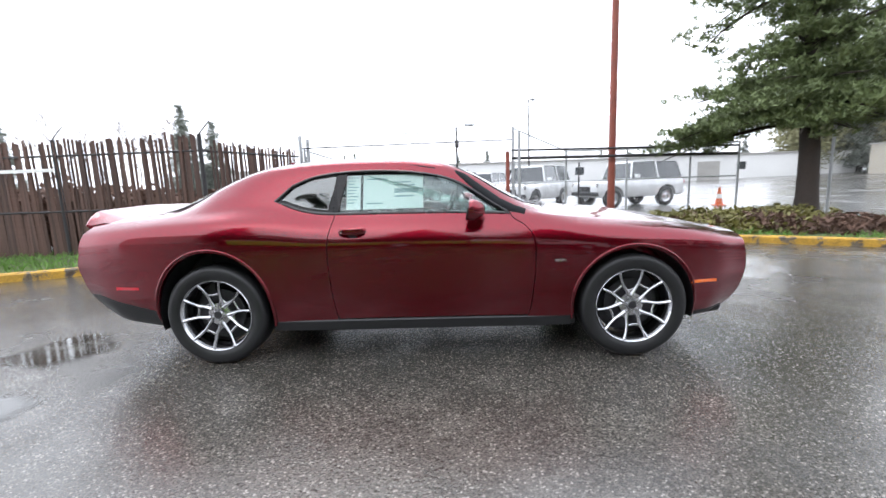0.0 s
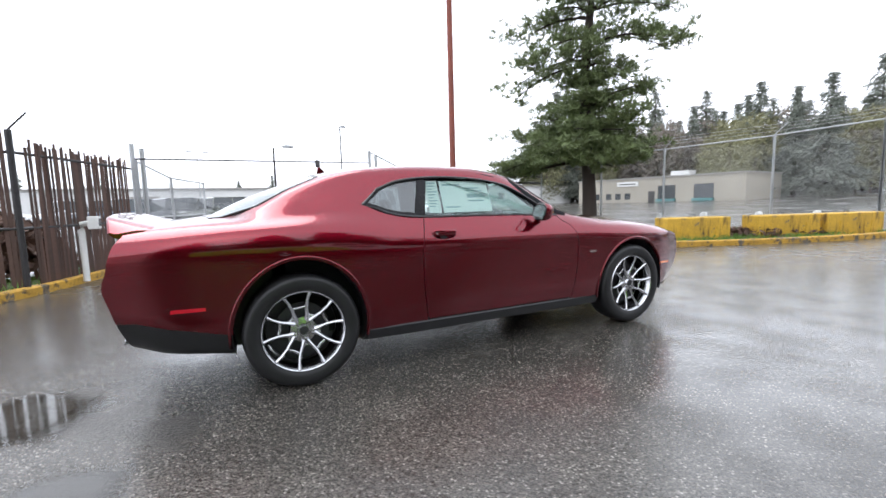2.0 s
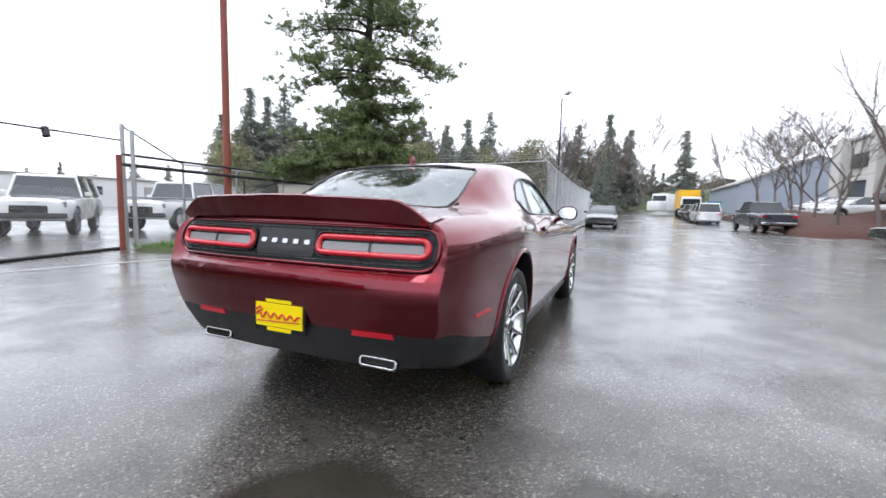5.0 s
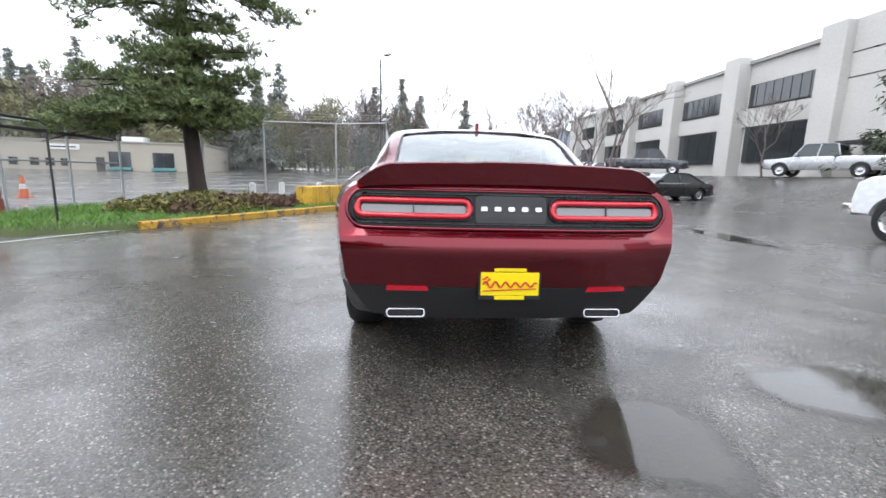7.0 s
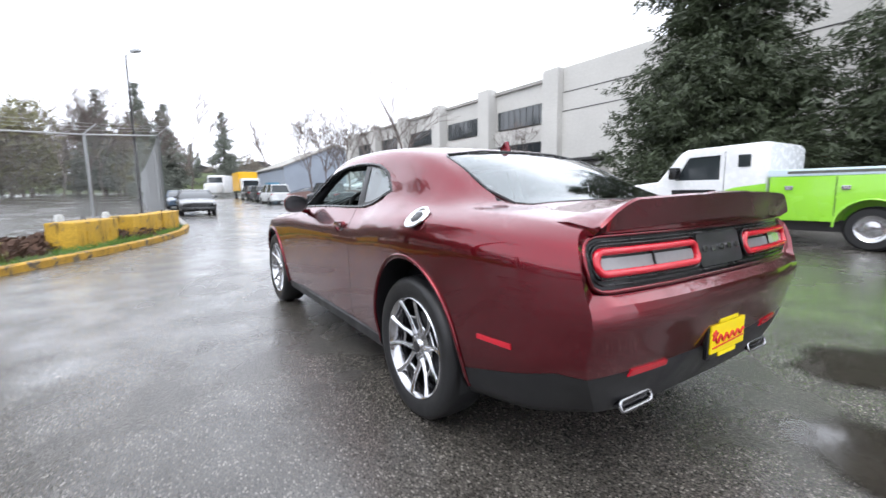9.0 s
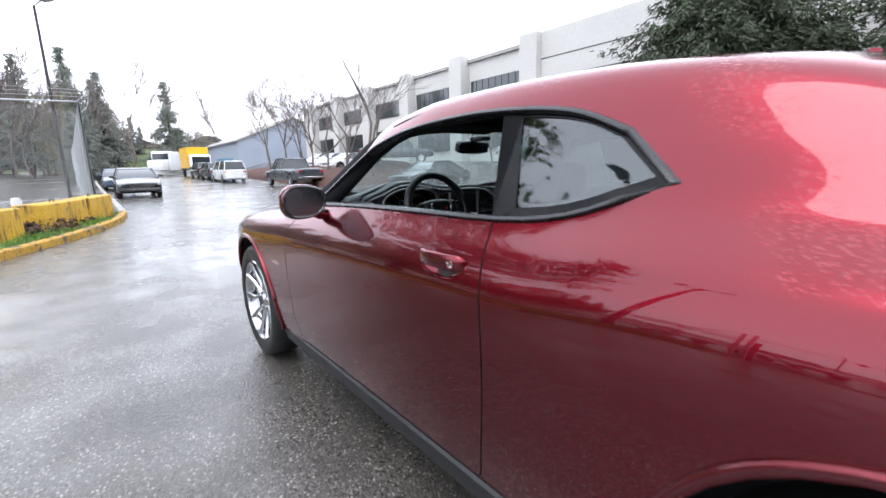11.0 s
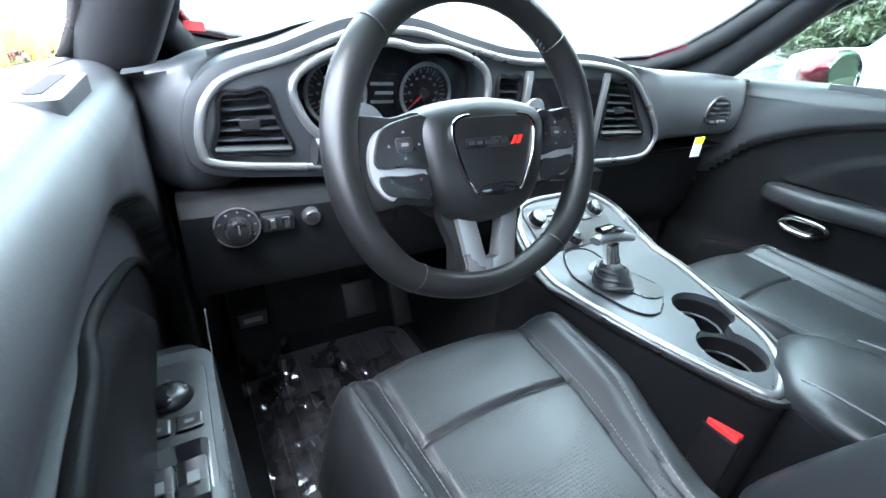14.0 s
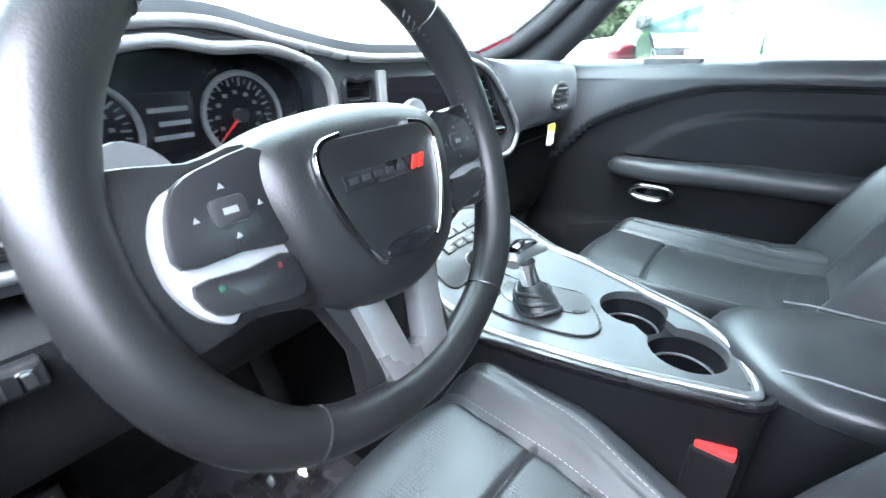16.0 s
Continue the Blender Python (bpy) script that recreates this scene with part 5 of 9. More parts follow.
cab = part("cab", cab_solid(), WHITE_PAINT, truck, smooth=35)
for s in (1, -1):
    part("side_window", prism([(1.32, 1.33), (0.99, 1.87), (0.29, 1.89), (0.29, 1.33)], "y", *sorted((s * 0.94, s * 0.955))), WINDOW_DARK, cab)
    part("door_handle", box(0.36, 0.50, *sorted((s * 0.98, s * 1.01)), 1.08, 1.12, 0.01), SATIN_BLACK, cab)
    part("door_mirror", box(1.12, 1.30, *sorted((s * 1.05, s * 1.27)), 1.36, 1.64, 0.03), SATIN_BLACK, cab, smooth=50)
    part("quarter_window", box(-0.30, -0.06, *sorted((s * 0.975, s * 0.99)), 1.60, 1.86, 0.02), WINDOW_DARK, cab)
    part("door_sign", box(0.45, 1.35, *sorted((s * 0.982, s * 0.988)), 0.98, 1.12), GLOSS_BLACK, cab, "dark stripe sign on the door")
    part("headlight", box(2.62, 2.785, *sorted((s * 0.55, s * 0.9)), 0.86, 1.06, 0.03), CLEAR_LENS, cab)
    part("wrap_swoosh", prism([(0.78, 0.52), (0.62, 0.80), (0.36, 1.04), (0.0, 1.16), (-0.60, 1.24), (-0.60, 0.52)], "y", *sorted((s * 0.979, s * 0.9835))), LIME, cab, "lime-green swoosh on the door")
    part("door_gap", box(0.20, 0.212, *sorted((s * 0.97, s * 0.985)), 0.55, 1.95), DARK_STEEL, cab)
part("windscreen", prism([(1.70, 1.345), (1.20, 1.955), (1.225, 1.975), (1.735, 1.36)], "y", -0.86, 0.86), WINDOW_DARK, cab)
part("front_bumper", box(2.70, 2.95, -0.98, 0.98, 0.45, 0.70, 0.05), CHROME, truck, smooth=50)
part("grille", box(2.70, 2.80, -0.5, 0.5, 0.75, 1.1, 0.02), SATIN_BLACK, cab)


def tool_body():
    bm = box(-5.4, -0.70, -1.10, 1.10, 0.50, 1.44, 0.03)
    ring = [(-2.25 + 0.50 * math.cos(a), 0.42 + 0.50 * math.sin(a)) for a in np.linspace(0, 2 * math.pi, 28, endpoint=False)]
    for s in (1, -1):
        bm = cut(bm, prism(ring, "y", *sorted((s * 0.7, s * 1.3))))
    return bm


tools = part("tool_body", tool_body(), LIME, truck, smooth=35)
part("top_band", box(-5.41, -0.66, -1.11, 1.11, 1.36, 1.50, 0.02), PALE_BAND, tools)
part("skirt", box(-5.3, 2.3, -0.85, 0.85, 0.30, 0.52, 0.02), DARK_STEEL, truck)
for s in (1, -1):
    for x in (-1.75, -2.9, -4.1):
        part("locker_gap", box(x, x + 0.012, *sorted((s * 1.098, s * 1.106)), 0.62, 1.34), DARK_STEEL, tools)
    for x in (-1.1, -1.95, -3.3):
        part("locker_latch", box(x, x + 0.13, *sorted((s * 1.10, s * 1.125)), 1.10, 1.18, 0.01), CHROME, tools)
    part("lettering_bar", box(-2.4, -1.0, *sorted((s * 1.112, s * 1.117)), 1.41, 1.46), P_GREY, tools)
    part("wheel_trim", tube([(-2.25 + 0.51 * math.cos(a), s * 1.10, 0.42 + 0.51 * math.sin(a)) for a in np.linspace(0, math.pi, 16)], 0.02, 6), LIME, tools)
    for x, r in ((1.92, 0.40), (-2.25, 0.40)):
        tyre, hub = vehicle_wheel(r, 0.26, None)
        wo = part("wheel", tyre, RUBBER, truck, smooth=40, m=pose(x, s * 0.86, r, 0, 0, 0 if s > 0 else 180))
        part("hub", hub, ALLOY, wo, smooth=40)


# ---- the red coupe: bodywork ----
# Half-section of the body by stations along x: underside, rocker, flank, crease, shoulder, belt, glasshouse, rail, roof.
KX = [-2.46, -2.25, -2.0, -1.85, -1.7, -1.47, -1.2, -1.0, -0.75, -0.5, -0.15, 0.16, 0.37, 0.6, 0.8, 0.97, 1.22, 1.47, 1.76, 2.02, 2.25]
SHAPE = {
    "bottom_z": [0.345, 0.30, 0.27, 0.25, 0.24, 0.24, 0.22, 0.21, 0.20, 0.20, 0.20, 0.20, 0.20, 0.20, 0.20, 0.21, 0.22, 0.23, 0.24, 0.25, 0.27],
    "rocker_y": [0.72, 0.82, 0.855, 0.87, 0.88, 0.89, 0.88, 0.875, 0.87, 0.87, 0.87, 0.87, 0.87, 0.87, 0.875, 0.88, 0.89, 0.895, 0.87, 0.82, 0.70],
    "rocker_z": [0.40, 0.355, 0.32, 0.31, 0.30, 0.30, 0.29, 0.28, 0.28, 0.28, 0.28, 0.28, 0.28, 0.28, 0.28, 0.28, 0.29, 0.29, 0.30, 0.31, 0.33],
    "flank_y": [0.825, 0.885, 0.915, 0.93, 0.942, 0.95, 0.938, 0.925, 0.912, 0.907, 0.907, 0.909, 0.912, 0.917, 0.922, 0.928, 0.938, 0.942, 0.915, 0.86, 0.75],
    "flank_z": [0.66, 0.66, 0.66, 0.66, 0.66, 0.66, 0.65, 0.64, 0.62, 0.62, 0.62, 0.62, 0.62, 0.62, 0.62, 0.62, 0.62, 0.62, 0.60, 0.58, 0.55],
    "crease_y": [0.845, 0.893, 0.922, 0.935, 0.944, 0.950, 0.938, 0.926, 0.916, 0.914, 0.914, 0.915, 0.917, 0.919, 0.922, 0.925, 0.930, 0.930, 0.900, 0.845, 0.745],
    "crease_z": [0.90, 0.925, 0.94, 0.945, 0.948, 0.945, 0.930, 0.912, 0.885, 0.878, 0.875, 0.872, 0.868, 0.865, 0.862, 0.86, 0.855, 0.85, 0.838, 0.815, 0.775],
    "shoulder_y": [0.825, 0.862, 0.888, 0.900, 0.908, 0.914, 0.905, 0.896, 0.888, 0.886, 0.886, 0.886, 0.888, 0.890, 0.892, 0.893, 0.890, 0.882, 0.85, 0.79, 0.68],
    "shoulder_z": [0.975, 0.99, 1.01, 1.02, 1.025, 1.03, 1.02, 1.00, 0.965, 0.955, 0.952, 0.95, 0.947, 0.944, 0.94, 0.937, 0.925, 0.912, 0.89, 0.855, 0.805],
    "belt_y": [0.77, 0.775, 0.79, 0.795, 0.80, 0.805, 0.80, 0.80, 0.808, 0.820, 0.822, 0.822, 0.822, 0.822, 0.82, 0.81, 0.79, 0.77, 0.73, 0.67, 0.57],
    "belt_z": [1.022, 1.045, 1.062, 1.072, 1.082, 1.10, 1.125, 1.12, 1.075, 1.058, 1.055, 1.05, 1.044, 1.036, 1.02, 1.0, 0.972, 0.952, 0.922, 0.883, 0.825],
    "glass_y": [0.69, 0.70, 0.715, 0.715, 0.715, 0.725, 0.735, 0.735, 0.745, 0.752, 0.752, 0.748, 0.745, 0.745, 0.76, 0.72, 0.66, 0.64, 0.60, 0.54, 0.45],
    "glass_z": [1.042, 1.060, 1.078, 1.088, 1.118, 1.19, 1.245, 1.255, 1.235, 1.22, 1.215, 1.205, 1.18, 1.115, 1.045, 1.012, 0.988, 0.966, 0.932, 0.890, 0.83],
    "rail_y": [0.55, 0.60, 0.64, 0.65, 0.65, 0.645, 0.645, 0.645, 0.648, 0.650, 0.645, 0.635, 0.63, 0.65, 0.68, 0.62, 0.52, 0.50, 0.47, 0.42, 0.34],
    "rail_z": [1.045, 1.070, 1.087, 1.100, 1.145, 1.262, 1.362, 1.398, 1.418, 1.424, 1.419, 1.383, 1.312, 1.180, 1.070, 1.025, 1.005, 0.982, 0.943, 0.895, 0.832],
    "roof_y": [0.30, 0.34, 0.38, 0.40, 0.41, 0.41, 0.40, 0.40, 0.40, 0.40, 0.40, 0.40, 0.40, 0.40, 0.40, 0.36, 0.30, 0.28, 0.26, 0.24, 0.20],
    "roof_z": [1.055, 1.080, 1.110, 1.175, 1.238, 1.325, 1.404, 1.434, 1.452, 1.459, 1.455, 1.414, 1.340, 1.212, 1.102, 1.040, 1.020, 0.996, 0.953, 0.900, 0.835],
    "top_z": [1.058, 1.083, 1.118, 1.186, 1.248, 1.335, 1.414, 1.442, 1.460, 1.467, 1.463, 1.424, 1.350, 1.222, 1.115, 1.045, 1.030, 1.006, 0.960, 0.903, 0.837],
}


def rear_x(y, z):
    """How far the tail bulges back past its last station."""
    plan = -0.07 * (1 - min(abs(y) / 0.86, 1) ** 3.0)
    ledge = math.exp(-((z - 0.735) / 0.10) ** 2) * -0.035
    q = min(max((z - 0.770) / 0.055, 0.0), 1.0)
    e = min(max((0.86 - abs(y)) / 0.09, 0.0), 1.0)
    recess = 0.05 * q * q * (3 - 2 * q) * e * e * (3 - 2 * e)
    under = 0.07 * max(0.0, (0.62 - z) / 0.24) ** 1.6
    lean = 0.05 * max(0.0, (z - 0.88) / 0.2)
    return plan + ledge + under + lean + recess


def front_x(y, z):
    plan = 0.085 * (1 - min(abs(y) / 0.80, 1) ** 2.4)
    return plan + 0.05 * math.exp(-((z - 0.62) / 0.2) ** 2) - 0.12 * max(0.0, (0.45 - z) / 0.2) ** 1.5


def half_section(x):
    """The half-section at x from the underside's middle round to the roof's middle, as pairs (y, z)."""
    g = {k: pchip(KX, v, x) for k, v in SHAPE.items()}
    keys = [(0.0, g["bottom_z"]), (g["rocker_y"] * 0.6, g["bottom_z"]), (g["rocker_y"] - 0.03, g["bottom_z"] + 0.02), (g["rocker_y"], g["rocker_z"]), (g["flank_y"] - 0.012, g["rocker_z"] + 0.16), (g["flank_y"], g["flank_z"]),
            (g["crease_y"], g["crease_z"]), (g["shoulder_y"], g["shoulder_z"]), (g["belt_y"], g["belt_z"]), (g["glass_y"], g["glass_z"]), (g["rail_y"], g["rail_z"]), (g["roof_y"], g["roof_z"]), (0.0, g["top_z"])]
    steps = [2, 2, 2, 5, 6, 8, 5, 5, 6, 7, 6, 6]
    p = [np.array(k) for k in keys]
    out = []
    for i, n in enumerate(steps):
        a = p[i - 1] if i else np.array((-p[1][0], p[1][1]))
        b, c = p[i], p[i + 1]
        d = p[i + 2] if i + 2 < len(p) else np.array((-p[-2][0], p[-2][1]))
        # centripetal tangents keep the sharp crease and the roof rail tidy
        t0, t1, t2 = (max(np.linalg.norm(v), 1e-5) ** 0.5 for v in (b - a, c - b, d - c))
        m1 = (c - b) - t1 * ((c - a) / (t0 + t1) - (b - a) / t0)
        m2 = (c - b) + t1 * ((d - c) / t2 - (d - b) / (t1 + t2))
        m1, m2 = m1 * 0.8, m2 * 0.8
        for s in np.arange(n) / n:
            out.append(b * (1 + 2 * s) * (1 - s) ** 2 + m1 * s * (1 - s) ** 2 + c * s * s * (3 - 2 * s) + m2 * s * s * (s - 1))
    out.append(p[-1])
    return out


def stations():
    mid = list(np.arange(-2.40, 2.215, 0.045))
    return [-2.46, -2.44, -2.42] + mid + [2.235, 2.25]


def warp(x, y, z):
    """Lets the ends of the car curve in plan and in profile."""
    wr, wf = max(0.0, (-1.95 - x) / 0.51), max(0.0, (x - 1.85) / 0.40)
    return x + rear_x(y, z) * wr ** 2.2 + front_x(y, z) * wf ** 2.2


def body_solid():
    bm = bmesh.new()
    rings = []
    xs = stations()
    for x in xs:
        hs = half_section(x)
        ring = [(float(y), float(z)) for y, z in hs] + [(-float(y), float(z)) for y, z in hs[-2:0:-1]]
        rings.append([bm.verts.new((warp(x, y, z), y, z)) for y, z in ring])
    n = len(rings[0])
    for a, b in zip(rings, rings[1:]):
        for k in range(n):
            bm.faces.new((a[k], b[k], b[(k + 1) % n], a[(k + 1) % n]))
    half = n // 2
    for ring, x, sign in ((rings[0], xs[0], 1), (rings[-1], xs[-1], -1)):
        cols = 24
        grid = []
        for i in range(1, half):
            L, R = ring[i], ring[n - i]
            y0, z0 = L.co.y, L.co.z
            row = [L] + [bm.verts.new((warp(x, y0 * (1 - 2 * c / cols), z0), y0 * (1 - 2 * c / cols), z0)) for c in range(1, cols)] + [R]
            grid.append(row)
        for a, b in zip(grid, grid[1:]):
            for c in range(cols):
                q = (a[c], b[c], b[c + 1], a[c + 1])
                bm.faces.new(q if sign > 0 else q[::-1])
        for tip, row, flip in ((ring[0], grid[0], 1), (ring[half], grid[-1], -1)):
            for c in range(cols):
                q = (tip, row[c], row[c + 1]) if flip * sign > 0 else (tip, row[c + 1], row[c])
                bm.faces.new(q)
    bmesh.ops.remove_doubles(bm, verts=bm.verts, dist=1e-5)
    bmesh.ops.recalc_face_normals(bm, faces=bm.faces)
    return bm


_SECTIONS = {}


def section_at(x):
    k = round(x, 2)
    if k not in _SECTIONS:
        _SECTIONS[k] = half_section(k)
    return _SECTIONS[k]


def side_y(x, z):
    """The flank's half-width at (x, z)."""
    hs = section_at(x)
    pts = [p for p in hs[6:56]]
    best = None
    for a, b in zip(pts, pts[1:]):
        if (a[1] - z) * (b[1] - z) <= 0 and abs(b[1] - a[1]) > 1e-6:
            best = a[0] + (b[0] - a[0]) * (z - a[1]) / (b[1] - a[1])
    return float(best if best is not None else pts[-1][0])


def top_z(x, y):
    """The height of the hood, glass, roof or deck at (x, y)."""
    hs = section_at(x)
    y = abs(y)
    for a, b in zip(hs[::-1], hs[::-1][1:]):
        if a[0] <= y <= b[0] + 1e-6:
            return float(a[1] + (b[1] - a[1]) * (y - a[0]) / max(b[0] - a[0], 1e-6))
    return float(hs[-1][1])


def cabin_solid():
    """The hollow of the cabin."""
    bm = bmesh.new()
    rings = []
    for x in [-1.62] + list(np.arange(-1.55, 0.90, 0.05)) + [0.93]:
        hs = half_section(x)
        ring = [(0.0, 0.245), (0.70, 0.245), (0.76, 0.30)]
        ring += [(0.775, z) for z in (0.45, 0.6, 0.75, 0.9)]
        upper = [(float(y), float(z)) for y, z in hs[30:]]
        belt = [(min(y - 0.075 if z < 1.04 else y - 0.05, 0.775), z - 0.045 * max(0.0, 1 - y / 0.8)) for y, z in upper]
        belt = [(max(y, 0.0), max(z, 0.93)) for y, z in belt]
        ring += belt[:-1] + [(0.0, belt[-1][1])]
        ring = ring[:1] + [p for p in ring[1:-1]] + ring[-1:]
        rings.append(ring + [(-y, z) for y, z in ring[-2:0:-1]])
        rings[-1] = [(x, y, z) for y, z in rings[-1]]
    sheet(rings, bm, closed_rows=True, close_ends=True)
    bmesh.ops.recalc_face_normals(bm, faces=bm.faces)
    return bm


WINDOW = curve_through([(0.640, 1.034), (0.517, 1.110), (0.362, 1.212), (0.203, 1.287), (0.0, 1.331), (-0.244, 1.352), (-0.50, 1.352), (-0.743, 1.325), (-0.904, 1.266)], 5) + [(-1.026, 1.160)] + curve_through([(-0.93, 1.128), (-0.80, 1.085), (-0.60, 1.062), (-0.15, 1.058), (0.24, 1.050), (0.60, 1.034)], 3)
SCREEN = [(0.955, 0.0), (0.935, 0.25), (0.87, 0.47), (0.76, 0.645), (0.66, 0.675), (0.56, 0.660), (0.42, 0.628), (0.28, 0.598), (0.225, 0.56), (0.205, 0.3), (0.20, 0.0)]
BACKLIGHT = [(-1.26, 0.0), (-1.265, 0.3), (-1.28, 0.55), (-1.32, 0.572), (-1.5, 0.585), (-1.7, 0.60), (-1.90, 0.605), (-1.97, 0.57), (-2.01, 0.35), (-2.03, 0.0)]
DOOR = curve_through([(-0.585, 1.09), (-0.59, 1.04), (-0.632, 0.86), (-0.630, 0.58), (-0.60, 0.34)], 4) + [(-0.585, 0.315), (0.745, 0.315)] + curve_through([(0.768, 0.36), (0.795, 0.60), (0.797, 0.84), (0.740, 0.945), (0.66, 1.0), (0.62, 1.09)], 4)


def both(outline):
    return outline + [(x, -y) for x, y in outline[::-1] if abs(y) > 1e-6]


def grown(outline, d):
    """An outline moved outwards by d."""
    n = len(outline)
    area = sum(outline[i][0] * outline[(i + 1) % n][1] - outline[(i + 1) % n][0] * outline[i][1] for i in range(n))
    s = 1 if area > 0 else -1
    out = []
    for i in range(n):
        a, b = np.array(outline[i - 1]), np.array(outline[(i + 1) % n])
        t = (b - a) / max(np.linalg.norm(b - a), 1e-9)
        out.append((outline[i][0] + s * d * t[1], outline[i][1] - s * d * t[0]))
    return out


def pane_mesh(outline, place, thick, inward):
    """A curved pane that follows the body: a fan of inset rings over an outline, with real thickness."""
    bm = bmesh.new()
    c = np.mean(np.array(outline), axis=0)
    layers = []
    for depth in (0.0, thick):
        rings = []
        for k in (1.0, 0.85, 0.7, 0.55, 0.4, 0.25, 0.1):
            rings.append([bm.verts.new(place(c[0] + (p[0] - c[0]) * k, c[1] + (p[1] - c[1]) * k, depth)) for p in outline])
        for a, b in zip(rings, rings[1:]):
            for i in range(len(outline)):
                j = (i + 1) % len(outline)
                bm.faces.new((a[i], a[j], b[j], b[i]))
        bm.faces.new(rings[-1])
        layers.append(rings[0])
    for i in range(len(outline)):
        j = (i + 1) % len(outline)
        bm.faces.new((layers[0][i], layers[0][j], layers[1][j], layers[1][i]))
    bmesh.ops.recalc_face_normals(bm, faces=bm.faces)
    return bm


def wheel_well(x, side):
    bm = bmesh.new()
    y0, y1 = (0.60, 1.1)
    ring = []
    for k in range(40):
        a = 2 * math.pi * k / 40
        ring.append((x + 0.412 * math.cos(a), 0.375 + (0.458 if x < 0 else 0.412) * math.sin(a)))
    return prism(ring, "y", min(side * y0, side * y1), max(side * y0, side * y1), bm=bm)


car = thing("coupe", "rain-wet deep red coupe with its driver's window open", "car")
solid = body_solid()
solid = cut(solid, cabin_solid())
solid = cut(solid, prism(WINDOW, "y", -1.2, 1.2))
solid = cut(solid, prism(both(SCREEN), "z", 1.012, 1.7))
solid = cut(solid, prism(both(BACKLIGHT), "z", 1.09, 1.7))
for wx in (-1.473, 1.473):
    for sd in (-1, 1):
        solid = cut(solid, wheel_well(wx, sd))
VALANCE = [(-3.0, 0.15), (-3.0, 0.528), (-2.36, 0.528), (-2.20, 0.48), (-1.80, 0.385), (-1.80, 0.15)]
valance = cut(solid.copy(), prism(VALANCE, "y", -1.2, 1.2), "INTERSECT")
solid = cut(solid, prism(grown(VALANCE, 0.0015), "y", -1.2, 1.2))
part("rear_valance", valance, BLACK_PLASTIC, car, "grained black lower bumper", smooth=35)
doors = {}
for sd, nm in ((1, "left"), (-1, "right")):
    lo, hi = (0.5, 1.3) if sd > 0 else (-1.3, -0.5)
    doors[sd] = cut(solid.copy(), prism(grown(DOOR, -0.0028), "y", lo, hi), "INTERSECT")
    scoop = bmesh.new()
    bmesh.ops.create_uvsphere(scoop, u_segments=32, v_segments=16, radius=1)
    for v in scoop.verts:
        v.co = (-0.455 + v.co.x * 0.092, sd * side_y(-0.455, 0.925) + v.co.y * 0.020, 0.926 + v.co.z * 0.038)
    doors[sd] = cut(doors[sd], scoop)
    solid = cut(solid, prism(grown(DOOR, 0.0028), "y", lo, hi))


def two_tone(bm, black_below=0.315):
    """Faces of the sill, the valance and the cabin's inside are black, the rest is paint."""
    for f in bm.faces:
        c = f.calc_center_median()
        inside = -1.66 < c.x < 0.96 and abs(c.y) < side_y(min(max(c.x, -2.4), 2.3), min(max(c.z, 0.3), 1.40)) - 0.022 and c.z < top_z(min(max(c.x, -2.4), 2.3), c.y) - 0.02
        f.material_index = 1 if (c.z < black_below or inside or f.normal.z < -0.9) else 0


two_tone(solid)
part("body", solid, [RED, BLACK_PLASTIC], car, "deep red metallic bodywork with black sills", smooth=32)
for sd in (1, -1):
    two_tone(doors[sd], 0.30)
    doors[sd] = part("door", doors[sd], [RED, BLACK_PLASTIC], car, smooth=32)


# glass and its seals
def side_place(sd, off):
    return lambda x, z, d: (x, sd * (side_y(x, z) - off - d), z)


# the two panes meet on a line that leans back as it falls
FRONT_PANE = [p for p in WINDOW if (p[1] > 1.2 and p[0] > -0.48) or (p[1] <= 1.2 and p[0] > 0.3)] + [(-0.495, 1.352), (-0.565, 1.06)] + [p for p in WINDOW if p[1] <= 1.2 and -0.55 < p[0] <= 0.3]
QUARTER = [(-0.506, 1.352)] + [p for p in WINDOW if p[0] < (-0.53 if p[1] > 1.2 else -0.58)] + [(-0.572, 1.060)]
part("door_window", pane_mesh(grown(FRONT_PANE, 0.004), side_place(-1, 0.018), 0.005, 1), GLASS, doors[-1], "closed side glass", smooth=40).visible_shadow = False
for sd in (1, -1):
    part("quarter_window", pane_mesh(grown(QUARTER, 0.004), side_place(sd, 0.012), 0.005, 1), FOGGED_GLASS, car, smooth=40).visible_shadow = False
    part("window_seal", tube([side_place(sd, 0.004)(x, z, 0) for x, z in WINDOW], 0.014, 8, closed=True, flat=0.7), SATIN_BLACK, car, smooth=60)
    # black printed border round the quarter glass, widest at its front edge
    inner = [(min(x + (-0.765 - x) * 0.17, -0.642 + 0.20 * (z - 1.06)), z + (1.228 - z) * 0.19) for x, z in QUARTER]
    ring_a, ring_b = ([side_place(sd, 0.0085)(x, z, 0) for x, z in o] for o in (grown(QUARTER, 0.002), inner))
    border = bmesh.new()
    va, vb = [border.verts.new(q) for q in ring_a], [border.verts.new(q) for q in ring_b]
    for k in range(len(va)):
        border.faces.new((va[k], va[(k + 1) % len(va)], vb[(k + 1) % len(va)], vb[k]))
    part("glass_border", border, TAIL_BLACK, car, "black printed glass border")
part("windscreen", pane_mesh(grown(both(SCREEN), 0.004), lambda x, y, d: (x, y, top_z(x, y) - 0.008 - d), 0.006, 1), MISTED_GLASS, car, smooth=40).visible_shadow = False
part("rear_window", pane_mesh(grown(both(BACKLIGHT), 0.004), lambda x, y, d: (x, y, top_z(x, y) - 0.006 - d), 0.006, 1), SKY_GLASS, car, "rain-spotted rear glass", smooth=40).visible_shadow = False
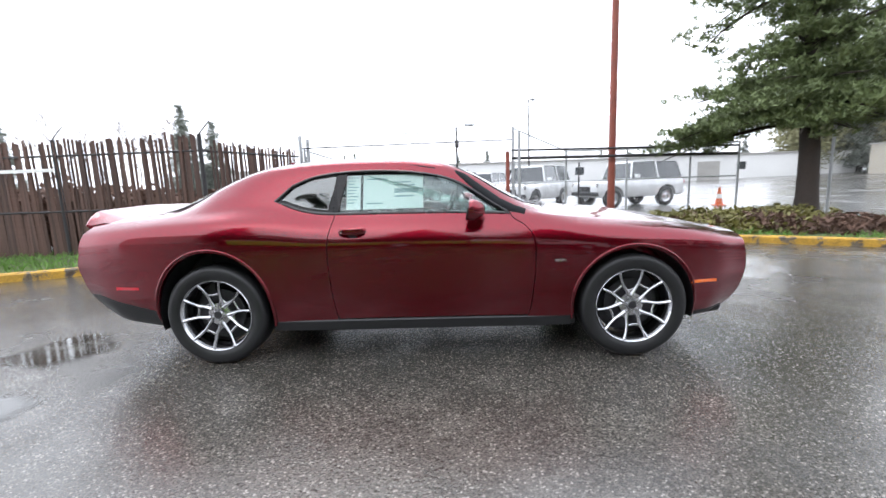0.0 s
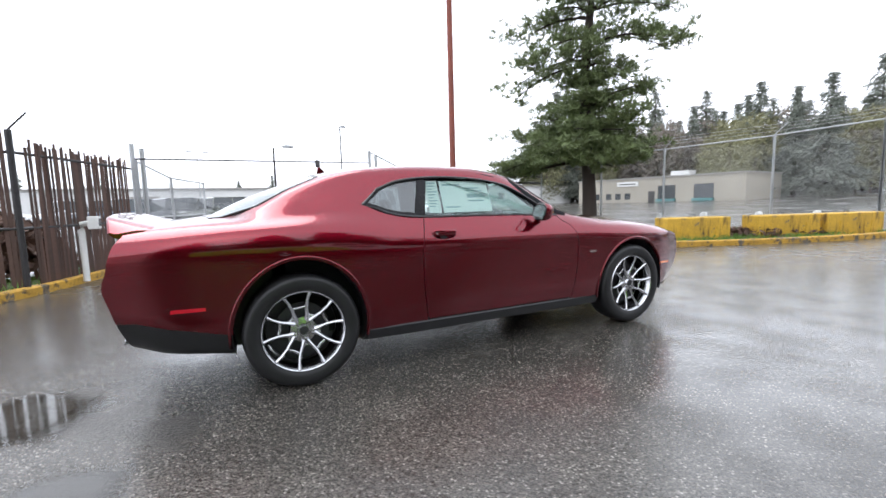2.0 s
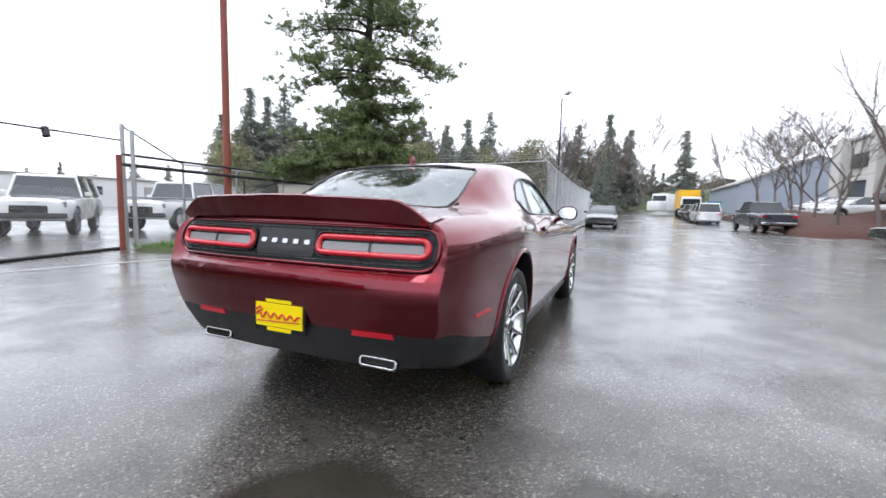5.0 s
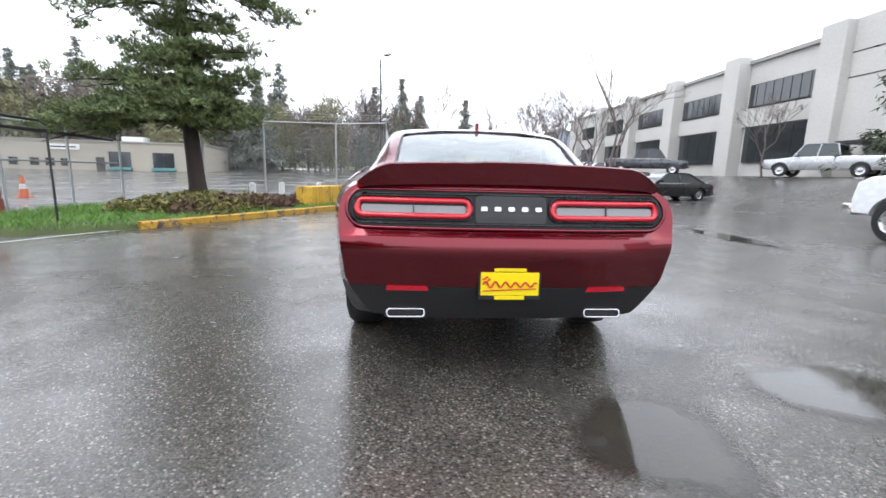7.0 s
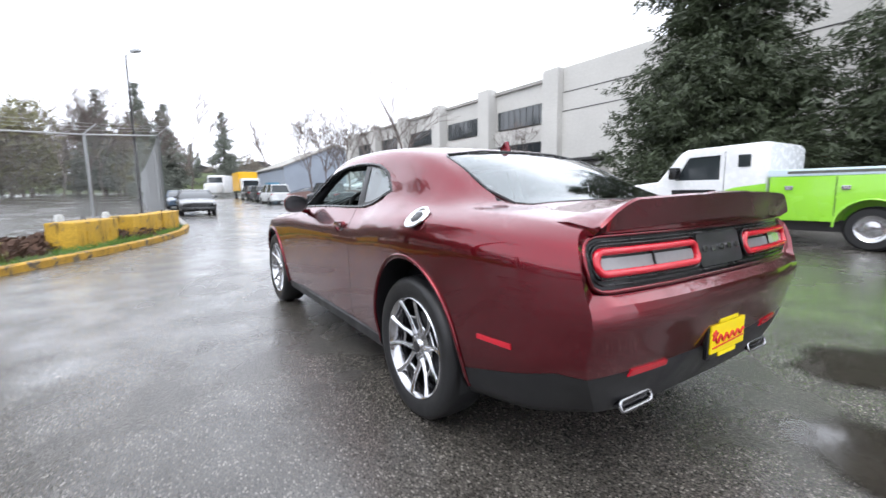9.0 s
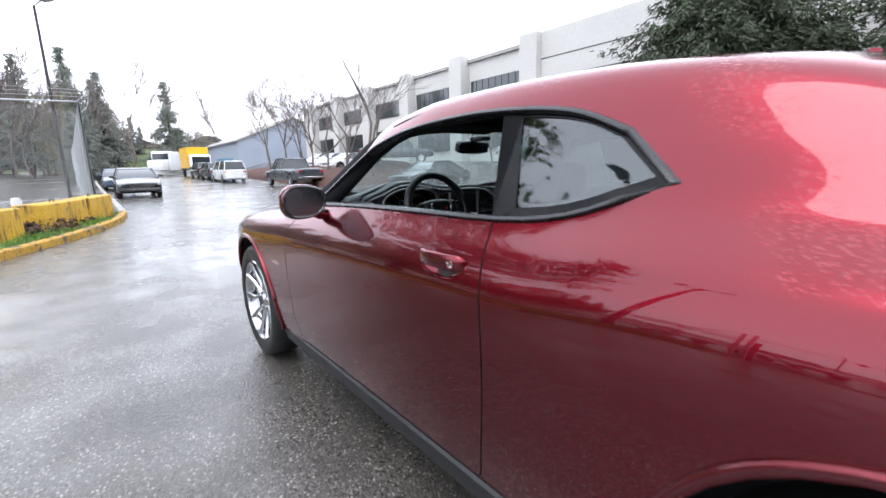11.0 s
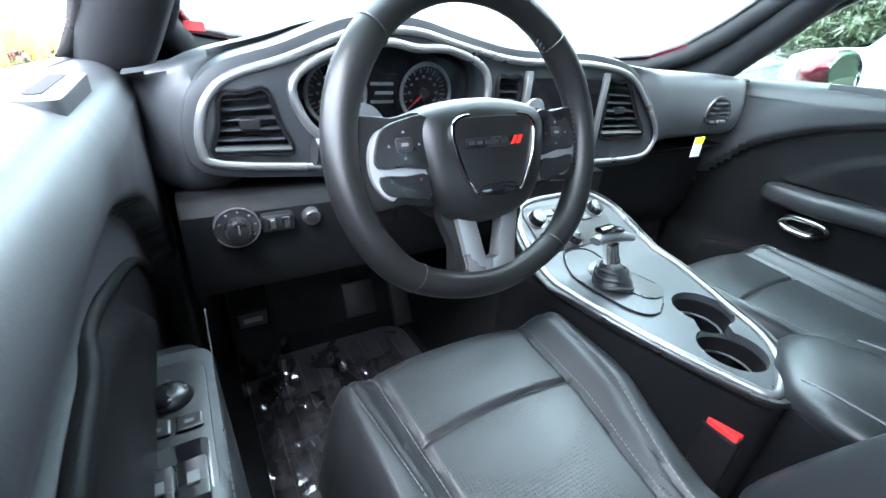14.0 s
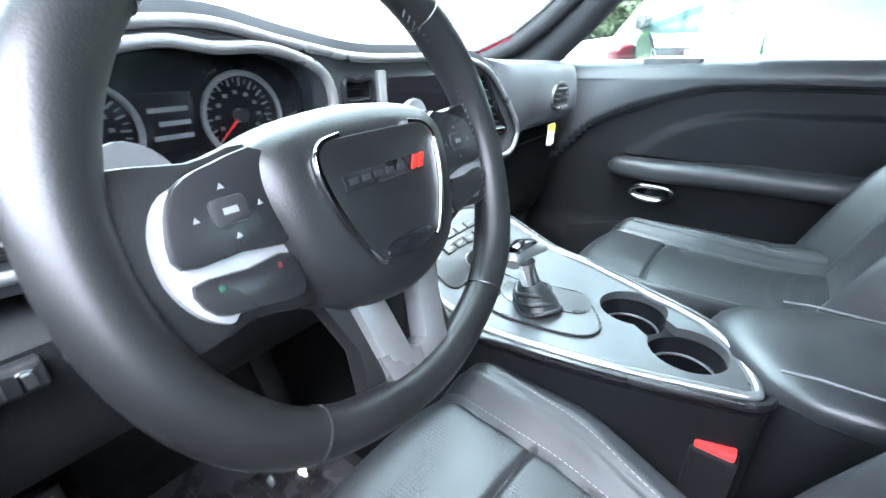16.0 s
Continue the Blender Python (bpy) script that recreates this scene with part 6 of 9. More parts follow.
part("screen_seal", tube([(x, y, top_z(x, y) - 0.004) for x, y in both(SCREEN)], 0.010, 6, closed=True), SATIN_BLACK, car, smooth=60)
part("screen_seal", tube([(x, y, top_z(x, y) - 0.004) for x, y in both(BACKLIGHT)], 0.009, 6, closed=True), SATIN_BLACK, car, smooth=60)




def rain(name, outline, place, count, seed, parent):
    """Beads of rain that cling to a pane: small low domes, thickest towards the lower edge."""
    rng = np.random.RandomState(seed)
    us, vs_ = [q[0] for q in outline], [q[1] for q in outline]
    verts, faces = [], []
    while len(faces) < count * 5:
        u, v = rng.uniform(min(us), max(us)), rng.uniform(min(vs_), max(vs_))
        within = False
        for (x0, y0), (x1, y1) in zip(outline, outline[1:] + outline[:1]):
            if (y0 > v) != (y1 > v) and u < (x1 - x0) * (v - y0) / (y1 - y0) + x0:
                within = not within
        if not within:
            continue
        r = rng.uniform(0.0009, 0.0026) * (1.5 if rng.rand() < 0.08 else 1.0)
        i = len(verts)
        for k in range(5):
            a = 1.2566 * k
            verts.append(place(u + r * math.cos(a), v + r * 1.25 * math.sin(a), 0.0))
        verts.append(place(u, v, -0.0014))
        faces += [(i + k, i + (k + 1) % 5, i + 5) for k in range(5)]
    me = bpy.data.meshes.new(name)
    me.from_pydata(verts, [], faces)
    me.materials.append(RAIN_DROP)
    me.shade_smooth()
    ob = new(name, me)
    ob.parent, ob.visible_shadow = parent, False
    ob["kind"] = "stuff"


rain("rain_beads", FRONT_PANE, side_place(-1, 0.0175), 1500, 31, doors[-1])
rain("rain_beads", both(SCREEN), lambda x, y, d: (x, y, top_z(x, y) - 0.0075 - d), 2600, 32, car)
rain("rain_beads", both(BACKLIGHT), lambda x, y, d: (x, y, top_z(x, y) - 0.0055 - d), 1600, 34, car)

# tail
def tail_x(y, z):
    return warp(-2.46, y, z)


def dense(outline, step=0.03):
    """The same outline with points along its straight sides too."""
    out = []
    for a, b in zip(outline, outline[1:] + outline[:1]):
        n = max(1, int(math.hypot(b[0] - a[0], b[1] - a[1]) / step))
        out += [(a[0] + (b[0] - a[0]) * k / n, a[1] + (b[1] - a[1]) * k / n) for k in range(n)]
    return out


def tail_panel(name, outline, proud, thick, mat, parent, label=""):
    return part(name, pane_mesh(dense(outline), lambda y, z, d: (tail_x(y, z) - proud + d, y, z), thick, 1), mat, parent, label, smooth=45)


fascia = tail_panel("tail_panel", rounded(-0.800, 0.800, 0.826, 0.996, 0.080, 7), 0.012, 0.03, TAIL_BLACK, car, "gloss black panel across the tail")
part("panel_rim", tube([(tail_x(y, z) - 0.010, y, z) for y, z in dense(rounded(-0.806, 0.806, 0.820, 1.002, 0.085, 8))], 0.008, 8, closed=True), RED, fascia, smooth=60)
part("panel_rim", tube([(tail_x(y, z) - 0.015, y, z) for y, z in dense(rounded(-0.786, 0.786, 0.842, 0.984, 0.066, 8))], 0.004, 6, closed=True), SATIN_BLACK, fascia, smooth=60)
for sd in (1, -1):
    a, b = sorted((sd * 0.190, sd * 0.772))
    lamp = tail_panel("tail_light", rounded(a, b, 0.862, 0.972, 0.042, 6), 0.016, 0.02, TAIL_BLACK, car, "racetrack-shaped red tail lamp")
    part("lamp_rim", tube([(tail_x(y, z) - 0.021, y, z) for y, z in dense(rounded(a, b, 0.860, 0.974, 0.044, 7))], 0.004, 6, closed=True), SATIN_BLACK, lamp, smooth=60)
    part("light_guide", tube([(tail_x(y, z) - 0.020, y, z) for y, z in dense(rounded(a + 0.018, b - 0.018, 0.880, 0.952, 0.030, 7))], 0.0175, 8, closed=True, flat=0.8), RED_LENS, lamp, smooth=60)
    tail_panel("inner_lens", rounded(a + 0.036, b - 0.036, 0.892, 0.930, 0.014, 4), 0.019, 0.012, CLEAR_LENS, lamp, "pale reversing lens")
    tail_panel("divider", [((a + b) / 2 - 0.003, 0.872), ((a + b) / 2 + 0.003, 0.872), ((a + b) / 2 + 0.003, 0.962), ((a + b) / 2 - 0.003, 0.962)], 0.026, 0.01, SATIN_BLACK, lamp)
    c0, c1 = sorted((sd * 0.40, sd * 0.615))
    tail_panel("reflector", [(c0, 0.508), (c1, 0.505), (c1 - 0.01, 0.532), (c0 + 0.01, 0.532)], 0.006, 0.012, RED_LENS, car)
    # side marker in the rear wing
    mk = [(-2.19, 0.572), (-2.01, 0.572), (-2.012, 0.592), (-2.185, 0.594)]
    part("side_marker", pane_mesh(mk, lambda x, z, d: (warp(x, 0.87, z), sd * (side_y(x, z) + 0.004 - d), z), 0.012, 1), RED_LENS, car)
    mk = [(1.865, 0.515), (2.05, 0.512), (2.045, 0.534), (1.865, 0.537)]
    part("side_marker", pane_mesh(mk, lambda x, z, d: (warp(x, 0.84, z), sd * (side_y(x, z) + 0.005 - d), z), 0.012, 1), AMBER_LENS, car, "amber front side marker")
    # exhaust tips
    ex = rounded(min(sd * 0.42, sd * 0.61), max(sd * 0.42, sd * 0.61), 0.360, 0.398, 0.014, 4)
    tip = part("exhaust_tip", tube([(-2.462 + 0.3 * (z - 0.38), y, z) for y, z in dense(ex)], 0.0062, 8, closed=True), ALLOY, car, "chrome exhaust finisher", smooth=60)
    part("exhaust_mouth", prism(ex, "x", -2.457, -2.38), GLOSS_BLACK, tip)
for k in range(5):
    y = 0.135 - k * 0.0675
    tail_panel("letter_block", rounded(y - 0.016, y + 0.016, 0.908, 0.930, 0.005, 2), 0.021, 0.008, ALLOY, fascia)
tail_panel("centre_panel", rounded(-0.176, 0.176, 0.850, 0.980, 0.015, 3), 0.015, 0.006, BLACK_PLASTIC, fascia)
# number plate: dealer's yellow card in a black frame, its lettering as plain strokes
plate = part("plate_holder", box(-2.537, -2.519, -0.158, 0.158, 0.470, 0.642, 0.004), SATIN_BLACK, car, "yellow dealer card in a black frame")
part("card", box(-2.543, -2.536, -0.146, 0.146, 0.495, 0.612, 0.002), YELLOW_CARD, plate)
part("card", box(-2.543, -2.536, -0.075, 0.075, 0.474, 0.492, 0.002), YELLOW_CARD, plate)
part("card", box(-2.543, -2.536, -0.080, 0.080, 0.616, 0.634, 0.002), YELLOW_CARD, plate)
RED_INK = material("red_ink", (0.55, 0.02, 0.015), 0.5, vary=0.05)
stroke = [(-2.546, 0.135 - 0.27 * q, 0.552 + 0.016 * math.sin(q * 34) * (1 - 0.4 * q)) for q in np.linspace(0, 1, 60)]
part("stroke", tube(stroke, 0.0045, 6), RED_INK, plate)
part("stroke", tube([(-2.546, 0.138, 0.575), (-2.546, 0.115, 0.590), (-2.546, 0.100, 0.580), (-2.546, 0.120, 0.562), (-2.546, 0.100, 0.540)], 0.005, 6), RED_INK, plate)
part("stroke", tube([(-2.546, 0.135, 0.520), (-2.546, -0.13, 0.532)], 0.003, 6), RED_INK, plate)


def spoiler():
    bm = bmesh.new()
    rows = []
    for y in np.linspace(-0.755, 0.755, 49):
        a = abs(y)
        h = 1.0 if a < 0.60 else max(0.0, 1 - ((a - 0.60) / 0.155) ** 1.4)
        swell = 1.0 + 0.06 * (1 - min(a / 0.2, 1) ** 6)
        x0 = -0.06 * (1 - (a / 0.78) ** 3)
        zd = top_z(-2.35, y) - 0.02
        top = zd + 0.02 + (1.150 - 1.078) * h * swell
        rows.append([(-2.20 + x0, y, zd - 0.005), (-2.20 + x0, y, zd + 0.022), (-2.32 + x0, y, zd + 0.028 + 0.03 * h), (-2.42 + x0, y, top - 0.008), (-2.447 + x0, y, top), (-2.458 + x0, y, top - 0.006), (-2.425 + x0, y, zd - 0.014)])
    sheet(rows, bm, closed_rows=True, close_ends=True)
    bmesh.ops.recalc_face_normals(bm, faces=bm.faces)
    return bm


part("spoiler", spoiler(), RED, car, "body-coloured rear spoiler", smooth=35)
part("antenna", prism([(-1.10, 1.42), (-1.19, 1.415), (-1.175, 1.475), (-1.155, 1.478)], "y", -0.012, 0.012, 0.006), RED, car, smooth=40)
# fuel cap on the left rear wing
fz, fx = 1.035, -1.545
cap_normal = Vector((-(side_y(fx + 0.05, fz) - side_y(fx - 0.05, fz)) / 0.10, 1, -(side_y(fx, fz + 0.05) - side_y(fx, fz - 0.05)) / 0.10)).normalized()
fuel = part("fuel_cap", lathe([(0.0, 0.0), (0.068, 0.0), (0.074, 0.006), (0.072, 0.012), (0.054, 0.014), (0.050, 0.009), (0.0, 0.012)], "z", 40), CHROME, car, "brushed metal fuel filler cap", smooth=40, m=Matrix.Translation((fx, side_y(fx, fz), fz)) @ cap_normal.to_track_quat("Z", "Y").to_matrix().to_4x4() @ Matrix.Translation((0, 0, -0.003)))
part("cap_badge", lathe([(0.0, 0.013), (0.03, 0.014), (0.034, 0.012), (0.034, 0.008)], "z", 24), SATIN_BLACK, fuel, smooth=40)

# flanks: handles, mirrors, badges, arch lips
for sd in (1, -1):
    d = doors[sd]
    hx, hz = -0.455, 0.930
    bar = [(hx - 0.096, side_y(hx - 0.09, hz) - 0.004), (hx - 0.072, side_y(hx, hz) + 0.008), (hx - 0.03, side_y(hx, hz) + 0.013), (hx + 0.04, side_y(hx, hz) + 0.012), (hx + 0.075, side_y(hx, hz) + 0.006), (hx + 0.094, side_y(hx + 0.09, hz) - 0.004)]
    strap = curve_through(bar, 4)
    part("handle", tube([(x, sd * y, hz + 0.014) for x, y in strap], [0.005 + 0.003 * min(1, min(k, len(strap) - 1 - k) / 3) for k in range(len(strap))], 14, flat=2.9), RED, d, smooth=60)
    part("lock", lathe([(0.0, 0.0), (0.010, 0.0), (0.011, -0.006)], "y", 16), CHROME, d, m=pose(hx - 0.066, sd * (side_y(hx, hz) + 0.0175), hz + 0.014, 0, 0, 0 if sd < 0 else 180))
    # mirror: rounded shell on a stalk, glass facing back
    def glass_x(y, z):
        """The glass is set turned and tipped in its shell."""
        return (0.350 - 0.10 * (y - 0.972) + 0.05 * (z - 1.07)) if sd > 0 else (0.348 - 0.08 * (y - 0.972) + 0.20 * (z - 1.07))

    mirror = part("mirror_shell", bmesh.new(), RED, d, "door mirror with a wet glass")
    shell = bmesh.new()
    bmesh.ops.create_uvsphere(shell, u_segments=28, v_segments=18, radius=1)
    for v in shell.verts:
        x, y, z = v.co
        y, z = (math.copysign(abs(q) ** 0.82, q) for q in (y, z))
        v.co = (0.375 + x * 0.085, sd * (0.968 + y * 0.098 * (1 - 0.12 * max(x, 0))), 1.070 + z * 0.072 * (1 - 0.1 * max(x, 0) + 0.10 * y))
        v.co.x = max(v.co.x, glass_x(abs(v.co.y), v.co.z) + 0.002)
    if sd < 0:
        bmesh.ops.reverse_faces(shell, faces=shell.faces)
    shell.to_mesh(mirror.data)
    shell.free()
    mirror.data.shade_smooth()
    mirror.data.set_sharp_from_angle(angle=radians(40))
    rim = [(0.968 + 0.088 * math.copysign(abs(math.cos(a)) ** 0.8, math.cos(a)), 1.070 + 0.062 * math.copysign(abs(math.sin(a)) ** 0.8, math.sin(a)) * (1 + 0.10 * math.cos(a))) for a in np.linspace(0, 2 * math.pi, 36, endpoint=False)]
    part("mirror_rim", tube([(glass_x(y, z) + 0.001, sd * y, z) for y, z in rim], 0.007, 6, closed=True), GLOSS_BLACK, mirror, smooth=60)
    part("mirror_glass", pane_mesh(rim, lambda y, z, q: (glass_x(y, z) + q, sd * y, z), 0.004, 1), DARK_MIRROR if sd > 0 else MIRROR, mirror)
    part("mirror_stalk", tube([(0.44, sd * 0.83, 1.000), (0.425, sd * 0.88, 1.005), (0.40, sd * 0.93, 1.035)], [0.034, 0.030, 0.034], 12, flat=0.7), RED, mirror, smooth=60)
    # badge on the front wing, as plain strokes
    for bx in (0.925, 0.962):
        part("badge_stroke", pane_mesh([(bx, 0.700), (bx + 0.033, 0.700), (bx + 0.038, 0.716), (bx + 0.005, 0.716)], lambda x, z, q: (x, sd * (side_y(x, z) + 0.004 - q), z), 0.004, 1), CHROME, car)
    for wx, rz in ((-1.473, 0.458), (1.473, 0.412)):
        arch = []
        for a in np.linspace(-12, 192, 40):
            x, z = wx + 0.428 * math.cos(radians(a)), 0.375 + (rz + 0.016) * math.sin(radians(a))
            arch.append((x, sd * (side_y(x, max(z, 0.31)) + 0.002), z))
        part("arch_lip", tube(arch, 0.0105, 8, flat=0.9), RED, car, smooth=60)
        inner = bmesh.new()
        sheet([[(wx + 0.409 * math.cos(radians(a)), sd * y, 0.375 + rz * 0.985 * math.sin(radians(a))) for a in np.linspace(-14, 194, 30)] for y in (0.62, 0.90)], inner)
        part("arch_liner", inner, BLACK_PLASTIC, car, smooth=60)
part("wiper", tube([(0.93, 0.55, 1.035), (0.985, 0.2, 1.062), (0.985, -0.15, 1.062)], 0.007, 6), SATIN_BLACK, car)
part("wiper", tube([(0.93, 0.02, 1.050), (0.97, -0.3, 1.055), (0.90, -0.56, 1.040)], 0.007, 6), SATIN_BLACK, car)
part("chin_spoiler", prism([(1.83, 0.28), (2.05, 0.245), (2.16, 0.262), (2.18, 0.300), (1.85, 0.31)], "y", -0.72, 0.72, 0.01), BLACK_PLASTIC, car)
part("sill", prism([(0.80, 0.22), (0.876, 0.235), (0.886, 0.300), (0.86, 0.325), (0.80, 0.325)], "x", -1.05, 1.05), BLACK_PLASTIC, car)
part("sill", prism([(-0.80, 0.22), (-0.876, 0.235), (-0.886, 0.300), (-0.86, 0.325), (-0.80, 0.325)], "x", -1.05, 1.05), BLACK_PLASTIC, car)


def wheel():
    """Nineteen-inch wheel lying in the xz plane, its face towards +y."""
    w = bpy.data.objects.new("wheel", None)
    scene.collection.objects.link(w)
    prof = [(0.257, -0.095), (0.270, -0.112), (0.310, -0.118), (0.345, -0.112), (0.362, -0.090), (0.3665, -0.04), (0.3675, 0.0), (0.3665, 0.04), (0.362, 0.090), (0.345, 0.112), (0.330, 0.117), (0.310, 0.118), (0.290, 0.116), (0.272, 0.110), (0.257, 0.098)]
    part("tyre", lathe(prof, "y", 72), RUBBER, w, smooth=40)
    rim = part("rim", lathe([(0.238, -0.10), (0.236, 0.02), (0.238, 0.085), (0.252, 0.104), (0.247, 0.110), (0.236, 0.100), (0.226, 0.03), (0.222, -0.09)], "y", 72, closed=True), ALLOY, w, smooth=40)
    rim.matrix_basis = Matrix.Diagonal((1.045, 1, 1.045, 1))
    part("brake_disc", lathe([(0.06, -0.005), (0.17, -0.005), (0.172, 0.012), (0.06, 0.012)], "y", 40, closed=True), DARK_ALLOY, w, smooth=40)
    part("barrel", lathe([(0.0, -0.06), (0.224, -0.06), (0.226, -0.02)], "y", 40), DARK_ALLOY, w, smooth=40)
    part("hub", lathe([(0.0, 0.080), (0.030, 0.080), (0.034, 0.074), (0.040, 0.062), (0.078, 0.056), (0.084, 0.03), (0.06, 0.012), (0.0, 0.012)], "y", 40), ALLOY, rim, smooth=40)
    part("hub_cap", lathe([(0.0, 0.085), (0.025, 0.084), (0.028, 0.078)], "y", 24), DARK_ALLOY, rim, smooth=40)
    for k in range(5):
        A = radians(90 + 72 * k)
        def at(r, da, y):
            return (r * math.cos(A + radians(da)), y, r * math.sin(A + radians(da)))
        for s in (-1, 1):
            part("spoke", tube([at(0.068, s * 28, 0.050), at(0.105, s * 21, 0.058), at(0.150, s * 16.5, 0.070), at(0.200, s * 17, 0.084), at(0.242, s * 18.5, 0.094)], [0.0195, 0.0140, 0.0122, 0.0116, 0.0146], 8, flat=1.3, up=(0, 1, 0)), ALLOY, rim, smooth=50)
        part("spoke_bridge", tube([at(0.150, -15.5, 0.068), at(0.140, 0, 0.064), at(0.150, 15.5, 0.068)], 0.0085, 8, up=(0, 1, 0)), ALLOY, rim, smooth=50)
        part("spoke_bridge", tube([at(0.112, 20, 0.058), at(0.092, 36, 0.050), at(0.112, 52, 0.058)], 0.010, 8, up=(0, 1, 0)), ALLOY, rim, smooth=50)
        part("lug_nut", lathe([(0.0, 0.074), (0.008, 0.073), (0.0105, 0.066), (0.0115, 0.045)], "y", 10), CHROME, rim, smooth=40, m=pose(0.055 * math.cos(A + 0.63), 0, 0.055 * math.sin(A + 0.63)))
    return w


first = wheel()
first.parent = car
first.matrix_basis = pose(-1.473, 0.805, 0.3675, 0, 12, 0)
for x, sd, a in ((1.473, 1, 40), (-1.473, -1, 8), (1.473, -1, -31)):
    copy_thing(first, pose(x, sd * 0.805, 0.3675, 0, 0, 0 if sd > 0 else 180) @ pose(0, 0, 0, 0, a, 0))

# price sheet and papers inside the right-hand glass
PAPER = material("white_paper", (0.72, 0.74, 0.73), 0.7, vary=0.03)
INK = material("pale_grey_print", (0.22, 0.30, 0.32), 0.7, vary=0.05)


def sheet_of_paper(x0, x1, z0, z1, name, label):
    p = part(name, pane_mesh([(x0, z0), (x1, z0), (x1, z1), (x0, z1)], lambda x, z, d: (x, -(side_y(x, z) - 0.028 - d), z), 0.001, 1), PAPER, doors[-1], label)
    return p


sticker = sheet_of_paper(-0.395, 0.035, 1.085, 1.325, "price_sheet", "printed white price sheet taped in the window")
side_list = sheet_of_paper(-0.515, -0.415, 1.085, 1.325, "price_list", "narrow printed list taped in the window")
for k in range(9):
    z = 1.305 - 0.022 * k
    for x0, x1, par in ((-0.505, -0.43, side_list),):
        part("print_line", pane_mesh([(x0, z), (x1 - 0.015 * (k % 3), z), (x1 - 0.015 * (k % 3), z + 0.008), (x0, z + 0.008)], lambda x, zz, d: (x, -(side_y(x, zz) - 0.0265 - d), zz), 0.0005, 1), INK, par)
for x0, x1, z, h in ((-0.17, 0.0, 1.195, 0.03), (-0.17, -0.03, 1.165, 0.012), (-0.17, -0.02, 1.245, 0.010), (-0.17, -0.05, 1.265, 0.010), (-0.37, -0.22, 1.29, 0.012), (-0.37, -0.25, 1.12, 0.01)):
    part("print_line", pane_mesh([(x0, z), (x1, z), (x1, z + h), (x0, z + h)], lambda x, zz, d: (x, -(side_y(x, zz) - 0.0265 - d), zz), 0.0005, 1), INK, sticker)


# ---- the red coupe: cabin ----
def soft_material(name, colour, rough, pores=420.0, depth=0.0002, dots=0.0, spec=0.35):
    """Grained leather or moulded skin: pebble relief, slight polish where it is touched, and, if dots are wanted, small punched holes."""
    m = bpy.data.materials.new(name)
    m.use_nodes = True
    nt = m.node_tree
    N, L = nt.nodes.new, nt.links.new
    b = nt.nodes["Principled BSDF"]
    b.inputs["Specular IOR Level"].default_value = spec
    tc, cells, worn = N("ShaderNodeTexCoord"), N("ShaderNodeTexVoronoi"), N("ShaderNodeTexNoise")
    cells.inputs["Scale"].default_value = pores
    worn.inputs["Scale"].default_value, worn.inputs["Detail"].default_value = 7, 5
    L(tc.outputs["Object"], cells.inputs["Vector"]); L(tc.outputs["Object"], worn.inputs["Vector"])
    hv, mr, rg = N("ShaderNodeHueSaturation"), N("ShaderNodeMapRange"), N("ShaderNodeMapRange")
    hv.inputs["Color"].default_value = (*colour, 1)
    mr.inputs["From Min"].default_value, mr.inputs["From Max"].default_value = 0.3, 0.7
    mr.inputs["To Min"].default_value, mr.inputs["To Max"].default_value = 0.8, 1.2
    rg.inputs["From Min"].default_value, rg.inputs["From Max"].default_value = 0.3, 0.7
    rg.inputs["To Min"].default_value, rg.inputs["To Max"].default_value = rough - 0.07, rough + 0.07
    L(worn.outputs[0], mr.inputs["Value"]); L(worn.outputs[0], rg.inputs["Value"])
    L(mr.outputs[0], hv.inputs["Value"]); L(hv.outputs[0], b.inputs["Base Color"]); L(rg.outputs[0], b.inputs["Roughness"])
    bp = N("ShaderNodeBump")
    bp.inputs["Strength"].default_value, bp.inputs["Distance"].default_value = 0.5, depth
    L(cells.outputs["Distance"], bp.inputs["Height"])
    last = bp
    if dots:
        holes, hm, b2 = N("ShaderNodeTexVoronoi"), N("ShaderNodeMapRange"), N("ShaderNodeBump")
        holes.inputs["Scale"].default_value, holes.inputs["Randomness"].default_value = dots, 0.0
        L(tc.outputs["Object"], holes.inputs["Vector"])
        hm.inputs["From Min"].default_value, hm.inputs["From Max"].default_value = 0.12, 0.26
        L(holes.outputs["Distance"], hm.inputs["Value"])
        b2.inputs["Strength"].default_value, b2.inputs["Distance"].default_value = 0.7, 0.0012
        L(hm.outputs[0], b2.inputs["Height"]); L(bp.outputs[0], b2.inputs["Normal"])
        last = b2
    L(last.outputs[0], b.inputs["Normal"])
    return m


LEATHER = soft_material("black_leather", (0.0135, 0.0145, 0.016), 0.38, 380)
PERFORATED = soft_material("perforated_black_leather", (0.0125, 0.0135, 0.015), 0.40, 380, dots=210)
RIM_LEATHER = soft_material("wheel_leather", (0.0062, 0.0064, 0.0068), 0.40, 620, 0.00014)
SOFT_SKIN = soft_material("charcoal_dash_skin", (0.0225, 0.0250, 0.0280), 0.46, 700, 0.00015)
# black plastic, darkened further: shade of someone leaning in is put into its colour
HARD_SKIN = soft_material("shaded_black_moulding", (0.0058, 0.0061, 0.0068), 0.52, 700, 0.0004, spec=0.07)
CARPET = material("black_carpet", (0.020, 0.020, 0.022), 0.95, vary=0.4, scale=30, fine=700, bump=0.002, spec=0.1)
MAT_RUBBER = material("mat_rubber", (0.060, 0.058, 0.064), 0.30, vary=0.3, fine=200, bump=0.0008)
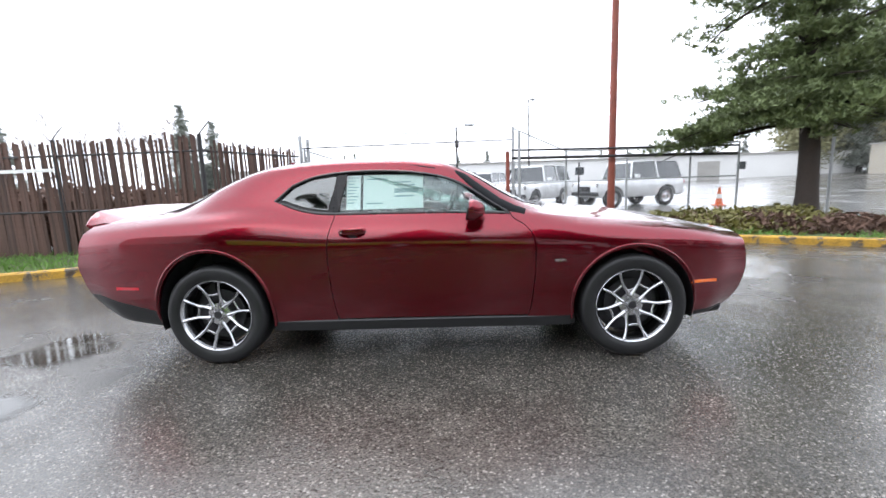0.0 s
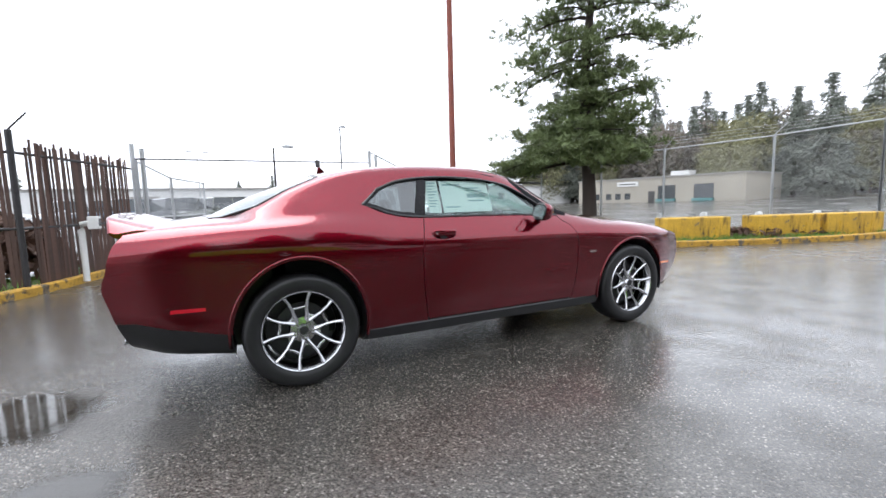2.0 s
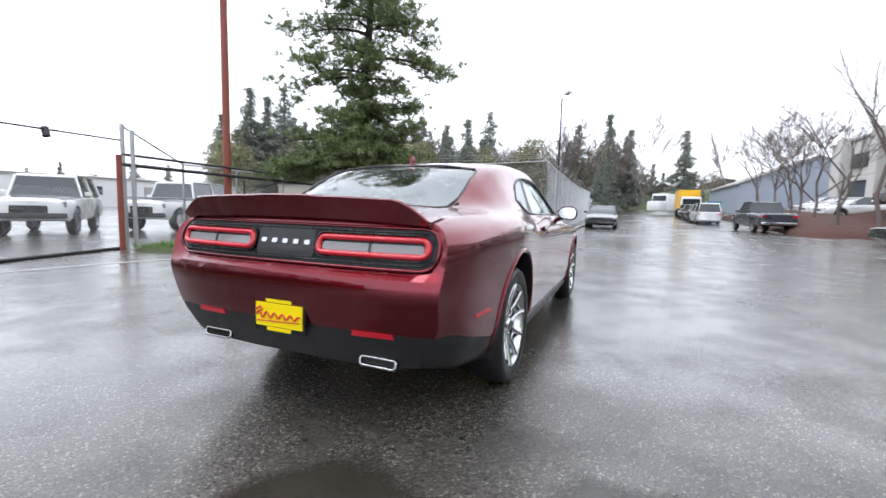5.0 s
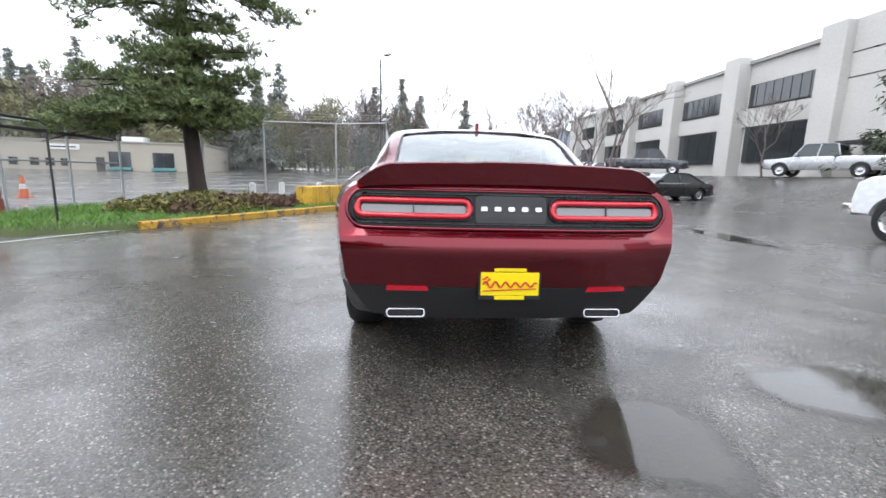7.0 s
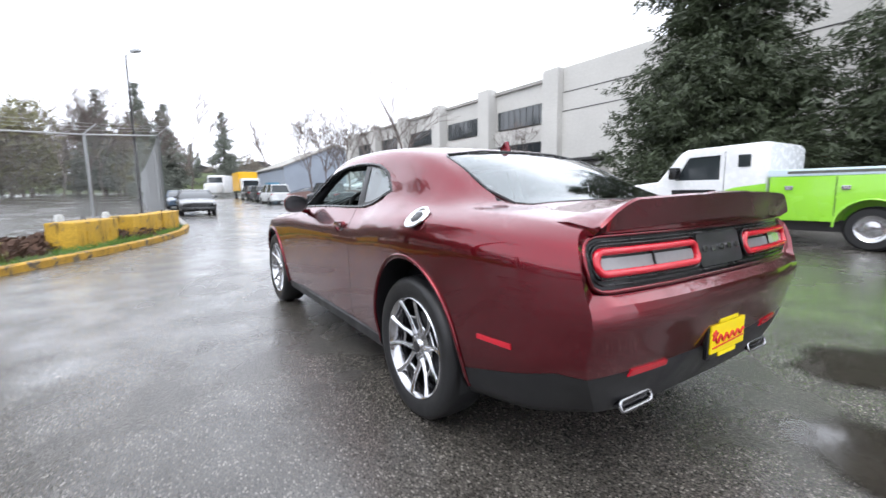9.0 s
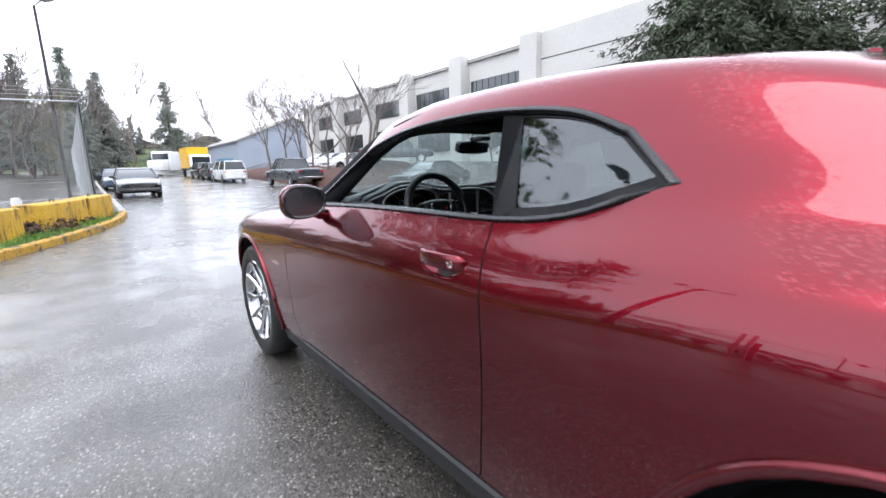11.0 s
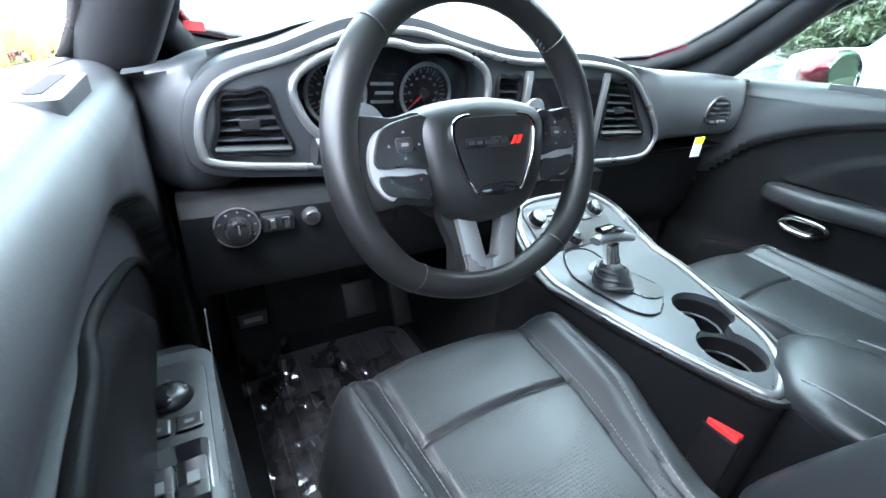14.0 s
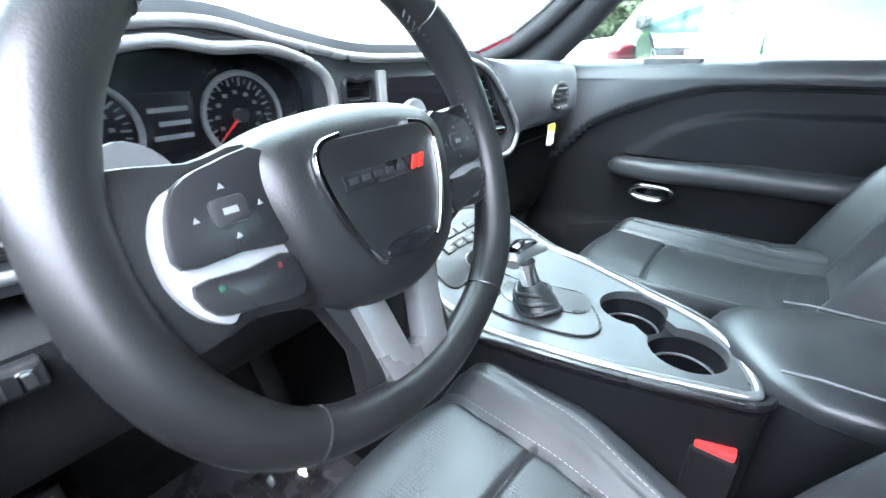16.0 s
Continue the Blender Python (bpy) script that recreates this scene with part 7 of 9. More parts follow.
HEADLINING = material("dark_headlining", (0.020, 0.021, 0.023), 0.95, vary=0.15, fine=500, bump=0.0004, spec=0.1)
SATIN_SILVER = material("satin_silver_trim", (0.21, 0.215, 0.22), 0.30, 0.7, vary=0.05, fine=300, rough_vary=0.05)
GRAPHITE = material("brushed_graphite", (0.064, 0.067, 0.070), 0.42, 0.6, vary=0.08, scale=3, fine=500, rough_vary=0.06)
SILVER_PAINT = material("silver_painted_plastic", (0.19, 0.197, 0.205), 0.36, 0.3, vary=0.05, fine=300)
THREAD = material("grey_thread", (0.09, 0.093, 0.097), 0.7, vary=0.1)
PALE_PRINT = material("pale_print", (0.12, 0.125, 0.13), 0.5, vary=0.05)
DIAL_RED = material("red_needle", (0.62, 0.02, 0.012), 0.4, vary=0.05)
BUCKLE_RED = material("buckle_red", (0.70, 0.03, 0.03), 0.35, vary=0.05)
TAG_YELLOW = material("tag_yellow", (0.75, 0.72, 0.02), 0.6, vary=0.04)
TAG_WHITE = material("tag_white", (0.75, 0.76, 0.76), 0.6, vary=0.04)
WEBBING = material("belt_webbing", (0.025, 0.025, 0.027), 0.7, vary=0.15, fine=900, bump=0.0006)
CLEAR_FILM = glass_material("clear_plastic_film", (0.93, 0.94, 0.95), 0.34, 0.03)
DIAL_GLASS = glass_material("instrument_lens", (0.90, 0.92, 0.93), 0.012, 0.02)


def stuff_part(name, bm, mat, parent):
    """Threads and prints too fine to pick apart."""
    ob = part(name, bm, mat, parent)
    ob["kind"] = "stuff"
    return ob


# dashboard: a padded moulding from door to door with a brow over the instruments
BROW_Y = [-0.74, -0.60, -0.43, -0.30, -0.20, -0.10, 0.02, 0.17, 0.28, 0.36, 0.43, 0.50, 0.58, 0.66, 0.70, 0.74]
BROW_Z = [1.046, 1.058, 1.062, 1.066, 1.075, 1.086, 1.094, 1.100, 1.116, 1.130, 1.130, 1.116, 1.090, 1.068, 1.050, 1.042]


def dash_profile(y):
    b = pchip(BROW_Y, BROW_Z, y)
    into = min(max((0.66 - y) / 0.05, 0.0), 1.0) * min(max((y + 0.285) / 0.05, 0.0), 1.0)
    face = 0.448 + 0.062 * into + 0.10 * max(0.0, (abs(y) - 0.68) / 0.06) ** 2
    front = 0.90 - 0.45 * max(0.0, abs(y) - 0.42)
    low = 0.885 + 0.018 * min(max((-0.30 - y) / 0.1, 0), 1)
    pts = [(front, 0.985), (front - 0.05, 1.016), (0.5 * (front + 0.58), max(1.03, 0.5 * (1.016 + b) + 0.004)), (0.585, b - 0.012), (0.52, b - 0.002), (0.475 + 0.02 * into, b - 0.004), (face + 0.008, b - 0.022),
           (face, b - 0.055), (face - 0.004 * (1 - into), 0.5 * (b + low) - 0.02), (face + 0.002, low + 0.02), (face + 0.018, low), (face + 0.06, low - 0.012), (0.72, 0.86), (front, 0.86)]
    return [(x, y, z) for x, z in curve_through(pts, 3, closed=True)]


dash_rows = [dash_profile(y) for y in np.linspace(-0.742, 0.742, 62)]
dash = sheet(dash_rows, closed_rows=True, close_ends=True)
bmesh.ops.recalc_face_normals(dash, faces=dash.faces)
dashboard = part("dashboard", dash, SOFT_SKIN, car, "charcoal soft-grained dashboard with silver-trimmed instrument panel", smooth=50)

BEZEL = curve_through([(0.655, 0.932), (0.672, 0.954), (0.668, 0.99), (0.654, 1.02), (0.625, 1.044), (0.556, 1.066), (0.477, 1.098), (0.432, 1.106), (0.362, 1.108), (0.282, 1.092), (0.177, 1.075), (0.07, 1.073), (-0.036, 1.072), (-0.146, 1.053),
                       (-0.22, 1.0), (-0.284, 0.934), (-0.28, 0.893), (-0.24, 0.875), (-0.089, 0.875), (0.1, 0.885), (0.3, 0.900), (0.542, 0.919)], 4, closed=True)
CLUSTER = curve_through([(0.549, 1.038), (0.540, 0.992), (0.515, 0.962), (0.48, 0.945), (0.38, 0.930), (0.275, 0.947), (0.232, 0.985), (0.222, 1.03), (0.240, 1.064), (0.302, 1.086), (0.362, 1.086), (0.416, 1.092), (0.498, 1.074)], 4, closed=True)
LEFT_VENT = [(0.640, 1.020), (0.584, 1.026), (0.556, 0.940), (0.657, 0.944)]
MID_VENT = [(0.200, 1.046), (0.150, 1.046), (0.148, 0.955), (0.196, 0.955)]
RIGHT_VENT = [(-0.084, 1.042), (-0.150, 1.038), (-0.238, 0.925), (-0.096, 0.928)]
DISPLAY = [(0.124, 1.050), (-0.062, 1.048), (-0.062, 0.935), (0.124, 0.935)]

panel = prism(grown(BEZEL, 0.020), "x", 0.432, 0.522, 0.010)
for hole in (CLUSTER, LEFT_VENT, MID_VENT, RIGHT_VENT):
    panel = cut(panel, prism(hole, "x", 0.40, 0.495))
part("instrument_panel", panel, SOFT_SKIN, dashboard, smooth=35)
part("panel_trim", tube([(0.4275, y, z) for y, z in BEZEL], 0.0060, 8, closed=True, up=(1, 0, 0), flat=0.8), SATIN_SILVER, dashboard, "satin silver trim line", smooth=60)
part("cluster_trim", tube([(0.4275, y, z) for y, z in CLUSTER], 0.0066, 8, closed=True, up=(1, 0, 0), flat=0.9), SATIN_SILVER, dashboard, "satin silver ring round the gauges", smooth=60)
part("cluster_face", prism(grown(CLUSTER, -0.002), "x", 0.486, 0.4945), TAIL_BLACK, dashboard)
part("cluster_lens", pane_mesh(grown(CLUSTER, -0.004), lambda y, z, d: (0.446 + 0.30 * (1.10 - z) * 0.9 - d, y, z), 0.0025, 1), DIAL_GLASS, dashboard, smooth=40).visible_shadow = False
for gy, gz, gr, swing in ((0.475, 1.014, 0.047, 215), (0.318, 1.014, 0.047, 222)):
    ring = [(0.474, gy + gr * math.cos(a), gz + gr * math.sin(a)) for a in (2 * math.pi * k / 40 for k in range(40))]
    gauge = part("gauge_ring", tube(ring, 0.0032, 6, closed=True, up=(1, 0, 0)), SATIN_SILVER, dashboard, smooth=60)
    marks = bmesh.new()
    for k in range(27):
        a = radians(225 - 270 * k / 26)
        r0 = gr * (0.78 if k % 2 else 0.70)
        rod((0.485, gy - r0 * math.cos(a), gz + r0 * math.sin(a)), (0.485, gy - gr * 0.90 * math.cos(a), gz + gr * 0.90 * math.sin(a)), 0.0008 if k % 2 else 0.0013, sides=4, bm=marks)
    for k in range(9):
        a = radians(210 - 240 * k / 8)
        box(0.4845, 0.486, gy - gr * 0.55 * math.cos(a) - 0.0025, gy - gr * 0.55 * math.cos(a) + 0.0025, gz + gr * 0.55 * math.sin(a) - 0.002, gz + gr * 0.55 * math.sin(a) + 0.002, bm=marks)
    stuff_part("dial_print", marks, PALE_PRINT, gauge)
    a = radians(swing)
    part("needle", rod((0.481, gy, gz), (0.481, gy - gr * 0.8 * math.cos(a), gz + gr * 0.8 * math.sin(a)), 0.0022, 0.0008, 6), DIAL_RED, gauge)
    part("needle_hub", rod((0.486, gy, gz), (0.476, gy, gz), 0.008, sides=14), SATIN_BLACK, gauge)
part("trip_display", box(0.482, 0.4858, 0.368, 0.424, 0.985, 1.045, 0.002), GLOSS_BLACK, dashboard)
bars = bmesh.new()
for k in range(3):
    box(0.4812, 0.4816, 0.376, 0.416 - 0.008 * (k % 2), 0.998 + 0.014 * k, 1.003 + 0.014 * k, bm=bars)
stuff_part("display_text", bars, PALE_PRINT, dashboard)


def vent(quad, slats, tab):
    """A louvred air outlet in a tapering opening: corners run top left, top right, bottom right, bottom left."""
    a, b, c, d = (np.array(p) for p in quad)
    frame_line = [(0.430, *p) for p in curve_through([0.5 * (a + b), b, 0.5 * (b + c), c, 0.5 * (c + d), d, 0.5 * (d + a), a], 4, closed=True)]
    outlet = part("vent_frame", tube(frame_line, 0.0042, 6, closed=True, up=(1, 0, 0)), GLOSS_BLACK, dashboard, smooth=60)
    for k in range(slats):
        f = (k + 0.6) / (slats + 0.9)
        l, r = a + (d - a) * f, b + (c - b) * f
        l, r = l + (r - l) * 0.03, r + (l - r) * 0.03
        part("vent_slat", tube([(0.447, *l), (0.447, *r)], 0.014, 8, flat=0.20), SOFT_SKIN, outlet, smooth=50)
    if tab:
        m_ = 0.25 * (a + b + c + d)
        part("vent_tab", box(0.428, 0.442, m_[0] - 0.013, m_[0] + 0.013, m_[1] - 0.007, m_[1] + 0.007, 0.002), SATIN_BLACK, outlet)
    f = 0.93
    l, r = a + (d - a) * f, b + (c - b) * f
    p, q = l + (r - l) * 0.45, l + (r - l) * 0.85
    part("vent_thumbwheel", tube([(0.436, *p), (0.436, *q)], 0.006, 8, flat=0.8), SATIN_SILVER, outlet, smooth=50)
    part("vent_sill", tube([(0.436, *l), (0.436, *r)], 0.0095, 8, flat=0.6), BLACK_PLASTIC, outlet, smooth=50)


vent(LEFT_VENT, 5, True)
vent(MID_VENT, 5, False)
vent(RIGHT_VENT, 6, True)
# touch display between silver uprights
screen_unit = part("touch_screen", prism(rounded(-0.062, 0.124, 0.935, 1.048, 0.008, 3), "x", 0.4265, 0.436, 0.002), GLOSS_BLACK, dashboard, "switched-off black touch screen")
for y0, y1 in ((0.126, 0.140), (-0.080, -0.066)):
    part("screen_upright", box(0.4235, 0.436, y0, y1, 0.905, 1.058, 0.003), SATIN_SILVER, dashboard, smooth=40)
buttons = part("button_bar", box(0.4265, 0.436, -0.06, 0.122, 0.905, 0.928, 0.003), BLACK_PLASTIC, dashboard)
for k in range(6):
    part("push_button", box(0.4235, 0.428, -0.052 + 0.029 * k, -0.028 + 0.029 * k, 0.909, 0.924, 0.002), SATIN_BLACK, buttons)
# passenger's end outlet, eyebrow-shaped
end_quad = curve_through([(-0.505, 0.950), (-0.512, 0.988), (-0.545, 1.004), (-0.585, 0.998), (-0.612, 0.972), (-0.612, 0.944), (-0.56, 0.938)], 4, closed=True)
end_vent = part("vent_frame", tube([(0.4440, y, z) for y, z in end_quad], 0.004, 6, closed=True, up=(1, 0, 0)), SATIN_BLACK, dashboard, smooth=60)
part("vent_back", prism(grown(end_quad, -0.002), "x", 0.4425, 0.452), GLOSS_BLACK, end_vent)
for k in range(4):
    z = 0.953 + 0.0125 * k
    w = 0.047 - 0.006 * abs(k - 1)
    part("vent_slat", tube([(0.441, -0.560 - w, z), (0.441, -0.560 + w, z)], 0.008, 8, flat=0.25), SATIN_BLACK, end_vent, smooth=50)
part("vent_thumbwheel", box(0.432, 0.443, -0.59, -0.53, 0.9405, 0.9475, 0.002), SATIN_SILVER, end_vent)
part("airbag_tag", box(0.4385, 0.4395, -0.528, -0.486, 0.852, 0.905), TAG_WHITE, dashboard, "white paper tag with a yellow head")
part("tag_head", box(0.4375, 0.4383, -0.528, -0.486, 0.887, 0.905), TAG_YELLOW, dashboard)
marks = bmesh.new()
for k in range(4):
    box(0.4372, 0.4377, -0.522, -0.494 - 0.006 * (k % 2), 0.860 + 0.006 * k, 0.8625 + 0.006 * k, bm=marks)
stuff_part("tag_print", marks, INK, dashboard)

# lower panels
KNEE = [(0.455, 0.888), (0.420, 0.884), (0.404, 0.868), (0.400, 0.770), (0.412, 0.742), (0.46, 0.722), (0.62, 0.68), (0.80, 0.66), (0.80, 0.86), (0.50, 0.876)]
part("knee_panel", prism(KNEE, "y", 0.150, 0.715, 0.006), HARD_SKIN, dashboard, "black panel under the wheel", smooth=40)
knob = part("headlamp_switch", lathe([(0.0, -0.012), (0.034, -0.010), (0.036, 0.0), (0.034, 0.004)], "x", 40), BLACK_PLASTIC, dashboard, smooth=40, m=Matrix.Translation((0.396, 0.648, 0.854)) @ Matrix.Diagonal((1, 0.82, 0.82, 1)))
part("switch_knob", lathe([(0.0, -0.030), (0.017, -0.029), (0.020, -0.022), (0.021, -0.008)], "x", 30), SATIN_BLACK, knob, smooth=40)
part("knob_line", box(-0.0315, -0.0295, -0.0012, 0.0012, -0.002, 0.014, 0.0005), PALE_PRINT, knob)
part("switch_ring", tube([(-0.010, 0.035 * math.cos(a), 0.035 * math.sin(a)) for a in (2 * math.pi * k / 40 for k in range(40))], 0.0012, 6, closed=True, up=(1, 0, 0)), SATIN_SILVER, knob, smooth=60)
marks = bmesh.new()
for k in range(6):
    a = radians(20 + 38 * k)
    box(-0.0125, -0.0105, 0.0285 * math.cos(a) - 0.0016, 0.0285 * math.cos(a) + 0.0016, 0.0285 * math.sin(a) - 0.0012, 0.0285 * math.sin(a) + 0.0012, bm=marks)
stuff_part("switch_print", marks, PALE_PRINT, knob)
pair = part("dimmer_switch", box(0.386, 0.402, 0.572, 0.616, 0.840, 0.866, 0.004), SATIN_BLACK, dashboard)
part("dimmer_wheel", box(0.382, 0.389, 0.598, 0.609, 0.844, 0.862, 0.003), CHROME, pair)
part("dimmer_wheel", box(0.382, 0.389, 0.579, 0.590, 0.844, 0.862, 0.003), CHROME, pair)
release = part("boot_release", lathe([(0.0, -0.006), (0.010, -0.008), (0.013, -0.004), (0.0135, 0.006)], "x", 24), DARK_ALLOY, dashboard, smooth=40, m=Matrix.Translation((0.396, 0.545, 0.852)))
part("release_button", lathe([(0.0, -0.010), (0.007, -0.009), (0.009, -0.004)], "x", 20), SATIN_BLACK, release, smooth=40)
part("glove_box", prism([(0.47, 0.868), (0.51, 0.845), (0.53, 0.66), (0.56, 0.60), (0.80, 0.56), (0.80, 0.868)], "y", -0.700, -0.190, 0.008), HARD_SKIN, dashboard, "closed black glove box", smooth=40)
part("glove_latch", box(0.500, 0.516, -0.335, -0.265, 0.838, 0.856, 0.003), CHROME, dashboard)
part("fire_wall", box(0.88, 0.925, -0.74, 0.74, 0.25, 0.90), CARPET, car)
part("defroster_slot", tube([(0.80, 0.40, 1.040), (0.83, 0.15, 1.046), (0.83, -0.15, 1.046), (0.80, -0.40, 1.040)], 0.012, 6, flat=0.35), SATIN_BLACK, dashboard, smooth=50)
part("sensor", lathe([(0.0, 0.012), (0.012, 0.010), (0.018, 0.0), (0.018, -0.01)], "z", 20), GLOSS_BLACK, dashboard, smooth=40, m=Matrix.Translation((0.74, 0.0, 1.052)))

# steering wheel, in its own tilted plane
WHEEL_M = Matrix(((0.05233, 0.30859, -0.94975, 0.1985), (-0.99863, 0.01617, -0.04977, 0.390), (0.0, 0.95106, 0.30902, 0.993), (0, 0, 0, 1)))
rim_pts = []
for k in range(72):
    a = 2 * math.pi * k / 72
    flat_ = 1 - 0.075 * math.exp(-((math.sin(a) + 1) / 0.25) ** 2)
    rim_pts.append((0.174 * math.cos(a), 0.174 * math.sin(a) * flat_, 0.0))
rim_r = [0.0165 + 0.0025 * math.exp(-((abs(math.cos(2 * math.pi * k / 72)) - 0.85) / 0.18) ** 2) for k in range(72)]
wheel_rim = part("steering_wheel", tube(rim_pts, rim_r, 16, closed=True, up=(0, 0, 1)), RIM_LEATHER, car, "black leather-wrapped steering wheel with silver spokes", smooth=60, m=WHEEL_M)
for a in (45, 135, 232, 308):
    c_, s_ = math.cos(radians(a)), math.sin(radians(a))
    fl = 1 - 0.075 * math.exp(-((s_ + 1) / 0.25) ** 2)
    part("rim_seam", tube([(c_ * (0.174 + 0.0182 * math.cos(q)), s_ * fl * (0.174 + 0.0182 * math.cos(q)), 0.0182 * math.sin(q)) for q in (2 * math.pi * k / 20 for k in range(20))], 0.0009, 5, closed=True), SATIN_BLACK, wheel_rim, smooth=60)
stitch = bmesh.new()
for k in range(150):
    a = 2 * math.pi * k / 150
    if not (0.9 < a < 2.25 or 3.9 < a < 5.5):
        r = 0.1567
        rod((r * math.cos(a), r * math.sin(a), -0.002), (r * math.cos(a + 0.028), r * math.sin(a + 0.028), 0.004), 0.0008, sides=4, bm=stitch)
stuff_part("rim_stitching", stitch, THREAD, wheel_rim)
# airbag cover: a domed shield
PAD = curve_through([(0.0, 0.058), (0.050, 0.054), (0.084, 0.043), (0.094, 0.020), (0.088, -0.020), (0.074, -0.056), (0.045, -0.078), (0.0, -0.086), (-0.045, -0.078), (-0.074, -0.056), (-0.088, -0.020), (-0.094, 0.020), (-0.084, 0.043), (-0.050, 0.054)], 4, closed=True)
rows = []
for k, (shrink, lift) in enumerate(((1.0, -0.050), (1.02, -0.020), (1.0, -0.004), (0.95, 0.010), (0.86, 0.018), (0.70, 0.022), (0.45, 0.024), (0.2, 0.0245))):
    rows.append([(x * shrink, (y + 0.01) * shrink - 0.01, lift) for x, y in PAD])
pad = sheet(rows, closed_rows=True, close_ends=True)
bmesh.ops.recalc_face_normals(pad, faces=pad.faces)
part("airbag_cover", pad, RIM_LEATHER, wheel_rim, smooth=60)
SHIELD = curve_through([(-0.056, 0.020), (-0.050, 0.031), (-0.036, 0.034), (0.036, 0.034), (0.050, 0.031), (0.056, 0.020), (0.050, -0.014), (0.034, -0.046), (0.0, -0.050), (-0.034, -0.046), (-0.050, -0.014)], 4, closed=True)
plate_ = prism(SHIELD, "z", 0.019, 0.0262, 0.002)
part("horn_plate", plate_, RIM_LEATHER, wheel_rim, smooth=40)
for sd in (1, -1):
    arc = curve_through([(sd * 0.030, -0.050, 0.0255), (sd * 0.036, -0.044, 0.0262), (sd * 0.052, -0.012, 0.0265), (sd * 0.058, 0.020, 0.0255), (sd * 0.050, 0.0325, 0.0240), (sd * 0.034, 0.0358, 0.0235)], 5)
    part("badge_trim", tube(arc, 0.0024, 6, up=(0, 0, 1)), CHROME, wheel_rim, smooth=60)
part("emblem", prism([(-0.044, 0.012), (0.026, 0.012), (0.022, 0.001), (-0.044, 0.001)], "z", 0.0255, 0.0275, 0.0006), SATIN_BLACK, wheel_rim)
marks = bmesh.new()
for k in range(5):
    box(-0.040 + 0.0115 * k, -0.032 + 0.0115 * k, 0.0045, 0.0085, 0.0275, 0.0280, bm=marks)
stuff_part("emblem_print", marks, DARK_ALLOY, wheel_rim)
slash = bmesh.new()
for k in range(2):
    prism([(0.020 + 0.0085 * k, 0.002), (0.0245 + 0.0085 * k, 0.002), (0.0305 + 0.0085 * k, 0.0115), (0.026 + 0.0085 * k, 0.0115)], "z", 0.026, 0.0285, bm=slash)
part("red_slash", slash, DIAL_RED, wheel_rim)
part("cover_notch", prism(curve_through([(-0.026, -0.048), (-0.018, -0.040), (0.018, -0.040), (0.026, -0.048), (0.0, -0.053)], 4, closed=True), "z", 0.022, 0.0280, 0.001), GLOSS_BLACK, wheel_rim, smooth=40)
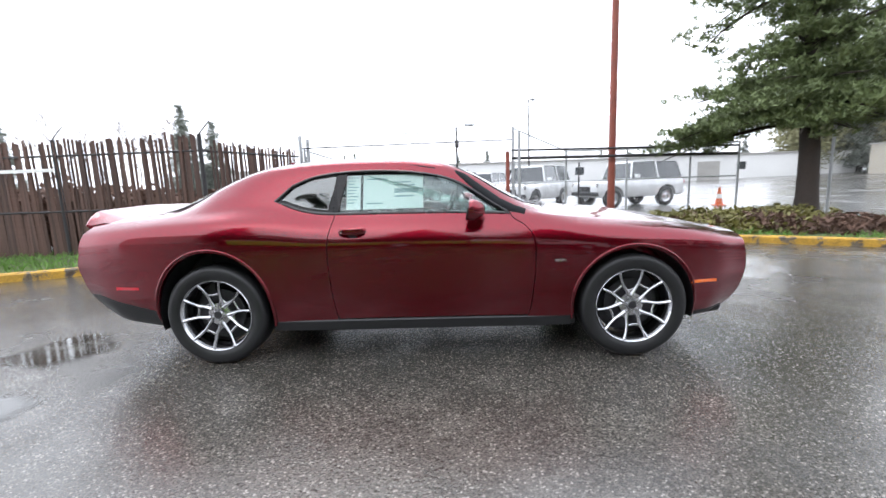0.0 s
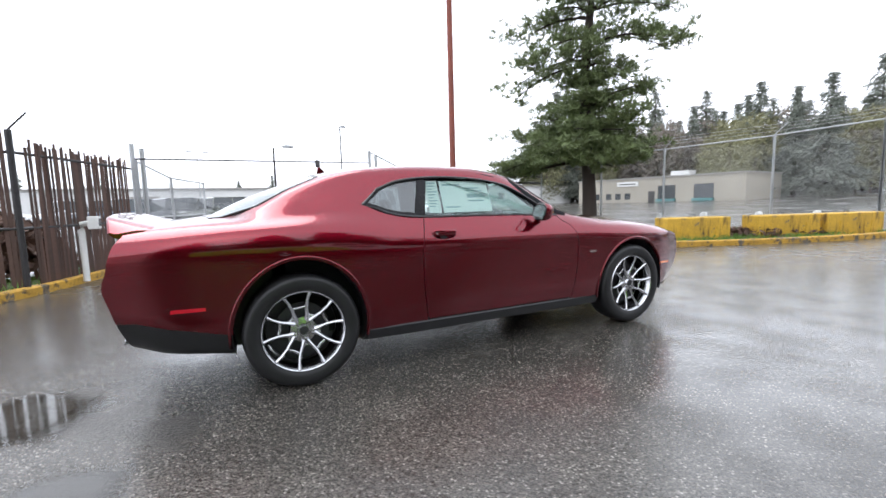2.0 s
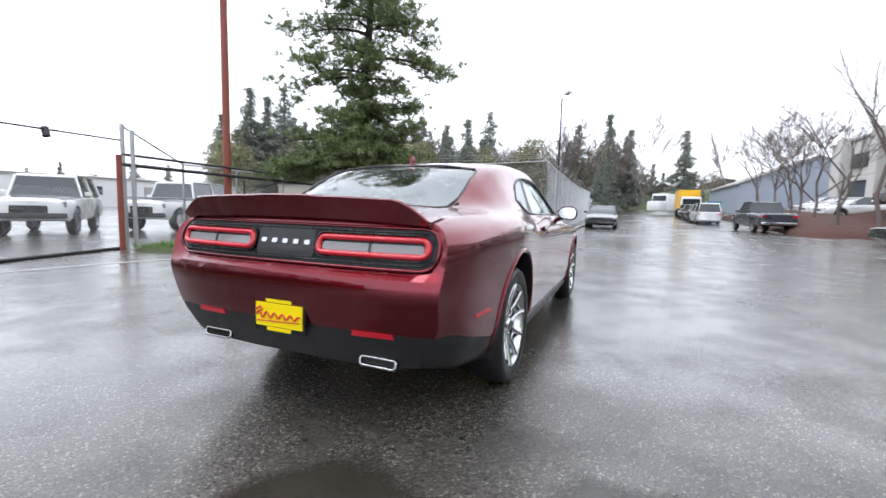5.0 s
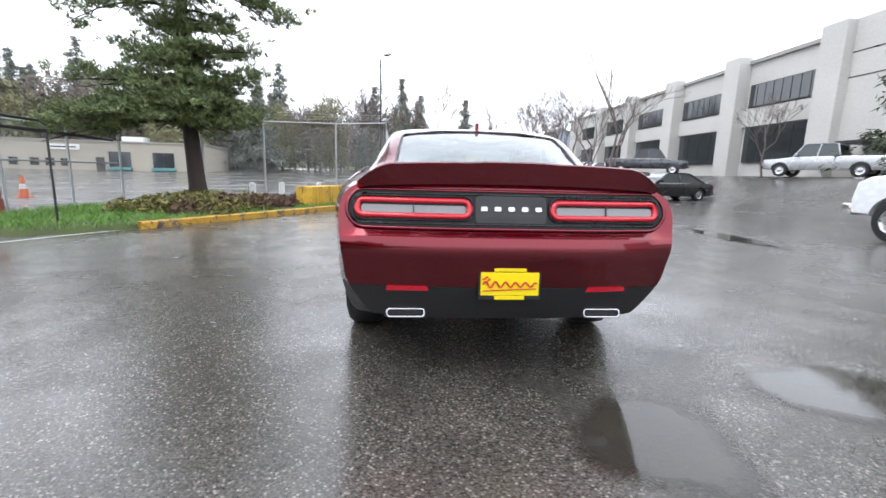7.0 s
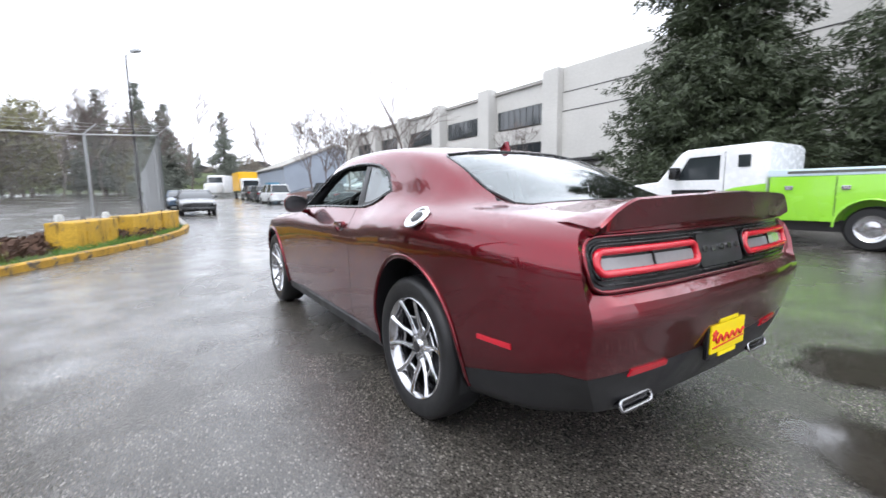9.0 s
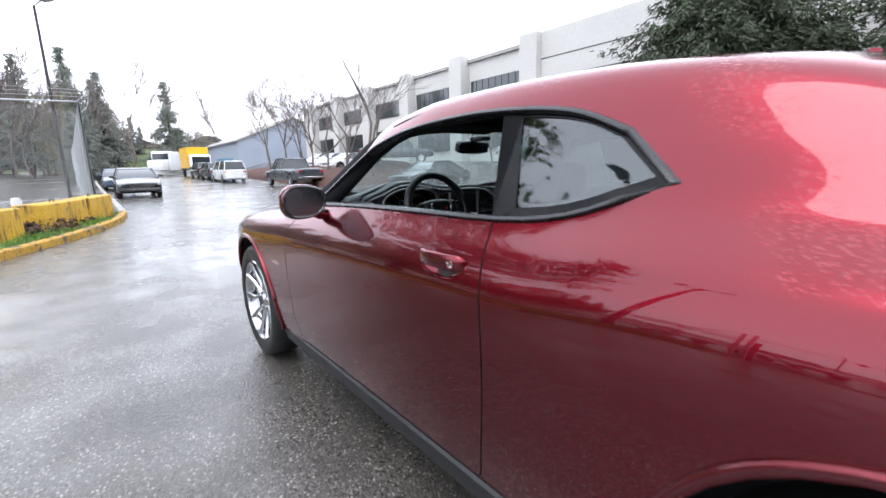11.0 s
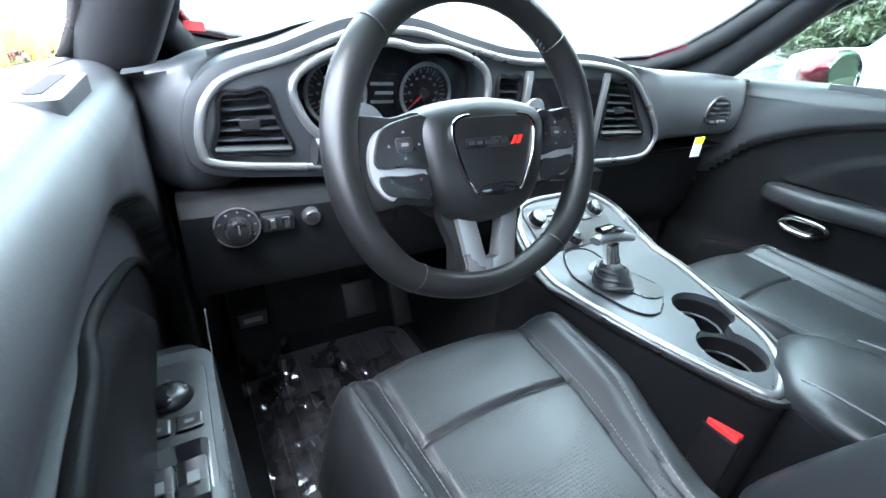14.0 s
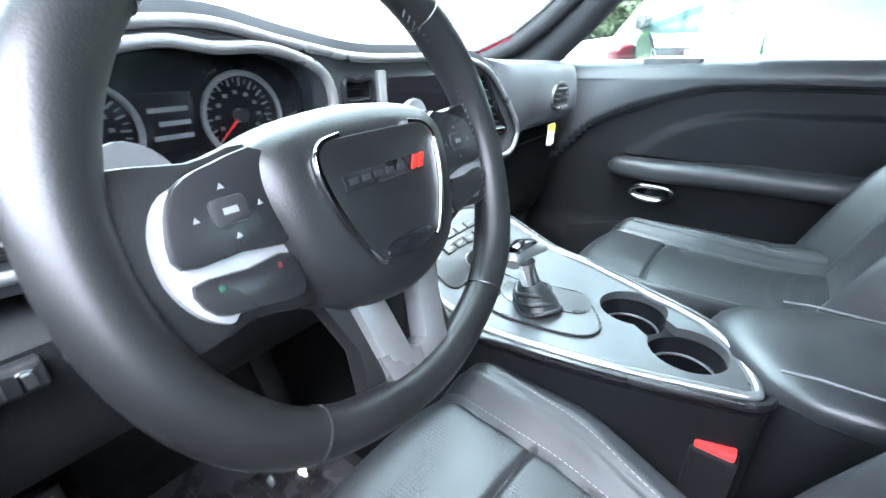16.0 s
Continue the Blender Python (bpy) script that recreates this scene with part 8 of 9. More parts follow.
for sd in (1, -1):
    def flip(pts):
        return [(x * sd, y) for x, y in (pts if sd > 0 else pts[::-1])]
    arm = curve_through([(0.075, 0.038), (0.115, 0.040), (0.160, 0.042), (0.168, 0.010), (0.160, -0.030), (0.148, -0.052), (0.110, -0.050), (0.070, -0.052)], 4, closed=True)
    spoke = part("spoke", prism(flip(arm), "z", -0.022, 0.002, 0.005), RIM_LEATHER, wheel_rim, smooth=50)
    frame_ = curve_through([(0.082, 0.030), (0.110, 0.031), (0.134, 0.027), (0.146, 0.010), (0.148, -0.014), (0.140, -0.034), (0.128, -0.044), (0.120, -0.040), (0.100, -0.036), (0.080, -0.044)], 4, closed=True)
    part("switch_frame", prism(flip(frame_), "z", -0.006, 0.0085, 0.002), SILVER_PAINT, spoke, smooth=40)
    upper = curve_through([(0.078, 0.037), (0.110, 0.036), (0.131, 0.028), (0.141, 0.010), (0.141, -0.009), (0.110, -0.011), (0.078, -0.012)], 3, closed=True)
    part("switch_pad", prism(flip(upper), "z", 0.004, 0.0125, 0.002), SATIN_BLACK, spoke, smooth=40)
    lower = curve_through([(0.084, -0.021), (0.110, -0.020), (0.139, -0.018), (0.134, -0.036), (0.112, -0.042), (0.084, -0.046)], 3, closed=True)
    part("switch_pad", prism(flip(lower), "z", 0.004, 0.0120, 0.002), SATIN_BLACK, spoke, smooth=40)
    part("ok_button", prism([(sd * 0.1095 + x, 0.0115 + y) for x, y in rounded(-0.010, 0.010, -0.007, 0.007, 0.003, 2)], "z", 0.012, 0.0142, 0.001), BLACK_PLASTIC, spoke, smooth=40)
    marks = bmesh.new()
    for px_, py_ in ((0.1095, 0.024), (0.1095, -0.002), (0.092, 0.011), (0.127, 0.011)):
        prism([(sd * px_ - 0.0018, py_ - 0.0012), (sd * px_ + 0.0018, py_ - 0.0012), (sd * px_, py_ + 0.0018)], "z", 0.0126, 0.0130, bm=marks)
    box(sd * 0.1095 - 0.004, sd * 0.1095 + 0.004, 0.0098, 0.0132, 0.0143, 0.0146, bm=marks)
    stuff_part("switch_print", marks, PALE_PRINT, spoke)
    if sd < 0:
        part("call_mark", box(-0.129, -0.1265, -0.0255, -0.0225, 0.0121, 0.0125), material("green_mark", (0.008, 0.055, 0.028), 0.5), spoke)
        part("hangup_mark", box(-0.095, -0.0925, -0.0265, -0.0235, 0.0121, 0.0125), material("red_mark", (0.075, 0.010, 0.010), 0.5), spoke)
    # lower spoke arm: silver inlay beside black leather
    part("lower_spoke", prism(flip([(0.030, -0.070), (0.066, -0.064), (0.050, -0.110), (0.056, -0.160), (0.0, -0.166), (0.0, -0.148), (0.012, -0.140)]), "z", -0.024, -0.006, 0.003), RIM_LEATHER, wheel_rim, smooth=40)
    part("spoke_inlay", prism(flip([(0.021, -0.076), (0.047, -0.074), (0.037, -0.128), (0.036, -0.148), (0.026, -0.160), (0.0, -0.163), (0.0, -0.132), (0.009, -0.130)]), "z", -0.016, 0.003, 0.003), SATIN_SILVER, wheel_rim, smooth=40)
    part("shift_paddle", prism(flip(curve_through([(0.100, 0.020), (0.108, 0.048), (0.124, 0.060), (0.140, 0.056), (0.142, 0.036), (0.136, 0.012)], 3, closed=True)), "z", -0.042, -0.034, 0.002), SILVER_PAINT, wheel_rim, smooth=40)
column = part("steering_column", rod((0.235, 0.385, 0.975), (0.46, 0.39, 0.905), 0.046, 0.060, 24), HARD_SKIN, car, "black steering column shroud", smooth=50)
part("stalk", tube([(0.29, 0.44, 0.965), (0.285, 0.50, 0.975), (0.280, 0.555, 0.980)], [0.009, 0.010, 0.014], 10), BLACK_PLASTIC, column, "indicator stalk", smooth=50)
part("stalk_knob", rod((0.280, 0.535, 0.978), (0.2795, 0.565, 0.981), 0.0155, sides=16), SATIN_BLACK, column, smooth=40)
part("tilt_lever", tube([(0.33, 0.44, 0.92), (0.28, 0.475, 0.905), (0.255, 0.485, 0.903)], [0.008, 0.010, 0.013], 10), GLOSS_BLACK, column, smooth=50)

# centre console
def deck_z(x):
    s = max(0.0, x - 0.235)
    return 0.725 + 0.62 * (s * s / (s + 0.03))


DECK = curve_through([(-0.082, 0.104), (-0.060, 0.112), (0.040, 0.140), (0.150, 0.160), (0.260, 0.170), (0.320, 0.173), (0.372, 0.158), (0.398, 0.122), (0.404, 0.040), (0.400, -0.045), (0.372, -0.090), (0.330, -0.112), (0.227, -0.126), (0.120, -0.088),
                      (0.064, -0.062), (-0.010, -0.028), (-0.050, 0.010), (-0.074, 0.050), (-0.088, 0.090)], 4, closed=True)
CUPS = ((0.074, -0.012, 0.048), (-0.010, 0.052, 0.048))
base_block = prism(grown(DECK, 0.014), "z", 0.252, 0.712)
console = cut(base_block, prism([(0.20, 0.71), (0.236, 0.712), (0.60, 0.90), (0.60, 1.2), (0.20, 1.2)], "y", -0.4, 0.4))
for cx, cy, cr in CUPS:
    console = cut(console, rod((cx, cy, 0.640), (cx, cy, 0.80), cr, sides=36))
console = part("console", console, HARD_SKIN, car, "black centre console with silver-edged graphite deck", smooth=40)
part("console_front", prism([(0.19, 0.252), (0.19, 0.700), (0.26, 0.722), (0.33, 0.760), (0.405, 0.806), (0.405, 0.86), (0.56, 0.875), (0.86, 0.875), (0.86, 0.252)], "y", -0.104, 0.172, 0.006), HARD_SKIN, console, smooth=40)
deck = prism(DECK, "z", -0.012, 0.0)
bmesh.ops.triangulate(deck, faces=[f for f in deck.faces if len(f.verts) > 4])
deck.free()
deck = pane_mesh(DECK, lambda x, y, d: (x, y, 0.728 - d), 0.014, 1)
for cx, cy, cr in CUPS:
    deck = cut(deck, rod((cx, cy, 0.60), (cx, cy, 0.90), cr, sides=36))
link = box(0.0, 0.075, -0.026, 0.026, 0.655, 0.90)
bmesh.ops.transform(link, matrix=Matrix.Translation((0.004, 0.048, 0)) @ Matrix.Rotation(radians(-40), 4, "Z"), verts=link.verts)
deck = cut(deck, link)
for v in deck.verts:
    v.co.z += deck_z(v.co.x) - 0.725
part("deck", deck, GRAPHITE, console, "brushed graphite console deck", smooth=35)
part("deck_rim", tube([(x, y, deck_z(x) + 0.003) for x, y in DECK], 0.0062, 8, closed=True), SATIN_SILVER, console, "bright silver edge", smooth=60)
part("deck_rim", tube([(x, y, deck_z(x) + 0.0005) for x, y in grown(DECK, 0.013)], 0.006, 6, closed=True), SATIN_BLACK, console, smooth=60)
for cx, cy, cr in CUPS:
    part("cup_holder", lathe([(0.0, 0.643), (cr - 0.008, 0.643), (cr - 0.002, 0.66), (cr - 0.001, 0.684), (cr + 0.0005, 0.687), (cr - 0.0035, 0.687), (cr - 0.004, 0.66), (0.0, 0.647)], "z", 40), GLOSS_BLACK, console, smooth=40, m=Matrix.Translation((cx, cy, 0)))
    part("cup_ring", tube([(cx + (cr - 0.006) * math.cos(a), cy + (cr - 0.006) * math.sin(a), 0.689) for a in (2 * math.pi * k / 36 for k in range(36))], 0.0018, 6, closed=True), SATIN_SILVER, console, smooth=60)
GATE = curve_through([(0.288, 0.100), (0.286, 0.050), (0.250, 0.022), (0.160, -0.002), (0.128, 0.020), (0.096, 0.075), (0.116, 0.110), (0.200, 0.124), (0.255, 0.119)], 4, closed=True)
gate = part("shift_gate", pane_mesh(GATE, lambda x, y, d: (x, y, deck_z(x) + 0.0062 - d), 0.010, 1), GRAPHITE, console, smooth=40)
part("gate_rim", tube([(x, y, deck_z(x) + 0.0055) for x, y in GATE], 0.0022, 6, closed=True), SATIN_BLACK, gate, smooth=60)
slot = [(0.190 + x * 0.93 - y * 0.25, 0.044 + x * 0.25 + y * 0.93) for x, y in rounded(-0.070, 0.070, -0.033, 0.033, 0.028, 6)]
part("gate_well", pane_mesh(slot, lambda x, y, d: (x, y, deck_z(x) + 0.0082 - d), 0.004, 1), SATIN_BLACK, gate, smooth=40)
lever = part("gear_lever", tube([(0.185, 0.062, 0.735), (0.190, 0.061, 0.750), (0.195, 0.061, 0.764), (0.199, 0.060, 0.776)], [0.035, 0.030, 0.022, 0.014], 14), LEATHER, console, "gear selector with leather gaiter", smooth=60)
for k in range(3):
    zf = 0.744 + 0.010 * k
    rr = (0.0335, 0.0300, 0.0245)[k]
    part("gaiter_fold", tube([(0.1855 + 0.005 * k + rr * math.cos(a), 0.0615 - 0.001 * k + rr * math.sin(a), zf + 0.003 * math.sin(3 * a + k)) for a in (2 * math.pi * q / 20 for q in range(20))], 0.0036, 6, closed=True), LEATHER, lever, smooth=60)
part("lever_neck", tube([(0.199, 0.061, 0.776), (0.204, 0.063, 0.792), (0.208, 0.065, 0.808)], [0.015, 0.0135, 0.014], 12), CHROME, lever, smooth=60)
part("lever_grip", tube([(0.206, 0.110, 0.822), (0.211, 0.090, 0.826), (0.211, 0.064, 0.824), (0.208, 0.036, 0.818), (0.204, 0.016, 0.814)], [0.010, 0.0145, 0.015, 0.012, 0.009], 12, flat=0.75), SATIN_SILVER, lever, "silver pistol grip", smooth=60)
lever.location = (0.004, 0.016, -0.006)
part("grip_cap", tube([(0.212, 0.098, 0.837), (0.212, 0.072, 0.838), (0.209, 0.046, 0.833)], [0.011, 0.013, 0.009], 10, flat=0.5), GLOSS_BLACK, lever, smooth=60)
# climate controls on the sloping front of the deck
def on_deck(x, y, up_=0.0):
    g = 0.60
    n_ = Vector((-g, 0, 1)).normalized()
    return Matrix.Translation(Vector((x, y, deck_z(x) + 0.003)) + n_ * up_) @ Matrix.Rotation(-math.atan(g), 4, "Y")


panel_c = part("climate_panel", prism(rounded(-0.058, 0.048, -0.105, 0.105, 0.018, 4), "z", -0.006, 0.004, 0.002), BLACK_PLASTIC, console, "climate panel with three round knobs", smooth=40, m=on_deck(0.345, 0.040))
for kx, ky in ((0.018, 0.082), (0.018, -0.080), (-0.038, 0.020)):
    k_ = part("climate_knob", lathe([(0.0, 0.021), (0.014, 0.020), (0.0165, 0.016), (0.018, 0.003)], "z", 28), SATIN_BLACK, panel_c, smooth=40, m=Matrix.Translation((kx, ky, 0)))
    part("knob_ring", tube([(kx + 0.0185 * math.cos(a), ky + 0.0185 * math.sin(a), 0.0045) for a in (2 * math.pi * q / 28 for q in range(28))], 0.0016, 6, closed=True), SATIN_SILVER, panel_c, smooth=60)
for r_ in range(2):
    for c_ in range(4):
        part("climate_button", box(0.020 - 0.024 * r_, 0.036 - 0.024 * r_, -0.056 + 0.029 * c_, -0.031 + 0.029 * c_, 0.003, 0.0075, 0.002), SATIN_BLACK, panel_c)
marks = bmesh.new()
for r_ in range(2):
    for c_ in range(4):
        box(0.027 - 0.024 * r_, 0.029 - 0.024 * r_, -0.050 + 0.029 * c_, -0.037 + 0.029 * c_, 0.0076, 0.0079, bm=marks)
stuff_part("button_print", marks, PALE_PRINT, panel_c)
# padded armrest bin behind the deck
rows = []
for x, z, w in ((-0.024, 0.715, 0.030), (-0.034, 0.734, 0.040), (-0.058, 0.749, 0.066), (-0.095, 0.757, 0.096), (-0.14, 0.763, 0.112), (-0.20, 0.766, 0.115), (-0.32, 0.766, 0.115), (-0.44, 0.762, 0.112), (-0.46, 0.745, 0.105)):
    yc = -0.004 - 0.075 * min(max((x + 0.10) / 0.112, 0.0), 1.0)
    ring = [(x, yc + w * math.sin(a) * (1 if abs(math.sin(a)) < 0.95 else 1), z - 0.030 + 0.030 * math.copysign(abs(math.cos(a)) ** 0.55, math.cos(a))) for a in (2 * math.pi * k / 28 for k in range(28))]
    rows.append(ring)
lid = sheet(rows, closed_rows=True, close_ends=True)
bmesh.ops.recalc_face_normals(lid, faces=lid.faces)
lid = part("armrest", lid, LEATHER, console, "padded black leather armrest lid", smooth=60)
part("armrest_box", prism(rounded(-0.46, -0.095, -0.118, 0.112, 0.05, 5), "z", 0.252, 0.728, 0.01), HARD_SKIN, console, smooth=40)
for sd in (1, -1):
    part("lid_seam", tube([(x, -0.004 + sd * 0.088, 0.7605 + 0.004 * (x < -0.1)) for x in np.linspace(-0.10, -0.44, 12)], 0.0016, 5), THREAD, console, smooth=60)
part("armrest_latch", tube(curve_through([(-0.080, 0.108, 0.722), (-0.066, 0.090, 0.724), (-0.070, 0.076, 0.724), (-0.092, 0.094, 0.728)], 4, closed=True), 0.003, 6, closed=True), HARD_SKIN, console, smooth=60)


# front seats
def seat_lines(x):
    """Half-widths of the two seams along the cushion."""
    f = (x + 0.10) / 0.36
    return 0.116 + 0.020 * f, 0.146 + 0.034 * f


def cushion_z(x, s):
    i, o = seat_lines(x)
    a = abs(s)
    z = 0.642 + 0.006 * math.cos(s / 0.14 * 1.2)
    rise = min(max((a - i) / 0.050, 0.0), 1.0)
    z += (0.038 - 0.012 * min(max(x, 0.0) / 0.2, 1.0) * (s > 0) - 0.03 * min(max((0.05 - x) / 0.2, 0.0), 1.0) * (s < 0)) * (3 * rise ** 2 - 2 * rise ** 3)
    z -= 0.13 * max(0.0, (a - 0.186) / 0.046) ** 2.0
    z -= 0.085 * max(0.0, (x - 0.225) / 0.075) ** 2.4
    z += 0.012 * max(0.0, x) / 0.25 + 0.03 * max(0.0, -x - 0.1) / 0.2
    z -= 0.0065 * math.exp(-((a - i) / 0.0042) ** 2) + 0.0045 * math.exp(-((a - o) / 0.0036) ** 2)
    if a < i:
        z -= 0.0065 * math.exp(-((x - 0.116 + 0.10 * (s / 0.14) ** 2 * 0.06) / 0.0042) ** 2)
    return z


def front_seat(yc, side, label):
    xs = sorted(set(np.round(np.linspace(-0.26, 0.300, 60), 4)) | set(np.round(np.linspace(0.104, 0.128, 9), 4)))
    ss = np.linspace(-0.232, 0.232, 121)
    def narrow(x, s):
        """The console side draws in towards the hinge."""
        q = min(max((0.10 - x) / 0.22, 0.0), 1.0)
        return s * (1 - 0.25 * q * q * (3 - 2 * q)) if s < 0 else s

    grid = [[(float(x) - 0.065 * (abs(s) / 0.232) ** 3 * min(max((x - 0.05) / 0.2, 0.0), 1.0), yc + side * narrow(float(x), float(s)), cushion_z(float(x), float(s))) for s in ss] for x in xs]
    bm = sheet(grid)
    rim_e = [e for e in bm.edges if e.is_boundary]
    down = bmesh.ops.extrude_edge_only(bm, edges=rim_e)["geom"]
    for v in [g for g in down if isinstance(g, bmesh.types.BMVert)]:
        v.co.z = 0.46
        v.co.x -= 0.02 if v.co.x > 0.2 else 0
    bmesh.ops.recalc_face_normals(bm, faces=bm.faces)
    for f in bm.faces:
        c = f.calc_center_median()
        f.material_index = 1 if (abs(c.y - yc) < seat_lines(c.x)[0] - 0.003 and c.z > 0.6) else 0
    seat = part("front_seat", bm, [LEATHER, PERFORATED], car, label, smooth=60)
    part("seat_base", box(-0.24, 0.24, yc - 0.205, yc + 0.205, 0.262, 0.50, 0.02), HARD_SKIN, seat)
    sew = bmesh.new()
    for which, off in ((1, 0.006), (0, 0.007)):
        for sg in (1, -1):
            for x in np.arange(-0.12, 0.265, 0.0075):
                s0, s1 = seat_lines(x)[which] + off, seat_lines(x + 0.005)[which] + off
                u0, u1 = side * sg * s0, side * sg * s1
                rod((x - 0.065 * (s0 / 0.232) ** 3 * min(max((x - 0.05) / 0.2, 0.0), 1.0), yc + side * narrow(x, u0), cushion_z(x, u0) + 0.0006), (x + 0.0048 - 0.065 * (s1 / 0.232) ** 3 * min(max((x - 0.045) / 0.2, 0.0), 1.0), yc + side * narrow(x + 0.005, u1), cushion_z(x + 0.005, u1) + 0.0006), 0.0006, sides=4, bm=sew, caps=False)
    stuff_part("stitching", sew, THREAD, seat)

    def back_point(u, s):
        """u runs up the backrest from 0 at the hinge to 1 at the shoulders."""
        w = 0.245 - 0.03 * u - 0.06 * max(0.0, u - 0.75) / 0.25
        a = abs(s)
        q = a * w
        bol = min(max((q - 0.125) / 0.07, 0), 1)
        d = 0.062 * (3 * bol ** 2 - 2 * bol ** 3) * (1 - 0.55 * max(0.0, u - 0.5) / 0.5)
        d -= 0.16 * max(0.0, (q - (w - 0.04)) / 0.05) ** 2
        d -= 0.006 * math.exp(-((q - 0.120) / 0.004) ** 2) + 0.005 * math.exp(-((u - 0.36) / 0.008) ** 2) * (q < 0.12) + 0.005 * math.exp(-((u - 0.72) / 0.008) ** 2) * (q < 0.12)
        d -= 0.10 * max(0.0, (u - 0.90) / 0.12) ** 2
        z = 0.640 + 0.44 * u - 0.13 * a ** 3 * max(0.0, (u - 0.45) / 0.55) ** 1.5
        return (-0.185 - 0.19 * max(u, 0.0) ** 1.15 + d, yc + s * w, z)

    us, sg = np.linspace(-0.06, 1.02, 56), np.linspace(-1, 1, 65)
    bm = sheet([[back_point(float(u), float(s)) for s in sg] for u in us])
    rim_e = [e for e in bm.edges if e.is_boundary]
    down = bmesh.ops.extrude_edge_only(bm, edges=rim_e)["geom"]
    for v in [g for g in down if isinstance(g, bmesh.types.BMVert)]:
        u = (v.co.z - 0.64) / 0.44
        v.co.x = -0.185 - 0.19 * max(u, 0) - 0.115
    bmesh.ops.recalc_face_normals(bm, faces=bm.faces)
    for f in bm.faces:
        c = f.calc_center_median()
        f.material_index = 1 if abs(c.y - yc) < 0.115 and 0.68 < c.z < 0.99 else 0
    back = part("backrest", bm, [LEATHER, PERFORATED], seat, smooth=60)
    part("back_shell", box(-0.47, -0.36, yc - 0.16, yc + 0.16, 0.62, 0.97, 0.04, 4), HARD_SKIN, seat, smooth=50)
    head = []
    for z, w, d in ((1.055, 0.070, 0.03), (1.065, 0.090, 0.042), (1.10, 0.105, 0.050), (1.15, 0.105, 0.048), (1.19, 0.090, 0.040), (1.205, 0.065, 0.025)):
        head.append([(-0.468 - 0.15 * (z - 1.07) + d * math.copysign(abs(math.cos(a)) ** 0.7, math.cos(a)), yc + w * math.copysign(abs(math.sin(a)) ** 0.6, math.sin(a)), z) for a in (2 * math.pi * k / 24 for k in range(24))])
    bm = sheet(head, closed_rows=True, close_ends=True)
    bmesh.ops.recalc_face_normals(bm, faces=bm.faces)
    part("headrest", bm, LEATHER, seat, smooth=60)
    sew = bmesh.new()
    for sg_ in (1, -1):
        for u in np.arange(0.04, 0.95, 0.016):
            w = lambda q: 0.128 / (0.245 - 0.03 * q - 0.06 * max(0.0, q - 0.75) / 0.25)
            p, q = Vector(back_point(u, sg_ * w(u))), Vector(back_point(u + 0.010, sg_ * w(u + 0.010)))
            rod(p + Vector((0.0006, 0, 0)), q + Vector((0.0006, 0, 0)), 0.0005, sides=4, bm=sew, caps=False)
    stuff_part("stitching", sew, THREAD, seat)
    return seat


driver = front_seat(0.372, 1, "black leather driver's seat with perforated centre and grey stitching")
passenger = front_seat(-0.372, -1, "black leather passenger seat with perforated centre and grey stitching")
buckle = part("belt_buckle", box(-0.090, -0.040, 0.112, 0.136, 0.560, 0.655, 0.005), SATIN_BLACK, driver, "seat-belt buckle with red release")
part("release_button", box(-0.086, -0.044, 0.114, 0.134, 0.653, 0.664, 0.003), BUCKLE_RED, driver)
belt = part("seat_belt", tube([(-0.520, 0.705, 1.000), (-0.45, 0.695, 1.010), (-0.385, 0.684, 1.022), (-0.368, 0.680, 1.005), (-0.362, 0.682, 0.93), (-0.36, 0.690, 0.45)], 0.017, 8, flat=0.07, up=(0, 1, 0)), WEBBING, car, "black belt webbing with a bright latch plate", smooth=60)
part("latch_plate", box(-0.386, -0.356, 0.673, 0.691, 1.018, 1.052, 0.004), CHROME, belt)
part("latch_grip", box(-0.390, -0.352, 0.671, 0.693, 0.985, 1.020, 0.005), SATIN_BLACK, belt)
# rear bench and shelf
bench = part("rear_seat", box(-1.20, -0.72, -0.62, 0.62, 0.40, 0.66, 0.05, 4), LEATHER, car, "black leather rear bench", smooth=50)
bm = box(-0.08, 0.08, -0.62, 0.62, 0.0, 0.62, 0.04, 4)
part("bench_back", bm, LEATHER, bench, smooth=50, m=Matrix.Translation((-1.18, 0, 0.50)) @ Matrix.Rotation(radians(-18), 4, "Y"))
part("parcel_shelf", box(-1.60, -1.34, -0.66, 0.66, 1.02, 1.05, 0.01), CARPET, car)

# door linings
TOP_LINE = [(-0.56, 1.046), (-0.2, 1.046), (0.2, 1.042), (0.45, 1.036), (0.60, 1.022)]


SWEEP_X, SWEEP_Z = [-0.56, -0.08, 0.10, 0.20, 0.33, 0.42, 0.50, 0.60], [1.00, 1.005, 0.998, 0.975, 0.930, 0.880, 0.80, 0.70]


def lining_y(x, z):
    """Distance of the lining from the car's middle: a padded upper roll, a hollow below its sweep, a swelling for the elbow panel."""
    sweep = pchip(SWEEP_X, [q - 0.006 for q in SWEEP_Z], x)
    second = pchip([-0.56, 0.03, 0.12, 0.19, 0.27, 0.33, 0.62], [0.945, 0.935, 0.915, 0.885, 0.825, 0.78, 0.45], x)
    roll = min(max((z - sweep + 0.006) / 0.012, 0.0), 1.0)
    y = 0.768 - 0.028 * roll * roll * (3 - 2 * roll)
    if z > sweep:
        y -= 0.006 * math.sin(min((z - sweep) / 0.10, 1.0) * math.pi * 0.75)
    elif 0.80 < z < second:
        y -= 0.016 * min((second - z) / 0.012, 1.0)
    if z < 0.55:
        y -= 0.022 * min((0.55 - z) / 0.02, 1.0)
    return y


